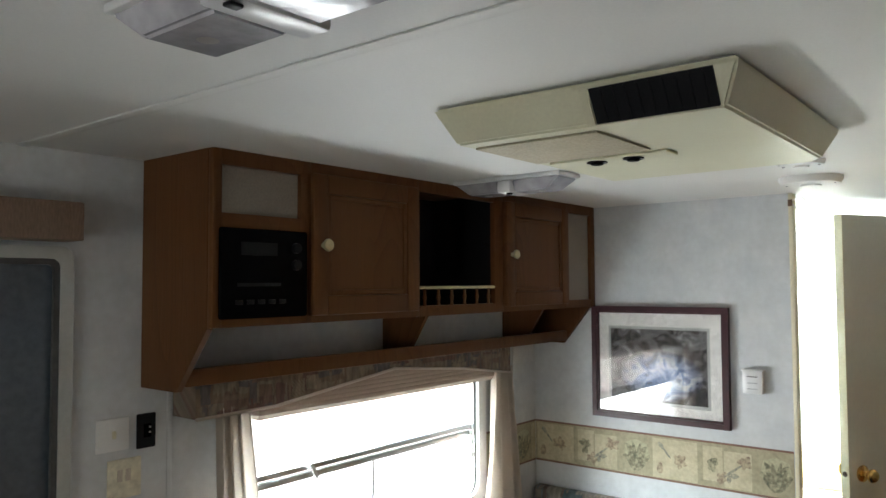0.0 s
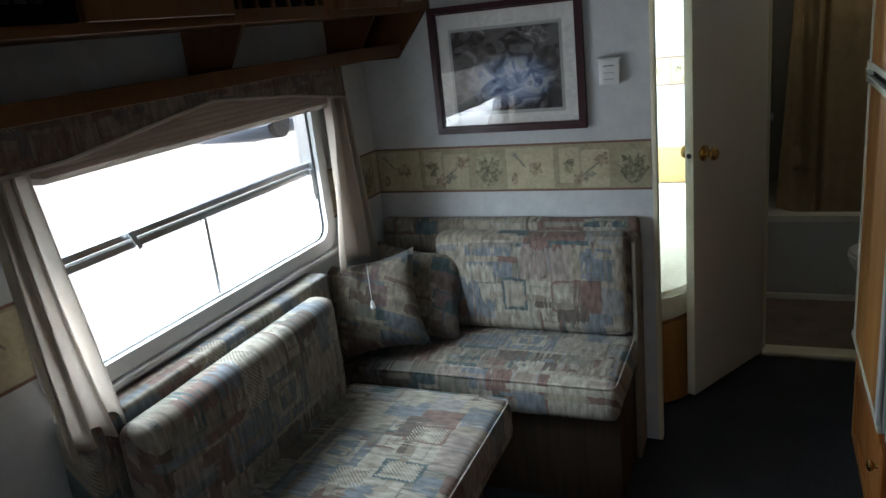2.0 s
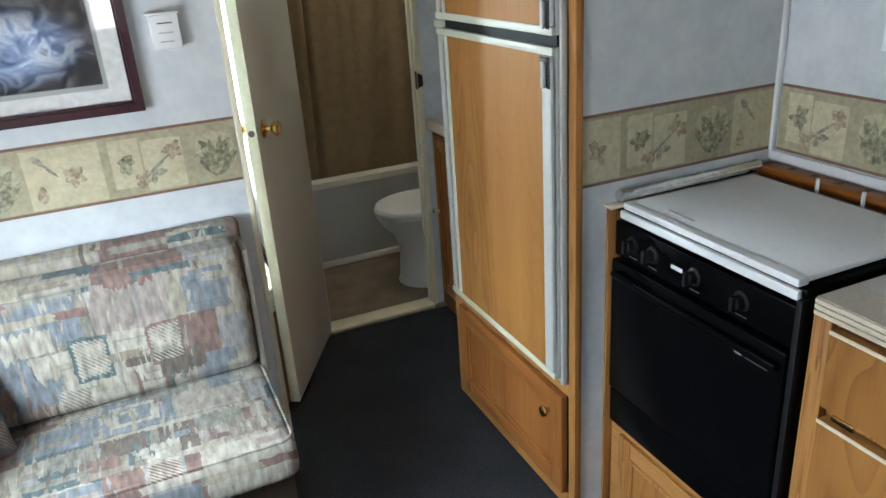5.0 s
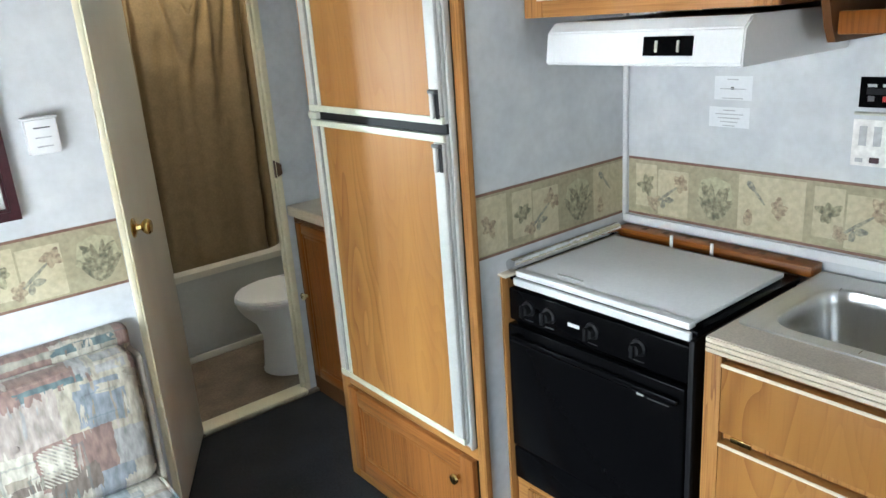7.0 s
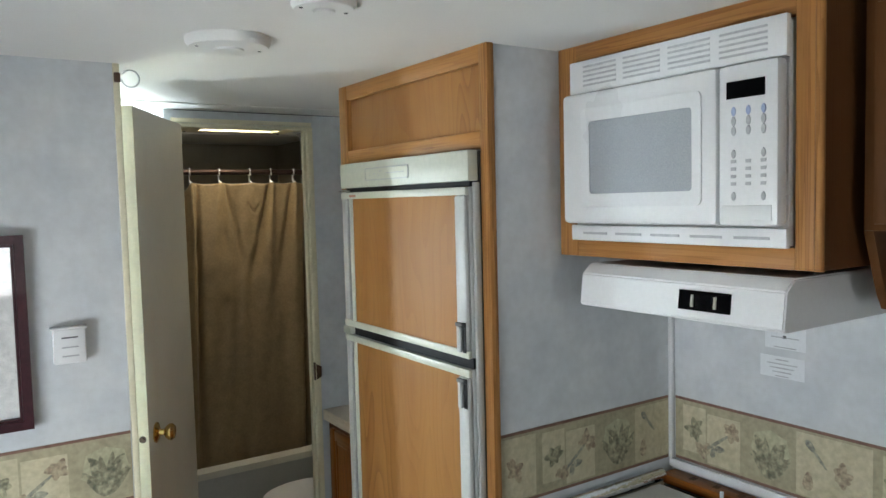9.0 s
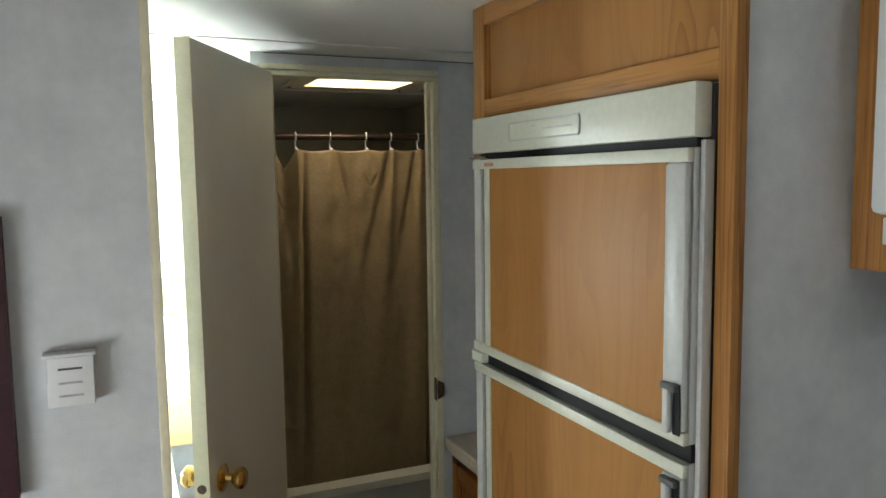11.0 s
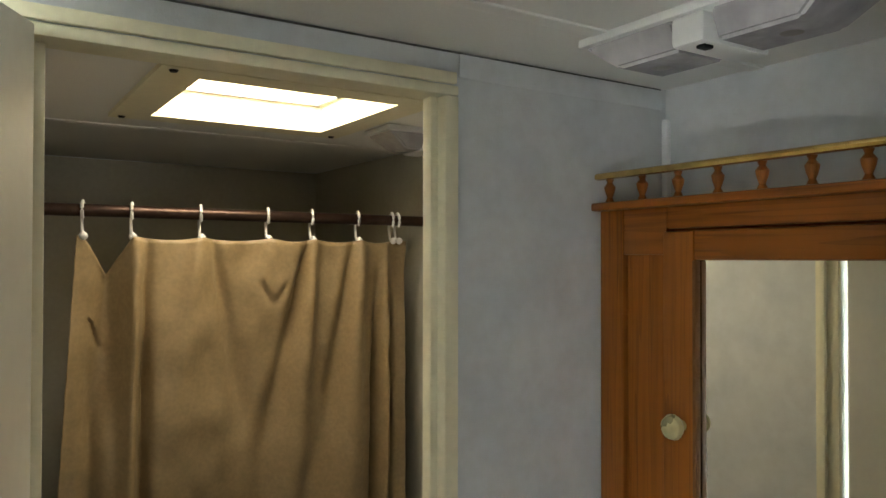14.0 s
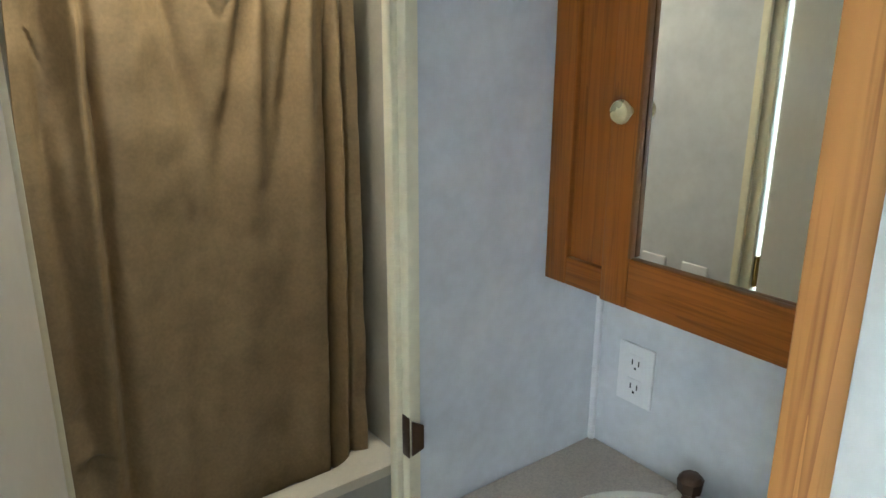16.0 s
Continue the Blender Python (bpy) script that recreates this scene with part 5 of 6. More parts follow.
def microwave():
    fx, y0, y1, z0 = 1.872, -1.205, -0.584, 1.508
    c = thing("microwave_cabinet", (2.05, -0.9, z0), "oak overhead cabinet round the microwave", "cabinet")
    part("stile", block((fx, y1 - 0.058, z0), (fx + 0.02, y1, H), 0.002), "oak", c)
    part("stile", block((fx, y0, z0), (fx + 0.02, y0 + 0.040, H), 0.002), "oak", c)
    part("rail", block((fx + 0.0005, y0 + 0.04, z0), (fx + 0.02, y1 - 0.058, z0 + 0.038), 0.0015), "oak_h", c)
    part("rail", block((fx + 0.0005, y0 + 0.04, 1.937), (fx + 0.02, y1 - 0.058, H), 0.0015), "oak_h", c)
    part("side_panel", block((fx + 0.021, y0, z0), (2.262, y0 + 0.015, H)), "oak_dark", c)
    part("corner_moulding", rod(bmesh.new(), (fx + 0.004, y0 - 0.001, z0), (fx + 0.004, y0 - 0.001, H), 0.008), "oak", c)
    part("bottom", block((fx + 0.021, y0 + 0.016, z0), (2.262, y1, z0 + 0.012)), "oak_dark", c)
    m = thing("microwave_oven", (2.0, -0.9, z0 + 0.04), "white built-in microwave oven with vented trim", "microwave")
    a, b = -1.163, -0.645
    part("body", block((fx - 0.008, a + 0.004, 1.549), (2.20, b - 0.004, 1.93)), "white", m)
    part("lower_trim", block((fx - 0.022, a, 1.546), (fx - 0.009, b, 1.580), 0.002), "white", m)
    t = part("upper_trim", block((fx - 0.022, a, 1.868), (fx - 0.009, b, 1.938), 0.002), "white", m)
    for i in range(4):
        for j in range(5):
            u = a + 0.035 + i * 0.115
            part("vent_slot", block((fx - 0.0235, u, 1.882 + j * 0.010), (fx - 0.0222, u + 0.095, 1.886 + j * 0.010)), "grey_key", t)
    for i in range(5):
        u = a + 0.03 + i * 0.095
        part("vent_slot", block((fx - 0.0235, u, 1.560), (fx - 0.0222, u + 0.070, 1.565)), "grey_key", t)
    d = part("door", block((fx - 0.042, -1.040, 1.584), (fx - 0.010, b + 0.006, 1.866), 0.010), "white", m)
    part("window_surround", ring(bmesh.new(), rounded(-1.010, -0.700, 1.620, 1.830, 0.012), rounded(-0.990, -0.725, 1.648, 1.802, 0.008), lambda u, v: (fx - 0.0422, u, v), (-1, 0, 0), 0.003), "white", d)
    part("window", block((fx - 0.0435, -0.992, 1.646), (fx - 0.0425, -0.723, 1.804)), "mw_glass", d, "grey meshed oven window")
    part("badge", block((fx - 0.0432, -0.985, 1.634), (fx - 0.0422, -0.93, 1.640)), "grey_key", d)
    part("badge", block((fx - 0.0432, -0.79, 1.812), (fx - 0.0422, -0.73, 1.817)), "grey_key", d)
    p = part("control_panel", block((fx - 0.040, a + 0.004, 1.584), (fx - 0.010, -1.0425, 1.866), 0.008), "white", m)
    part("display", block((fx - 0.0415, a + 0.027, 1.806), (fx - 0.0402, -1.061, 1.836), 0.0005), "black", p)
    for i in range(3):
        for j in range(3):
            bm = lathe(bmesh.new(), [(0.0085, 0), (0.0075, 0.0015)], axis((fx - 0.0402, -1.075 - i * 0.029, 1.784 - j * 0.017), (-1, 0, 0)) @ Matrix.Diagonal((0.55, 1, 1, 1)), 12)
            part("key", bm, "blue_key" if j == 0 else "grey_key", p)
    for i in (0, 2):
        for z in (1.710, 1.636):
            bm = lathe(bmesh.new(), [(0.0080, 0), (0.007, 0.0015)], axis((fx - 0.0402, -1.075 - i * 0.029, z), (-1, 0, 0)) @ Matrix.Diagonal((0.55, 1, 1, 1)), 12)
            part("key", bm, "grey_key", p)
    for i in range(3):
        for j in range(4):
            part("key", block((fx - 0.0412, -1.080 - i * 0.029, 1.655 + j * 0.013), (fx - 0.0402, -1.070 - i * 0.029, 1.661 + j * 0.013)), "grey_key", p)
    part("open_button", block((fx - 0.0425, a + 0.014, 1.594), (fx - 0.0402, -1.052, 1.620), 0.002), "white", p)


microwave()


def side_cabinet():
    c = thing("overhead_cabinet", (2.1, -1.7, 1.57), "dark oak overhead cabinet with an open shelf below", "cabinet")
    fx, y0, y1, z0 = 1.985, -2.7, -1.221, 1.572
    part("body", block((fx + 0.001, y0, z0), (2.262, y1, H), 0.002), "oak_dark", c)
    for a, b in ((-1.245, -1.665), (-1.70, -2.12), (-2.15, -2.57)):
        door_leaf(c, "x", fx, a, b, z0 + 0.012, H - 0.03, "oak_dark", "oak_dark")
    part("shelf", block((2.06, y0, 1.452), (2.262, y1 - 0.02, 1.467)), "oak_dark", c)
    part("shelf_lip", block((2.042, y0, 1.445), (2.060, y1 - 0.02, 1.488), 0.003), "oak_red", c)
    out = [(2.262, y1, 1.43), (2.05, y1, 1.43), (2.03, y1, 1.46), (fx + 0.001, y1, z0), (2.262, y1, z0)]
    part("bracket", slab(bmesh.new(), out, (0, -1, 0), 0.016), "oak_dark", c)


side_cabinet()


# ---- vanity alcove ----
def vanity():
    v = thing("vanity_cabinet", (2.05, 0.46, 0), "oak vanity cabinet with a small door", "cabinet")
    y0, y1, fx, zt = 0.142, 0.783, 1.885, 0.836
    part("body", blocks(((fx, y0, 0), (fx + 0.018, y1, 0.795)), ((fx + 0.018, y0, 0), (2.262, y0 + 0.012, 0.795)), ((fx + 0.018, y1 - 0.012, 0), (2.262, y1, 0.795))), "oak_dark", v)
    door_leaf(v, "x", fx - 0.001, 0.42, 0.745, 0.09, 0.77, "oak_red", "oak_red", knob=(0.725, 0.46), stile=0.04, thick=0.016)
    door_leaf(v, "x", fx - 0.001, 0.165, 0.40, 0.09, 0.77, "oak_red", "oak_red", stile=0.04, thick=0.016)
    t = thing("countertop", (2.05, 0.46, 0.797), "beige-grey laminate vanity top", "countertop")
    bx, by, rx, ry = 2.075, 0.425, 0.168, 0.225
    corners = [math.atan2(v - by, u - bx) for u in (1.866, 2.262) for v in (y0, y1)]
    turns = sorted([2 * math.pi * (i + 0.5) / 48 - math.pi for i in range(48)] + corners)
    reach = [min((2.262 - bx if math.cos(a) > 0 else bx - 1.866) / max(abs(math.cos(a)), 1e-6), (y1 - by if math.sin(a) > 0 else by - y0) / max(abs(math.sin(a)), 1e-6)) for a in turns]
    edge = [(bx + q * math.cos(a), by + q * math.sin(a)) for a, q in zip(turns, reach)]
    hole = [1 / math.hypot(math.cos(a) / (0.95 * rx), math.sin(a) / (0.95 * ry)) for a in turns]
    hole = [(bx + q * math.cos(a), by + q * math.sin(a)) for a, q in zip(turns, hole)]
    part("top", ring(bmesh.new(), edge, hole, lambda u, v: (u, v, 0.797), (0, 0, 1), zt - 0.797), "counter", t)
    part("edge_band", block((1.860, y0, 0.796), (1.8655, y1, zt), 0.002), "counter_edge", t)
    s = thing("wash_basin", (2.08, 0.44, zt), "cream oval wash basin in the vanity top", "sink")
    bm = bmesh.new()
    rows = []
    for g, z in ((1.0, zt + 0.001), (1.0, zt + 0.012), (0.96, zt + 0.018), (0.90, zt + 0.014), (0.84, zt - 0.02), (0.65, zt - 0.08), (0.3, zt - 0.10), (0.05, zt - 0.102)):
        rows.append([bm.verts.new((bx + rx * g * math.cos(a), by + ry * g * math.sin(a), z)) for a in [2 * math.pi * i / 40 for i in range(40)]])
    for p, q in zip(rows, rows[1:]):
        for i in range(40):
            bm.faces.new((p[i], p[(i + 1) % 40], q[(i + 1) % 40], q[i]))
    ob = part("bowl", bm, "tub_rim", s)
    md = ob.modifiers.new("thick", 'SOLIDIFY')
    md.thickness = 0.004
    f = thing("faucet", (2.225, 0.47, zt + 0.01), "dark bronze two-handle basin faucet", "faucet")
    part("spout", tube(bmesh.new(), [(2.215, 0.45, zt + 0.018), (2.205, 0.45, zt + 0.05), (2.16, 0.45, zt + 0.058), (2.12, 0.45, zt + 0.04)], 0.010), "bronze", f)
    part("plate", block((2.190, 0.36, zt + 0.012), (2.240, 0.56, zt + 0.022), 0.006), "tub_rim", f)
    for y in (0.39, 0.53):
        part("handle", lathe(bmesh.new(), [(0.012, 0), (0.011, 0.012), (0.020, 0.018), (0.022, 0.038), (0.016, 0.046), (0.004, 0.048)], axis((2.215, y, zt + 0.022), (0, 0, 1)), 8), "bronze", f)
    o = thing("wall_outlet", (XR, 0.69, 0.97), "white duplex wall outlet above the vanity", "outlet")
    part("plate", block((XR - 0.006, 0.652, 0.948), (XR - 0.001, 0.728, 1.062), 0.002), "white", o)
    for z in (0.982, 1.028):
        part("socket", block((XR - 0.0075, 0.674, z - 0.015), (XR - 0.0062, 0.706, z + 0.015), 0.0005), "white", o)
        for y in (0.682, 0.696):
            part("slot", block((XR - 0.0085, y - 0.001, z - 0.004), (XR - 0.0076, y + 0.001, z + 0.006)), "black_matt", o)
        part("slot", block((XR - 0.0085, 0.687, z - 0.012), (XR - 0.0076, 0.691, z - 0.008)), "black_matt", o)


vanity()


def mirror_cabinet():
    fx, y0, y1, z0, z1 = 2.105, 0.142, 0.772, 1.200, 1.776
    c = thing("mirror_cabinet", (2.18, 0.45, z0), "reddish oak medicine cabinet with a mirror and gallery rail", "cabinet")
    part("body", block((fx + 0.019, y0, z0), (2.262, y1, z1 - 0.001), 0.002), "oak_red", c)
    sy = 0.598
    part("stile", block((fx, y1 - 0.045, z0), (fx + 0.018, y1, z1), 0.002), "oak_red", c)
    part("inset_panel", block((fx + 0.011, sy + 0.0505, z0 + 0.045), (fx + 0.014, y1 - 0.045, z1 - 0.065)), "oak_red", c)
    m2 = M["oak_red_h"]
    part("rail", block((fx + 0.0005, sy + 0.05, z0), (fx + 0.018, y1 - 0.045, z0 + 0.045), 0.002), m2, c)
    part("rail", block((fx + 0.0005, sy + 0.05, z1 - 0.065), (fx + 0.018, y1 - 0.045, z1), 0.002), m2, c)
    door = part("door", block((fx + 0.0125, y0, z0 + 0.004), (fx + 0.0185, sy + 0.048, 1.738)), "oak_red", c)
    part("stile", block((fx - 0.008, sy + 0.0005, z0), (fx + 0.012, sy + 0.050, 1.742), 0.003), "oak_red", door)
    part("stile", block((fx - 0.008, 0.288, z0 + 0.0785), (fx + 0.012, 0.336, 1.7035), 0.003), "oak_red", door)
    part("rail", block((fx - 0.0075, y0, z0), (fx + 0.012, sy, z0 + 0.078), 0.003), m2, door)
    part("rail", block((fx - 0.0075, y0, 1.704), (fx + 0.012, sy, 1.742), 0.003), m2, door)
    part("side_leaf", block((fx - 0.002, y0, z0 + 0.0785), (fx + 0.012, 0.2875, 1.7035)), m2, door)
    part("top_rail", block((fx + 0.0005, y0, 1.746), (fx + 0.018, sy + 0.050, z1), 0.002), m2, c)
    tilt = math.tan(radians(1.6))
    pane = [(fx + 0.004 - (y - 0.47) * tilt, y, z0 + 0.0785) for y in (0.3365, sy)]
    pane += [(x + 0.004, y, z) for x, y, z in pane[::-1]]
    part("mirror", slab(bmesh.new(), pane, (0, 0, 1), 1.7035 - z0 - 0.0785), "mirror", door, "silvered mirror")
    part("moulding", block((fx - 0.011, sy - 0.006, z0 + 0.0785), (fx - 0.0005, sy, 1.7035), 0.002), "oak_dark", door)
    part("knob", lathe(bmesh.new(), [(0.007, 0), (0.006, 0.008), (0.014, 0.013), (0.017, 0.018), (0.015, 0.024), (0.006, 0.028)], axis((fx - 0.008, 0.616, 1.488), (-1, 0, 0)), 18), "brass_pale", door, "pale brass knob")
    part("cornice", block((fx - 0.012, y0, z1), (2.262, y1 + 0.008, z1 + 0.012), 0.003), m2, c)
    g = part("gallery_rail", block((fx - 0.008, y0, z1 + 0.046), (fx + 0.006, y1 + 0.006, z1 + 0.056), 0.004), "brass", c, "thin brass-coloured gallery rail")
    for i in range(10):
        y = y1 - 0.020 - i * 0.062
        part("spindle", lathe(bmesh.new(), [(0.007, 0), (0.004, 0.006), (0.0075, 0.016), (0.0085, 0.022), (0.004, 0.028), (0.006, 0.033)], axis((fx, y, z1 + 0.0125), (0, 0, 1)), 10), "oak_red", g)


mirror_cabinet()


# ---- bathroom ----
def bathroom():
    ty0, rim = 1.42, 0.455
    t = thing("bathtub", (1.8, 1.8, 0), "grey-white plastic bathtub with a cream rim", "bathtub")
    part("apron", block((1.347, ty0 + 0.02, 0.012), (XR - 0.002, ty0 + 0.05, rim - 0.03), 0.004), "tub", t)
    part("skirting", block((1.347, ty0 + 0.008, 0.012), (XR - 0.002, ty0 + 0.020, 0.045), 0.004), "tub_rim", t)
    outer, inner = rounded(1.353, XR - 0.008, ty0, Y1 - 0.008, 0.01), rounded(1.42, XR - 0.08, ty0 + 0.075, Y1 - 0.07, 0.12)
    bm = ring(bmesh.new(), outer, inner, lambda u, v: (u, v, rim - 0.03), (0, 0, 1), 0.03)
    part("rim", bm, "tub_rim", t)
    bm = bmesh.new()
    rows = [[bm.verts.new((1.8 + (u - 1.8) * g, 1.81 + (v - 1.81) * g, z)) for u, v in inner] for g, z in ((1, rim - 0.01), (0.97, 0.35), (0.9, 0.14), (0.8, 0.08))]
    for p, q in zip(rows, rows[1:]):
        for i in range(len(p)):
            bm.faces.new((p[i], p[(i + 1) % len(p)], q[(i + 1) % len(p)], q[i]))
    bm.faces.new(rows[-1])
    ob = part("basin", bm, "tub", t)
    ob.modifiers.new("thick", 'SOLIDIFY').thickness = 0.004
    s = thing("tub_surround", (1.8, 2.18, rim), "dull grey-beige tub surround panels", "surround")
    part("back_panel", block((1.347, Y1 - 0.006, rim), (XR - 0.002, Y1 - 0.001, H - 0.003)), "bath_panel", s)
    part("side_panel", block((1.346, ty0, rim), (1.351, Y1 - 0.007, H - 0.003)), "bath_panel", s)
    part("side_panel", block((XR - 0.006, ty0, rim), (XR - 0.001, Y1 - 0.007, H - 0.003)), "bath_panel", s)
    r = thing("curtain_rod", (1.8, 1.53, 1.80), "dark bronze shower curtain rod", "curtain rod")
    part("rod", rod(bmesh.new(), (1.347, 1.53, 1.797), (XR - 0.001, 1.53, 1.797), 0.0125), "rod_bronze", r)
    for x, w in ((1.346, 1),):
        part("flange", lathe(bmesh.new(), [(0.028, 0), (0.026, 0.006), (0.015, 0.010), (0.0135, 0.02)], axis((x, 1.53, 1.797), (w, 0, 0)), 16), "rod_bronze", r)
    hooks = (1.500, 1.588, 1.721, 1.864, 1.966, 2.080, 2.170, 2.186)
    curtain(hooks)
    for x in hooks:
        h = thing("shower_hook", (x, 1.53, 1.76), "white plastic shower curtain hook", "hook", "shower curtain hooks")
        pts = [(x + 0.004 * math.sin(radians(a)), 1.53 + 0.017 * math.sin(radians(a)), 1.797 + 0.017 * math.cos(radians(a))) for a in range(-150, 120, 18)] + [(x, 1.545, 1.78), (x, 1.540, 1.755), (x, 1.530, 1.745)]
        part("wire", tube(bmesh.new(), pts, 0.0032, 6), "white", h)
        part("bead", lathe(bmesh.new(), [(0.002, -0.008), (0.007, -0.004), (0.008, 0), (0.007, 0.004), (0.002, 0.008)], axis((x, 1.522, 1.748), (0, 0, 1)), 10), "white", h)
    # toilet
    t = thing("toilet", (2.0, 1.08, 0.012), "white porcelain toilet with the lid closed", "toilet")
    def oval(bm, levels, cx, cy, seg=28):
        rows = []
        for z, rx, ry, dx in levels:
            rows.append([bm.verts.new((cx + dx + rx * math.cos(a), cy + ry * math.sin(a), z)) for a in [2 * math.pi * i / seg for i in range(seg)]])
        for p, q in zip(rows, rows[1:]):
            for i in range(seg):
                bm.faces.new((p[i], p[(i + 1) % seg], q[(i + 1) % seg], q[i]))
        bm.faces.new(rows[0][::-1])
        bm.faces.new(rows[-1])
        return bm
    cx, cy = 1.925, 1.075
    part("bowl", oval(bmesh.new(), [(0.012, 0.155, 0.135, 0.02), (0.03, 0.148, 0.13, 0.02), (0.18, 0.135, 0.12, 0.02), (0.25, 0.150, 0.13, 0.01), (0.31, 0.195, 0.155, 0.0), (0.345, 0.215, 0.17, 0.0), (0.36, 0.215, 0.17, 0.0)], cx, cy), "white", t)
    part("seat", oval(bmesh.new(), [(0.362, 0.21, 0.168, 0), (0.365, 0.222, 0.178, 0), (0.377, 0.222, 0.178, 0), (0.380, 0.215, 0.172, 0)], cx, cy), "white", t)
    part("lid", oval(bmesh.new(), [(0.3815, 0.21, 0.168, 0), (0.385, 0.220, 0.176, 0), (0.395, 0.215, 0.172, 0), (0.407, 0.17, 0.13, 0), (0.410, 0.08, 0.06, 0)], cx, cy), "white", t)
    part("tank", block((2.11, cy - 0.16, 0.012), (2.24, cy + 0.16, 0.385), 0.03, 3), "white", t)
    part("hinge", block((2.095, cy - 0.07, 0.384), (2.125, cy + 0.07, 0.402), 0.005), "white", t)
    # skylight
    k = thing("skylight", (1.77, 1.26, H), "yellowed translucent skylight vent in a cream frame", "skylight")
    part("frame", ring(bmesh.new(), [(1.535, 1.035), (2.0, 1.035), (2.0, 1.48), (1.535, 1.48)], [(1.60, 1.09), (1.94, 1.09), (1.94, 1.425), (1.60, 1.425)], lambda u, v: (u, v, H - 0.009), (0, 0, 1), 0.008), "cream", k)
    part("shaft", ring(bmesh.new(), [(1.594, 1.086), (1.944, 1.086), (1.944, 1.429), (1.594, 1.429)], [(1.60, 1.09), (1.94, 1.09), (1.94, 1.425), (1.60, 1.425)], lambda u, v: (u, v, H), (0, 0, 1), 0.10), "yellowed_plastic", k)
    part("inner_rim", ring(bmesh.new(), [(1.601, 1.091), (1.939, 1.091), (1.939, 1.424), (1.601, 1.424)], [(1.612, 1.102), (1.928, 1.102), (1.928, 1.413), (1.612, 1.413)], lambda u, v: (u, v, H + 0.045), (0, 0, 1), 0.006), "white", k)
    part("dome", block((1.58, 1.07, H + 0.101), (1.96, 1.445, H + 0.11)), "dome_glow", k)
    for x, y in ((1.555, 1.055), (1.555, 1.46), (1.98, 1.055), (1.98, 1.46)):
        part("screw", lathe(bmesh.new(), [(0.007, 0), (0.005, 0.003)], axis((x, y, H - 0.009), (0, 0, -1)), 8), "black_matt", k)
    part("crank", lathe(bmesh.new(), [(0.010, 0), (0.008, 0.02), (0.004, 0.03)], axis((1.70, 1.13, H + 0.10), (0, 0, -1)), 10), "bronze", k)
    # switch plates on the side wall
    for y in (0.930, 1.050):
        o = thing("switch_plate", (1.345, y, 1.2), "white switch plate beside the bathroom door", "switch", "bathroom switches")
        part("plate", block((1.346, y - 0.036, 0.905), (1.356, y + 0.036, 1.020), 0.004), "white", o)
        part("toggle", block((1.3562, y - 0.005, 0.965), (1.366, y + 0.005, 0.985), 0.002), "dark_grey" if y > 1.0 else "white", o)
    rr = thing("tub_valve", (1.352, 2.05, 0.85), "white round tub valve on the surround", "valve")
    part("escutcheon", lathe(bmesh.new(), [(0.050, 0), (0.048, 0.012), (0.022, 0.018), (0.020, 0.05), (0.006, 0.052)], axis((1.352, 2.05, 0.85), (1, 0, 0)), 24), "white", rr)


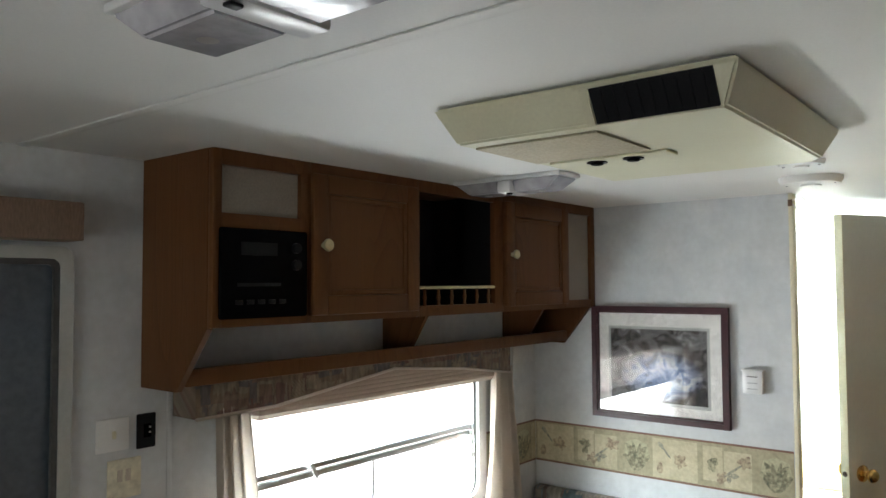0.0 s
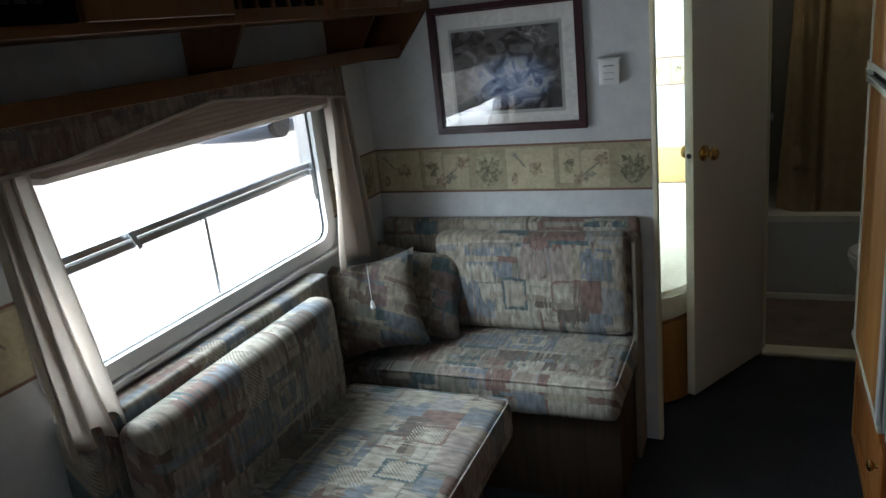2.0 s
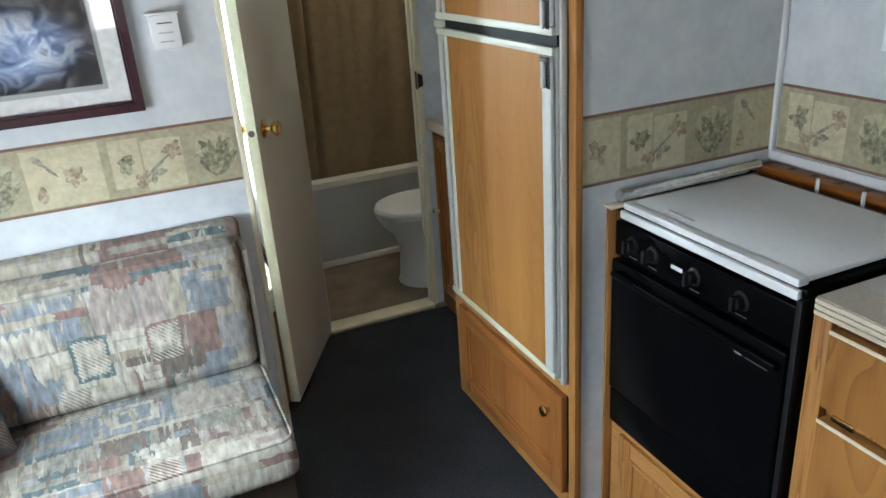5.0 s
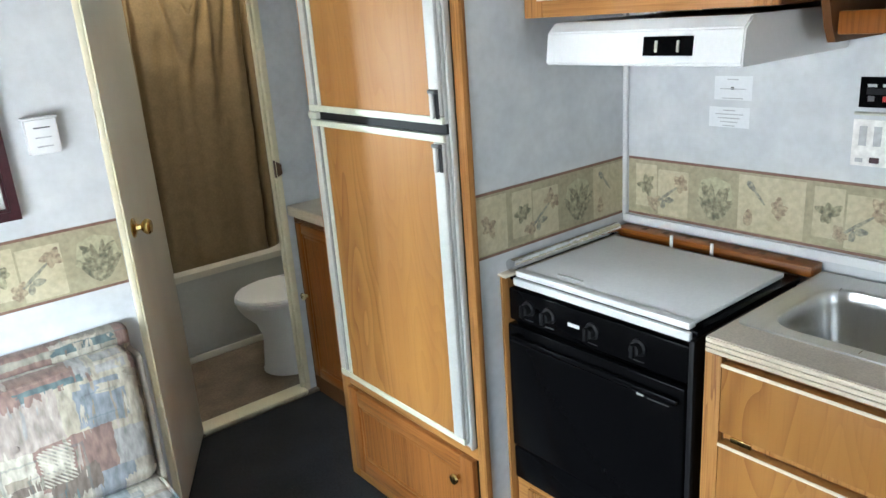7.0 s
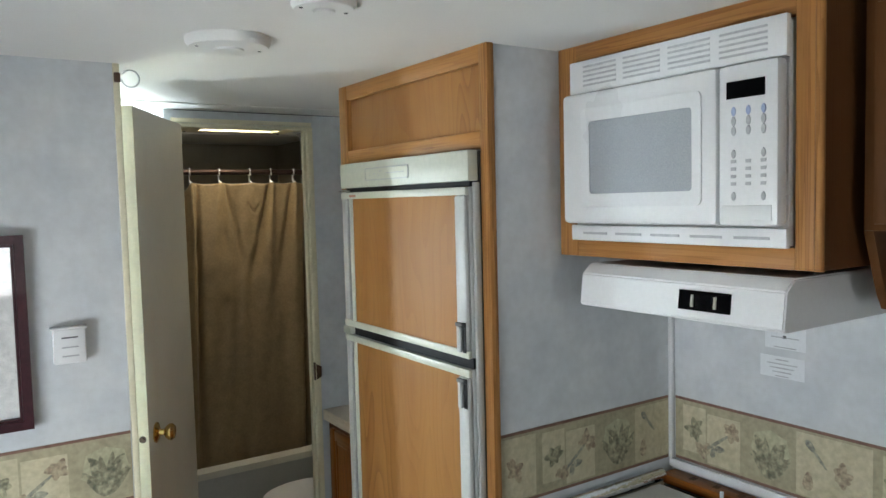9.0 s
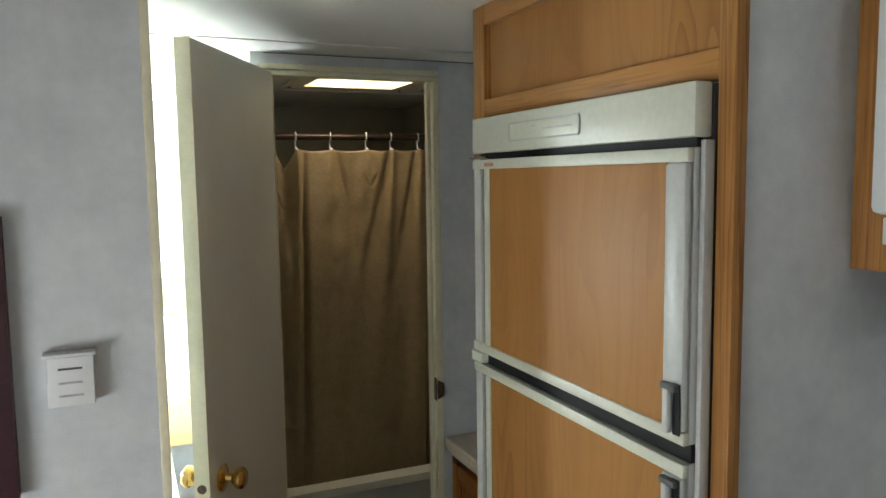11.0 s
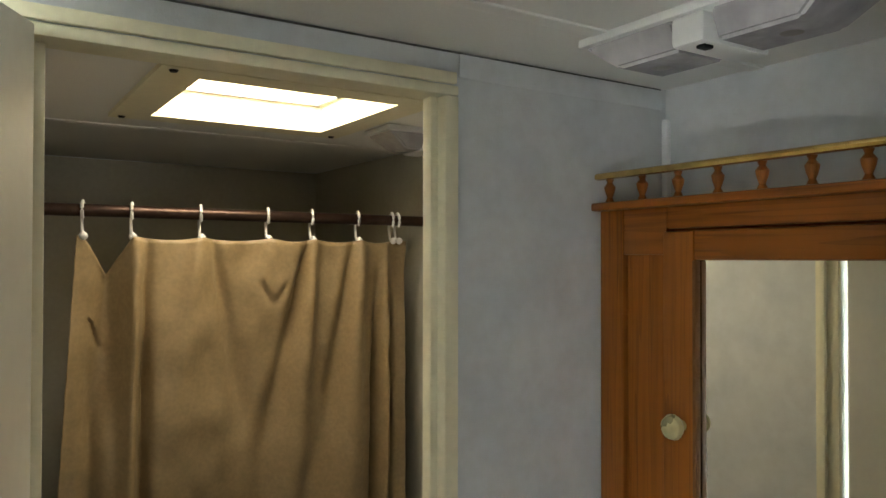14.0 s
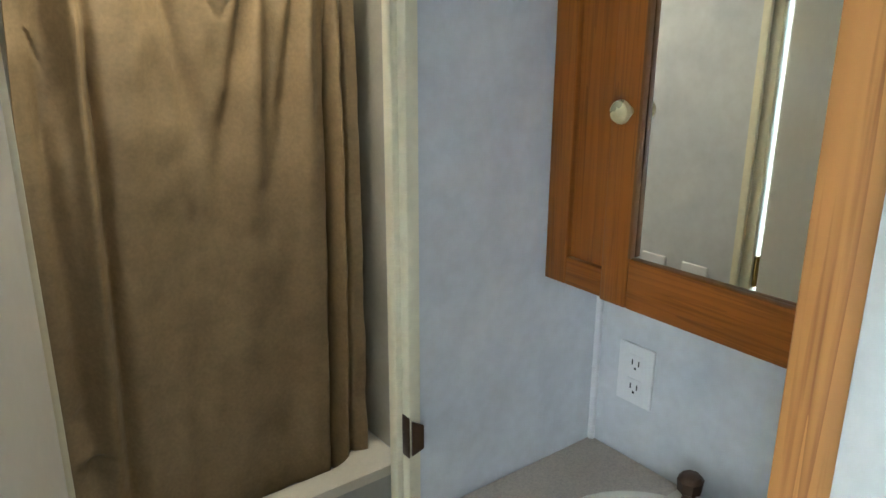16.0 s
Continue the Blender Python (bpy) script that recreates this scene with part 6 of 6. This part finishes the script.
def curtain(hooks):
    """Shower curtain: a fairly flat sheet; folds run down and aslant from the hooks, the first span droops, one end bunches."""
    bm = bmesh.new()
    nu, nv = 300, 140
    x0, x1, zt, zb = hooks[0] - 0.012, hooks[-1] + 0.020, 1.748, 0.405
    # folds: x at the start, x at the end, width at both, depth (+ away from the room), from and to (share of the height)
    folds = ((1.546, 1.552, 0.020, 0.040, 0.034, -0.05, 0.30), (1.522, 1.600, 0.012, 0.030, 0.020, 0.10, 1.10), (1.612, 1.662, 0.010, 0.022, 0.026, -0.05, 1.30),
             (1.592, 1.622, 0.012, 0.022, -0.020, -0.05, 0.90), (1.738, 1.845, 0.008, 0.030, 0.013, -0.02, 0.34), (1.716, 1.690, 0.012, 0.050, -0.010, -0.05, 0.40),
             (1.955, 1.862, 0.010, 0.030, 0.024, -0.02, 0.40), (1.972, 1.930, 0.010, 0.034, -0.014, -0.05, 0.55), (1.868, 1.880, 0.012, 0.050, -0.010, -0.04, 0.12),
             (2.068, 2.010, 0.010, 0.028, 0.018, -0.02, 0.36), (2.084, 2.060, 0.012, 0.035, -0.012, -0.05, 0.60), (1.90, 1.93, 0.05, 0.06, 0.012, 0.25, 1.30),
             (1.75, 1.77, 0.05, 0.06, 0.010, 0.30, 1.30), (2.03, 2.035, 0.03, 0.05, 0.012, 0.35, 1.30), (2.132, 2.122, 0.011, 0.014, 0.040, 0.02, 1.30),
             (1.846, 1.876, 0.007, 0.009, 0.006, 0.066, 0.112), (1.906, 1.878, 0.007, 0.009, 0.006, 0.066, 0.112), (1.520, 1.548, 0.008, 0.010, 0.008, 0.10, 0.15),
             (2.168, 2.158, 0.006, 0.007, 0.045, 0.06, 1.30), (2.150, 2.142, 0.010, 0.012, -0.014, -0.05, 1.30))

    def bulge(x, t):
        y = 0.0
        for a, b, wa, wb, deep, t0, t1 in folds:
            if t0 < t < t1:
                q = (t - t0) / (t1 - t0)
                d = (x - a - (b - a) * q) / (wa + (wb - wa) * q)
                if abs(d) < 3:
                    y += 1.3 * deep * math.exp(-d * d) * min(1.0, 5 * q, 3.2 * (1 - q))
        return y

    def dent(x, t, cx, ct, rx, rt, deep, slant=0.0):
        return deep * math.exp(-((x - cx - slant * abs(t - ct)) / rx) ** 2 - ((t - ct) / rt) ** 2)
    rows = []
    for j in range(nv + 1):
        t = j / nv
        line = []
        for i in range(nu + 1):
            s = i / nu
            x = x0 + (x1 - x0) * s
            drop = 0.0
            for a, b in zip(hooks, hooks[1:]):
                if a < x < b:
                    q = 1 - abs(2 * (x - a) / (b - a) - 1)
                    drop = (0.074 * q if a == hooks[0] else 0.006 * math.sin(q * math.pi / 2)) * math.exp(-5 * t)
            y = 1.522 + 0.022 * t + bulge(x, t)
            y += 0.013 * math.sin(s * 19 + 1.4 * math.sin(s * 9 + 2 * t)) * (0.25 + 0.75 * t) + 0.005 * math.sin(s * 47 + 1.5 * math.sin(s * 13 + t)) * (0.4 + 0.6 * t)
            y += 0.010 * noise.noise(Vector((x * 5, 0.3, t * 1.8))) + 0.006 * noise.noise(Vector((x * 11 + t * 4, 3.3, t * 7)))
            y += 0.0055 * noise.noise(Vector((x * 20 + t * 9, 1.3, t * 17))) + 0.0011 * noise.noise(Vector((x * 50, 7.3, t * 60)))
            y += dent(x, t, 1.575, 0.790, 0.030, 0.010, -0.016) + dent(x, t, 1.585, 0.808, 0.034, 0.010, 0.016)
            y += dent(x, t, 1.545, 0.720, 0.020, 0.014, 0.010, 0.8)
            hem = 0.0012 if t < 0.022 else 0.0
            line.append(bm.verts.new((x - 0.075 * t * (1 - s), y - hem, zt + (zb - zt) * t - drop)))
        rows.append(line)
    for p, q in zip(rows, rows[1:]):
        for i in range(nu):
            bm.faces.new((p[i], p[i + 1], q[i + 1], q[i]))
    ob = solo("shower_curtain", bm, "curtain", "brown shower curtain hanging closed in soft folds", "shower curtain")
    ob.modifiers.new("thick", 'SOLIDIFY').thickness = 0.0015


bathroom()


# ---- bedroom glimpse ----
def bedroom():
    b = thing("bed", (0.55, 1.2, 0), "bed with pale linen on a rounded oak base", "bed")
    out = [(0.01, 0.22), (0.85, 0.22)] + [(0.85 + 0.27 * math.sin(radians(a)), 0.49 - 0.27 * math.cos(radians(a))) for a in range(10, 91, 10)] + [(1.12, 2.18), (0.01, 2.18)]
    part("base", slab(bmesh.new(), [(x, y, 0.0) for x, y in out], (0, 0, 1), 0.34), "oak", b)
    bm = slab(bmesh.new(), [(x, y, 0.345) for x, y in out], (0, 0, 1), 0.12)
    bmesh.ops.bevel(bm, geom=bm.edges[:], offset=0.02, segments=3, affect='EDGES')
    part("mattress", bm, "sheet", b)
    h = thing("headboard", (0.6, 2.17, 0.47), "low pale wood headboard shelf against the end wall", "headboard")
    part("board", block((0.02, 2.12, 0.47), (1.28, 2.19, 0.68), 0.01), "pale_wood", h)


bedroom()


# ---- ceiling fittings ----
def air_conditioner():
    a = thing("ceiling_air_conditioner", (1.13, -1.4, H), "cream plastic ceiling air conditioner shroud with a dark outlet", "air conditioner")
    top = [(0.879, -1.725), (1.385, -1.715), (1.385, -1.10), (1.36, -1.06), (0.879, -1.06)]
    low = [(0.902, -1.692), (1.358, -1.682), (1.358, -1.13), (1.335, -1.092), (0.902, -1.092)]
    bm = bmesh.new()
    rows = [[bm.verts.new((x, y, z)) for x, y in loop] for loop, z in ((top, H - 0.0025), (top, H - 0.010), (low, 1.918))]
    for p, q in zip(rows, rows[1:]):
        for i in range(5):
            bm.faces.new((p[i], p[(i + 1) % 5], q[(i + 1) % 5], q[i]))
    bm.faces.new(rows[-1])
    bm.faces.new(rows[0][::-1])
    bmesh.ops.recalc_face_normals(bm, faces=bm.faces)
    bmesh.ops.bevel(bm, geom=[e for e in bm.edges if e.calc_length() > 0.02], offset=0.004, segments=2, affect='EDGES')
    part("shroud", bm, "cream_ac", a)
    # dark strip paints the shadow line between shroud and ceiling
    part("seal_or_gap_strip", block((0.886, -1.708, H - 0.0024), (1.378, -1.067, H - 0.0003)), "dark_grey", a, "dark strip painted as the shadow gap above the shroud")
    way = Vector((0, -0.84, -0.54))
    def S(x, t):
        return (x, -1.715 + 0.031 * t, H - 0.010 - 0.052 * t)
    o = part("outlet", slab(bmesh.new(), [S(1.168, 0.02), S(1.352, 0.02), S(1.352, 0.95), S(1.168, 0.95)], (0, -0.86, -0.51), 0.004), "black_matt", a, "dark louvred air outlet")
    for i in range(9):
        x = 1.185 + i * 0.019
        part("louvre", slab(bmesh.new(), [S(x, 0.06), S(x + 0.0025, 0.06), S(x + 0.0025, 0.9), S(x, 0.9)], (0, -0.86, -0.51), 0.006), "black_matt", o)
    part("outlet_cheek", slab(bmesh.new(), [S(1.152, 0.02), S(1.166, 0.02), S(1.166, 0.95), S(1.152, 0.95)], (0, -0.86, -0.51), 0.005), "cream_ac", a)
    part("intake_grille", block((0.915, -1.655, 1.9135), (1.150, -1.45, 1.9178), 0.001), "intake", a, "brownish intake grille")
    c = part("control_panel", block((0.93, -1.43, 1.9125), (1.17, -1.375, 1.9178), 0.002), "cream_ac", a)
    for x in (1.02, 1.095):
        part("knob", lathe(bmesh.new(), [(0.020, 0), (0.020, 0.002), (0.013, 0.003), (0.011, 0.006), (0.004, 0.007)], axis((x, -1.402, 1.9125), (0, 0, -1)), 18), "black", c)
        part("knob_mark", block((x + 0.012, -1.405, 1.9092), (x + 0.018, -1.399, 1.9103)), "chrome", c)


M["intake"] = material("intake_grille", (0.47, 0.42, 0.30), 0.7, color2=(0.40, 0.35, 0.24), scale=6, fine=220, fine_amount=0.15, bump=0.4, bump_scale=320)
air_conditioner()


def ceiling_lamp(x, y, turn, long, wide, label):
    """Twin-lens ceiling lamp: white base and bridge, two clear lenses, one switch."""
    g = thing("ceiling_lamp", (x, y, H), label, "ceiling lamp", "twin-lens ceiling lamps")
    m = Matrix.Translation((x, y, H)) @ Matrix.Rotation(radians(turn), 4, 'Z')
    def put(name, bm, mat, parent, lab=""):
        bmesh.ops.transform(bm, matrix=m, verts=bm.verts)
        return part(name, bm, mat, parent, lab)
    L, W = long / 2, wide / 2
    put("base", block((-L, -W, -0.012), (L, W, -0.0005), 0.003), "white", g)
    for s in (-1, 1):
        bm = bmesh.new()
        u0, u1 = (0.024, L - 0.006) if s > 0 else (-L + 0.006, -0.024)
        e0, e1 = (u0, u1 - 0.045) if s > 0 else (u0 + 0.045, u1)
        rows = [[bm.verts.new(p) for p in q] for q in ([(u0, -W + 0.004, -0.0125), (u1, -W + 0.004, -0.0125), (u1, W - 0.004, -0.0125), (u0, W - 0.004, -0.0125)],
                                                      [(e0, -W + 0.018, -0.045), (e1, -W + 0.018, -0.045), (e1, W - 0.018, -0.045), (e0, W - 0.018, -0.045)])]
        for i in range(4):
            bm.faces.new((rows[0][i], rows[0][(i + 1) % 4], rows[1][(i + 1) % 4], rows[1][i]))
        bm.faces.new(rows[1])
        bm.faces.new(rows[0][::-1])
        bmesh.ops.recalc_face_normals(bm, faces=bm.faces)
        bmesh.ops.bevel(bm, geom=bm.edges[:], offset=0.004, segments=2, affect='EDGES')
        lens = put("lens", bm, "lens", g, "clear smoky plastic lens")
        # flattened dark disc under the lens paints the bulb's shadow
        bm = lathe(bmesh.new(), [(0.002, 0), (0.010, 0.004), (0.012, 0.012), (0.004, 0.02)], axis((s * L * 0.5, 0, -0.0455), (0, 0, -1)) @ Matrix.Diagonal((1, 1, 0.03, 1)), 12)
        put("bulb_shadow", bm, "bulb_shadow_tone", lens)
    put("bridge", block((-0.022, -W - 0.001, -0.047), (0.022, W + 0.001, -0.013), 0.006), "white", g)
    put("switch", block((0.006, -W + 0.006, -0.052), (0.018, -W + 0.022, -0.0475), 0.002), "black_matt", g)


M["bulb_shadow_tone"] = material("bulb_shadow_tone", (0.10, 0.09, 0.08), 0.3, color2=(0.16, 0.14, 0.12), bump=0.0)
ceiling_lamp(1.115, -2.262, 0, 0.40, 0.125, "white twin-lens ceiling lamp, switched off")
ceiling_lamp(0.515, -0.925, 0, 0.36, 0.115, "white twin-lens ceiling lamp near the overhead cabinet, switched off")
ceiling_lamp(2.010, 0.490, -90, 0.335, 0.115, "white twin-lens ceiling lamp over the vanity, switched off")
ceiling_lamp(2.145, 1.345, 0, 0.23, 0.11, "white twin-lens ceiling lamp in the bathroom, switched off")


def ceiling_discs():
    for x, y, r, h, label in ((1.170, -0.375, 0.085, 0.022, "round white ceiling speaker cover"), (1.225, -0.715, 0.055, 0.014, "round white ceiling vent")):
        d = thing("ceiling_vent", (x, y, H), label, "ceiling vent")
        part("cover", lathe(bmesh.new(), [(r, 0.0005), (r, h * 0.4), (r * 0.92, h * 0.9), (r * 0.55, h), (r * 0.1, h)], axis((x, y, H), (0, 0, -1)), 32), "ceiling", d)
        part("hub", lathe(bmesh.new(), [(r * 0.35, h), (r * 0.33, h + 0.004), (r * 0.05, h + 0.005)], axis((x, y, H), (0, 0, -1)), 20), "ceiling", d)
        for k in range(2):
            part("screw", lathe(bmesh.new(), [(0.004, h * 0.9), (0.003, h * 0.9 + 0.002)], axis((x + (k * 2 - 1) * r * 0.75, y, H), (0, 0, -1)), 8), "dark_grey", d)
    k = thing("wire_hook", (1.045, -0.008, 1.93), "small white wire hook at the partition's top corner", "hook")
    pts = [(1.0305, -0.002, 1.955)] + [(1.052 + 0.020 * math.cos(radians(q)), -0.008, 1.945 + 0.020 * math.sin(radians(q))) for q in range(150, -200, -25)]
    part("wire", tube(bmesh.new(), pts, 0.002, 6), "white", k)
    part("screw_eye", block((1.016, -0.012, 1.935), (1.030, -0.0045, 1.958), 0.002), "bronze", k)


ceiling_discs()


# ---- wall fittings ----
def wall_plates():
    s = thing("wall_switch", (0, -1.753, 1.33), "black rocker switch plate on the window wall", "switch")
    part("plate", block((0.001, -1.777, 1.292), (0.009, -1.729, 1.374), 0.005), "black_matt", s)
    part("rocker", block((0.0092, -1.762, 1.318), (0.014, -1.744, 1.350), 0.002), "black", s)
    for z in (1.340, 1.328):
        part("mark", block((0.0141, -1.750, z), (0.0146, -1.746, z + 0.004)), "grey", s)
    s = thing("wall_switch", (0, -1.833, 1.33), "white square switch plate on the window wall", "switch")
    part("plate", block((0.001, -1.874, 1.297), (0.006, -1.795, 1.372), 0.002), "white", s)
    part("toggle", block((0.0062, -1.838, 1.326), (0.014, -1.830, 1.344), 0.002), "beige_panel", s)
    s = thing("wall_outlet", (0, -1.805, 1.23), "beige outlet plate on the window wall", "outlet")
    part("plate", block((0.001, -1.846, 1.185), (0.006, -1.764, 1.276), 0.002), "beige_panel", s)
    for y in (-1.817, -1.797):
        part("socket", block((0.0062, y - 0.006, 1.225), (0.0075, y + 0.006, 1.252)), "counter", s)
    x = XR
    for y0, y1, z0, z1, lines in ((-0.955, -0.855, 1.280, 1.338, 3), (-0.952, -0.843, 1.212, 1.262, 5)):
        n = thing("notice_sticker", (x, (y0 + y1) / 2, z0), "small white notice sticker on the galley wall", "sticker", "stickers on the galley wall")
        part("sheet", block((x - 0.0012, y0, z0), (x - 0.0004, y1, z1)), "sticker", n)
        for k in range(lines):
            z = z1 - 0.008 - k * (z1 - z0 - 0.012) / max(lines - 1, 1)
            w = (y1 - y0) * (0.3 + 0.13 * ((k * 7) % 4))
            part("line", block((x - 0.0018, (y0 + y1) / 2 - w / 2, z - 0.0012), (x - 0.0013, (y0 + y1) / 2 + w / 2, z + 0.0012)), "grey_key", n)
        if lines == 3:
            part("mark", block((x - 0.0018, -0.908, 1.305), (x - 0.0013, -0.900, 1.312)), "dark_grey", n)
    p = thing("monitor_panel", (x, -1.27, 1.28), "black tank monitor panel with small red lamps", "control panel")
    part("plate", block((x - 0.006, -1.345, 1.278), (x - 0.001, -1.203, 1.343), 0.003), "black", p)
    for i in range(4):
        part("button", block((x - 0.009, -1.235 - i * 0.03, 1.292), (x - 0.0062, -1.222 - i * 0.03, 1.303), 0.001), "red_dot" if i % 2 else "dark_grey", p)
        part("label_bar", block((x - 0.0068, -1.238 - i * 0.03, 1.322), (x - 0.0062, -1.220 - i * 0.03, 1.328)), "grey", p)
    part("screen", block((x - 0.0068, -1.262, 1.306), (x - 0.0062, -1.218, 1.319)), "black_matt", p)
    p = thing("instruction_plate", (x, -1.27, 1.16), "white instruction plate with unreadable print", "plate")
    part("plate", block((x - 0.003, -1.335, 1.150), (x - 0.001, -1.196, 1.252), 0.001), "paper", p)
    for i in range(4):
        y = -1.210 - i * 0.03
        part("print_bar", block((x - 0.0036, y - 0.016, 1.195), (x - 0.0031, y, 1.238)), "grey_key", p)
    part("print_bar", block((x - 0.0036, -1.256, 1.158), (x - 0.0031, -1.236, 1.170)), "maroon", p)
    part("print_bar", block((x - 0.0036, -1.222, 1.158), (x - 0.0031, -1.206, 1.167)), "grey_key", p)
    part("ledge", block((x - 0.010, -1.340, 1.262), (x - 0.001, -1.198, 1.268), 0.001), "pale_trim", p)


wall_plates()


# ---- wallpaper border with leaf prints ----
B0, B1 = 0.942, 1.110


def leaf(bm, place, u, v, long, wide, turn, lift=0):
    c, s = math.cos(radians(turn)), math.sin(radians(turn))
    pts = []
    for k in range(12):
        a = 2 * math.pi * k / 12
        p, q = long * 0.5 * (1 + math.cos(a)), wide * 0.5 * math.sin(a) * (1.1 - 0.35 * math.cos(a))
        pts.append(Vector(place(u + c * p - s * q, v + s * p + c * q, 0.35 * lift)))
    out = Vector(place(0, 0, 1)) - Vector(place(0, 0, 0))
    slab(bm, pts, out, 0.0002)


def border(name, place, u0, u1, start):
    """A printed strip from u0 to u1; place maps (u, height, proud) to the wall. start: where a leaf cluster stands."""
    b = thing(name, place((u0 + u1) / 2, B0, 0), "tan wallpaper border printed with leaves and flowers", "border")
    b["kind"] = "structure"

    def flat(u_a, u_b, v_a, v_b, d0, d1):
        return block(place(u_a, v_a, d0), place(u_b, v_b, d1))
    part("strip", flat(u0, u1, B0, B1, 0.0004, 0.0012), "border", b)
    part("edging", flat(u0, u1, B0, B0 + 0.007, 0.0013, 0.0018), "border_edge", b)
    part("edging", flat(u0, u1, B1 - 0.007, B1, 0.0013, 0.0018), "border_edge", b)
    step, rng = 0.505, random.Random(round(u0 * 100))
    d = 0.0019
    k = math.floor((u0 - start) / step) - 1
    at = lambda u, v, q: place(u, v, d + q * 0.001)  # noqa: E731
    while start + k * step < u1 + step:
        s = start + k * step
        k += 1
        for a, e, va, vb in ((0.065, 0.235, 0.010, 0.155), (0.255, 0.325, 0.028, 0.150), (0.330, 0.425, 0.012, 0.140)):
            a, e = max(s + a, u0), min(s + e, u1)
            if e - a > 0.02:
                part("panel", flat(a, e, B0 + va, B0 + vb, 0.0013, 0.0017), "border_light", b)
        def fits(c, r):
            return u0 + r < c < u1 - r
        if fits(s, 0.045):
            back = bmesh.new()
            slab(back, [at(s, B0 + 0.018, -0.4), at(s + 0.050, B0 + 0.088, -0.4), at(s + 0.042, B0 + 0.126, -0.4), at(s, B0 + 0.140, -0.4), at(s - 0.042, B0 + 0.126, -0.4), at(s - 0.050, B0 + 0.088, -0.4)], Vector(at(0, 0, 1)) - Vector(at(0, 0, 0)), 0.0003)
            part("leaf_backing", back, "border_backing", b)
            bm = bmesh.new()
            for n, tu in enumerate((-40, -24, -9, 7, 22, 38)):
                leaf(bm, at, s, B0 + 0.022, 0.104 + rng.uniform(-0.014, 0.008) - 0.0004 * abs(tu), 0.020, 90 + tu, n)
            for n, (du, dv, tu) in enumerate(((0.022, 0.070, -75), (-0.022, 0.068, 78), (0.016, 0.095, -52), (-0.014, 0.098, 48), (0.006, 0.060, -30), (-0.010, 0.050, 35))):
                leaf(bm, at, s + du, B0 + dv, 0.034, 0.013, 90 + tu, 6 + n)
            part("leaf_cluster", bm, "leaf_green", b)
        if fits(s + 0.12, 0.05):
            bm = bmesh.new()
            leaf(bm, at, s + 0.088, B0 + 0.140, 0.035, 0.014, -48)
            leaf(bm, at, s + 0.108, B0 + 0.118, 0.045, 0.007, -50, 1)
            part("blue_sprig", bm, "leaf_blue", b)
            bm = bmesh.new()
            leaf(bm, at, s + 0.092, B0 + 0.024, 0.045, 0.022, 86)
            part("seed_pod", bm, "leaf_red", b)
        for cu, cv, n, r in ((0.170, 0.080, 6, 0.030), (0.290, 0.090, 6, 0.032), (0.318, 0.042, 5, 0.024), (0.402, 0.108, 6, 0.030)):
            if fits(s + cu, 0.035):
                bm = bmesh.new()
                for q in range(n):
                    leaf(bm, at, s + cu + rng.uniform(-0.004, 0.004), B0 + cv + rng.uniform(-0.004, 0.004), r * rng.uniform(0.7, 1.15), 0.017, 360 * q / n + 200 * cu + rng.uniform(-18, 18), q)
                part("flower", bm, "leaf_red" if cu != 0.290 else "leaf_green", b)
        if fits(s + 0.37, 0.05):
            bm = bmesh.new()
            leaf(bm, at, s + 0.325, B0 + 0.045, 0.095, 0.008, 38)
            leaf(bm, at, s + 0.352, B0 + 0.055, 0.030, 0.016, 5, 1)
            leaf(bm, at, s + 0.345, B0 + 0.030, 0.028, 0.014, 80, 2)
            part("stem", bm, "leaf_blue", b)


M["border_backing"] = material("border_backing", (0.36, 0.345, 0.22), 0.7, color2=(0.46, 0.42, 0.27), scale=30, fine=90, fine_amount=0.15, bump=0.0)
border("wallpaper_border", lambda u, v, d: (u, -d, v), 0.002, 1.013, 0.450)
border("wallpaper_border", lambda u, v, d: (u, -0.58 - d, v), 1.684, 2.250, 2.057)
border("wallpaper_border", lambda u, v, d: (XR - d, -u, v), 0.594, 2.75, 0.869)
border("wallpaper_border", lambda u, v, d: (d, u, v), -0.385, -0.003, -0.10)
border("wallpaper_border", lambda u, v, d: (d, u, v), -1.90, -1.545, -1.73)
border("wallpaper_border", lambda u, v, d: (u, Y1 - d, v + 0.10), 0.01, 1.305, 0.60)


def wall_battens():
    for y in (-1.690, -0.165):
        for z0, z1 in ((0.0, B0 - 0.001), (B1 + 0.001, 1.436)):
            structure("trim", block((0.0005, y - 0.007, z0), (0.0035, y + 0.007, z1), 0.001), "wall", "flat wallpaper-covered seam batten", "trim")
    structure("trim", block((XR - 0.012, BY - 0.012, 0.83), (XR - 0.0005, BY - 0.0005, 1.93), 0.003), "white", "white corner moulding above the vanity", "trim")
    # solid dark strip painted where the ceiling gap lies in shade
    structure("trim", block((1.346, BY - 0.0016, H - 0.0030), (XR - 0.013, BY - 0.0004, H - 0.0006)), "dark_grey", "dark strip painted for the shaded gap under the ceiling", "trim")
    structure("trim", block((1.858, BY - 0.004, 1.945), (XR - 0.013, BY - 0.0020, H - 0.0035), 0.001), "wall", "wallpapered strip under the ceiling", "trim")


wall_battens()
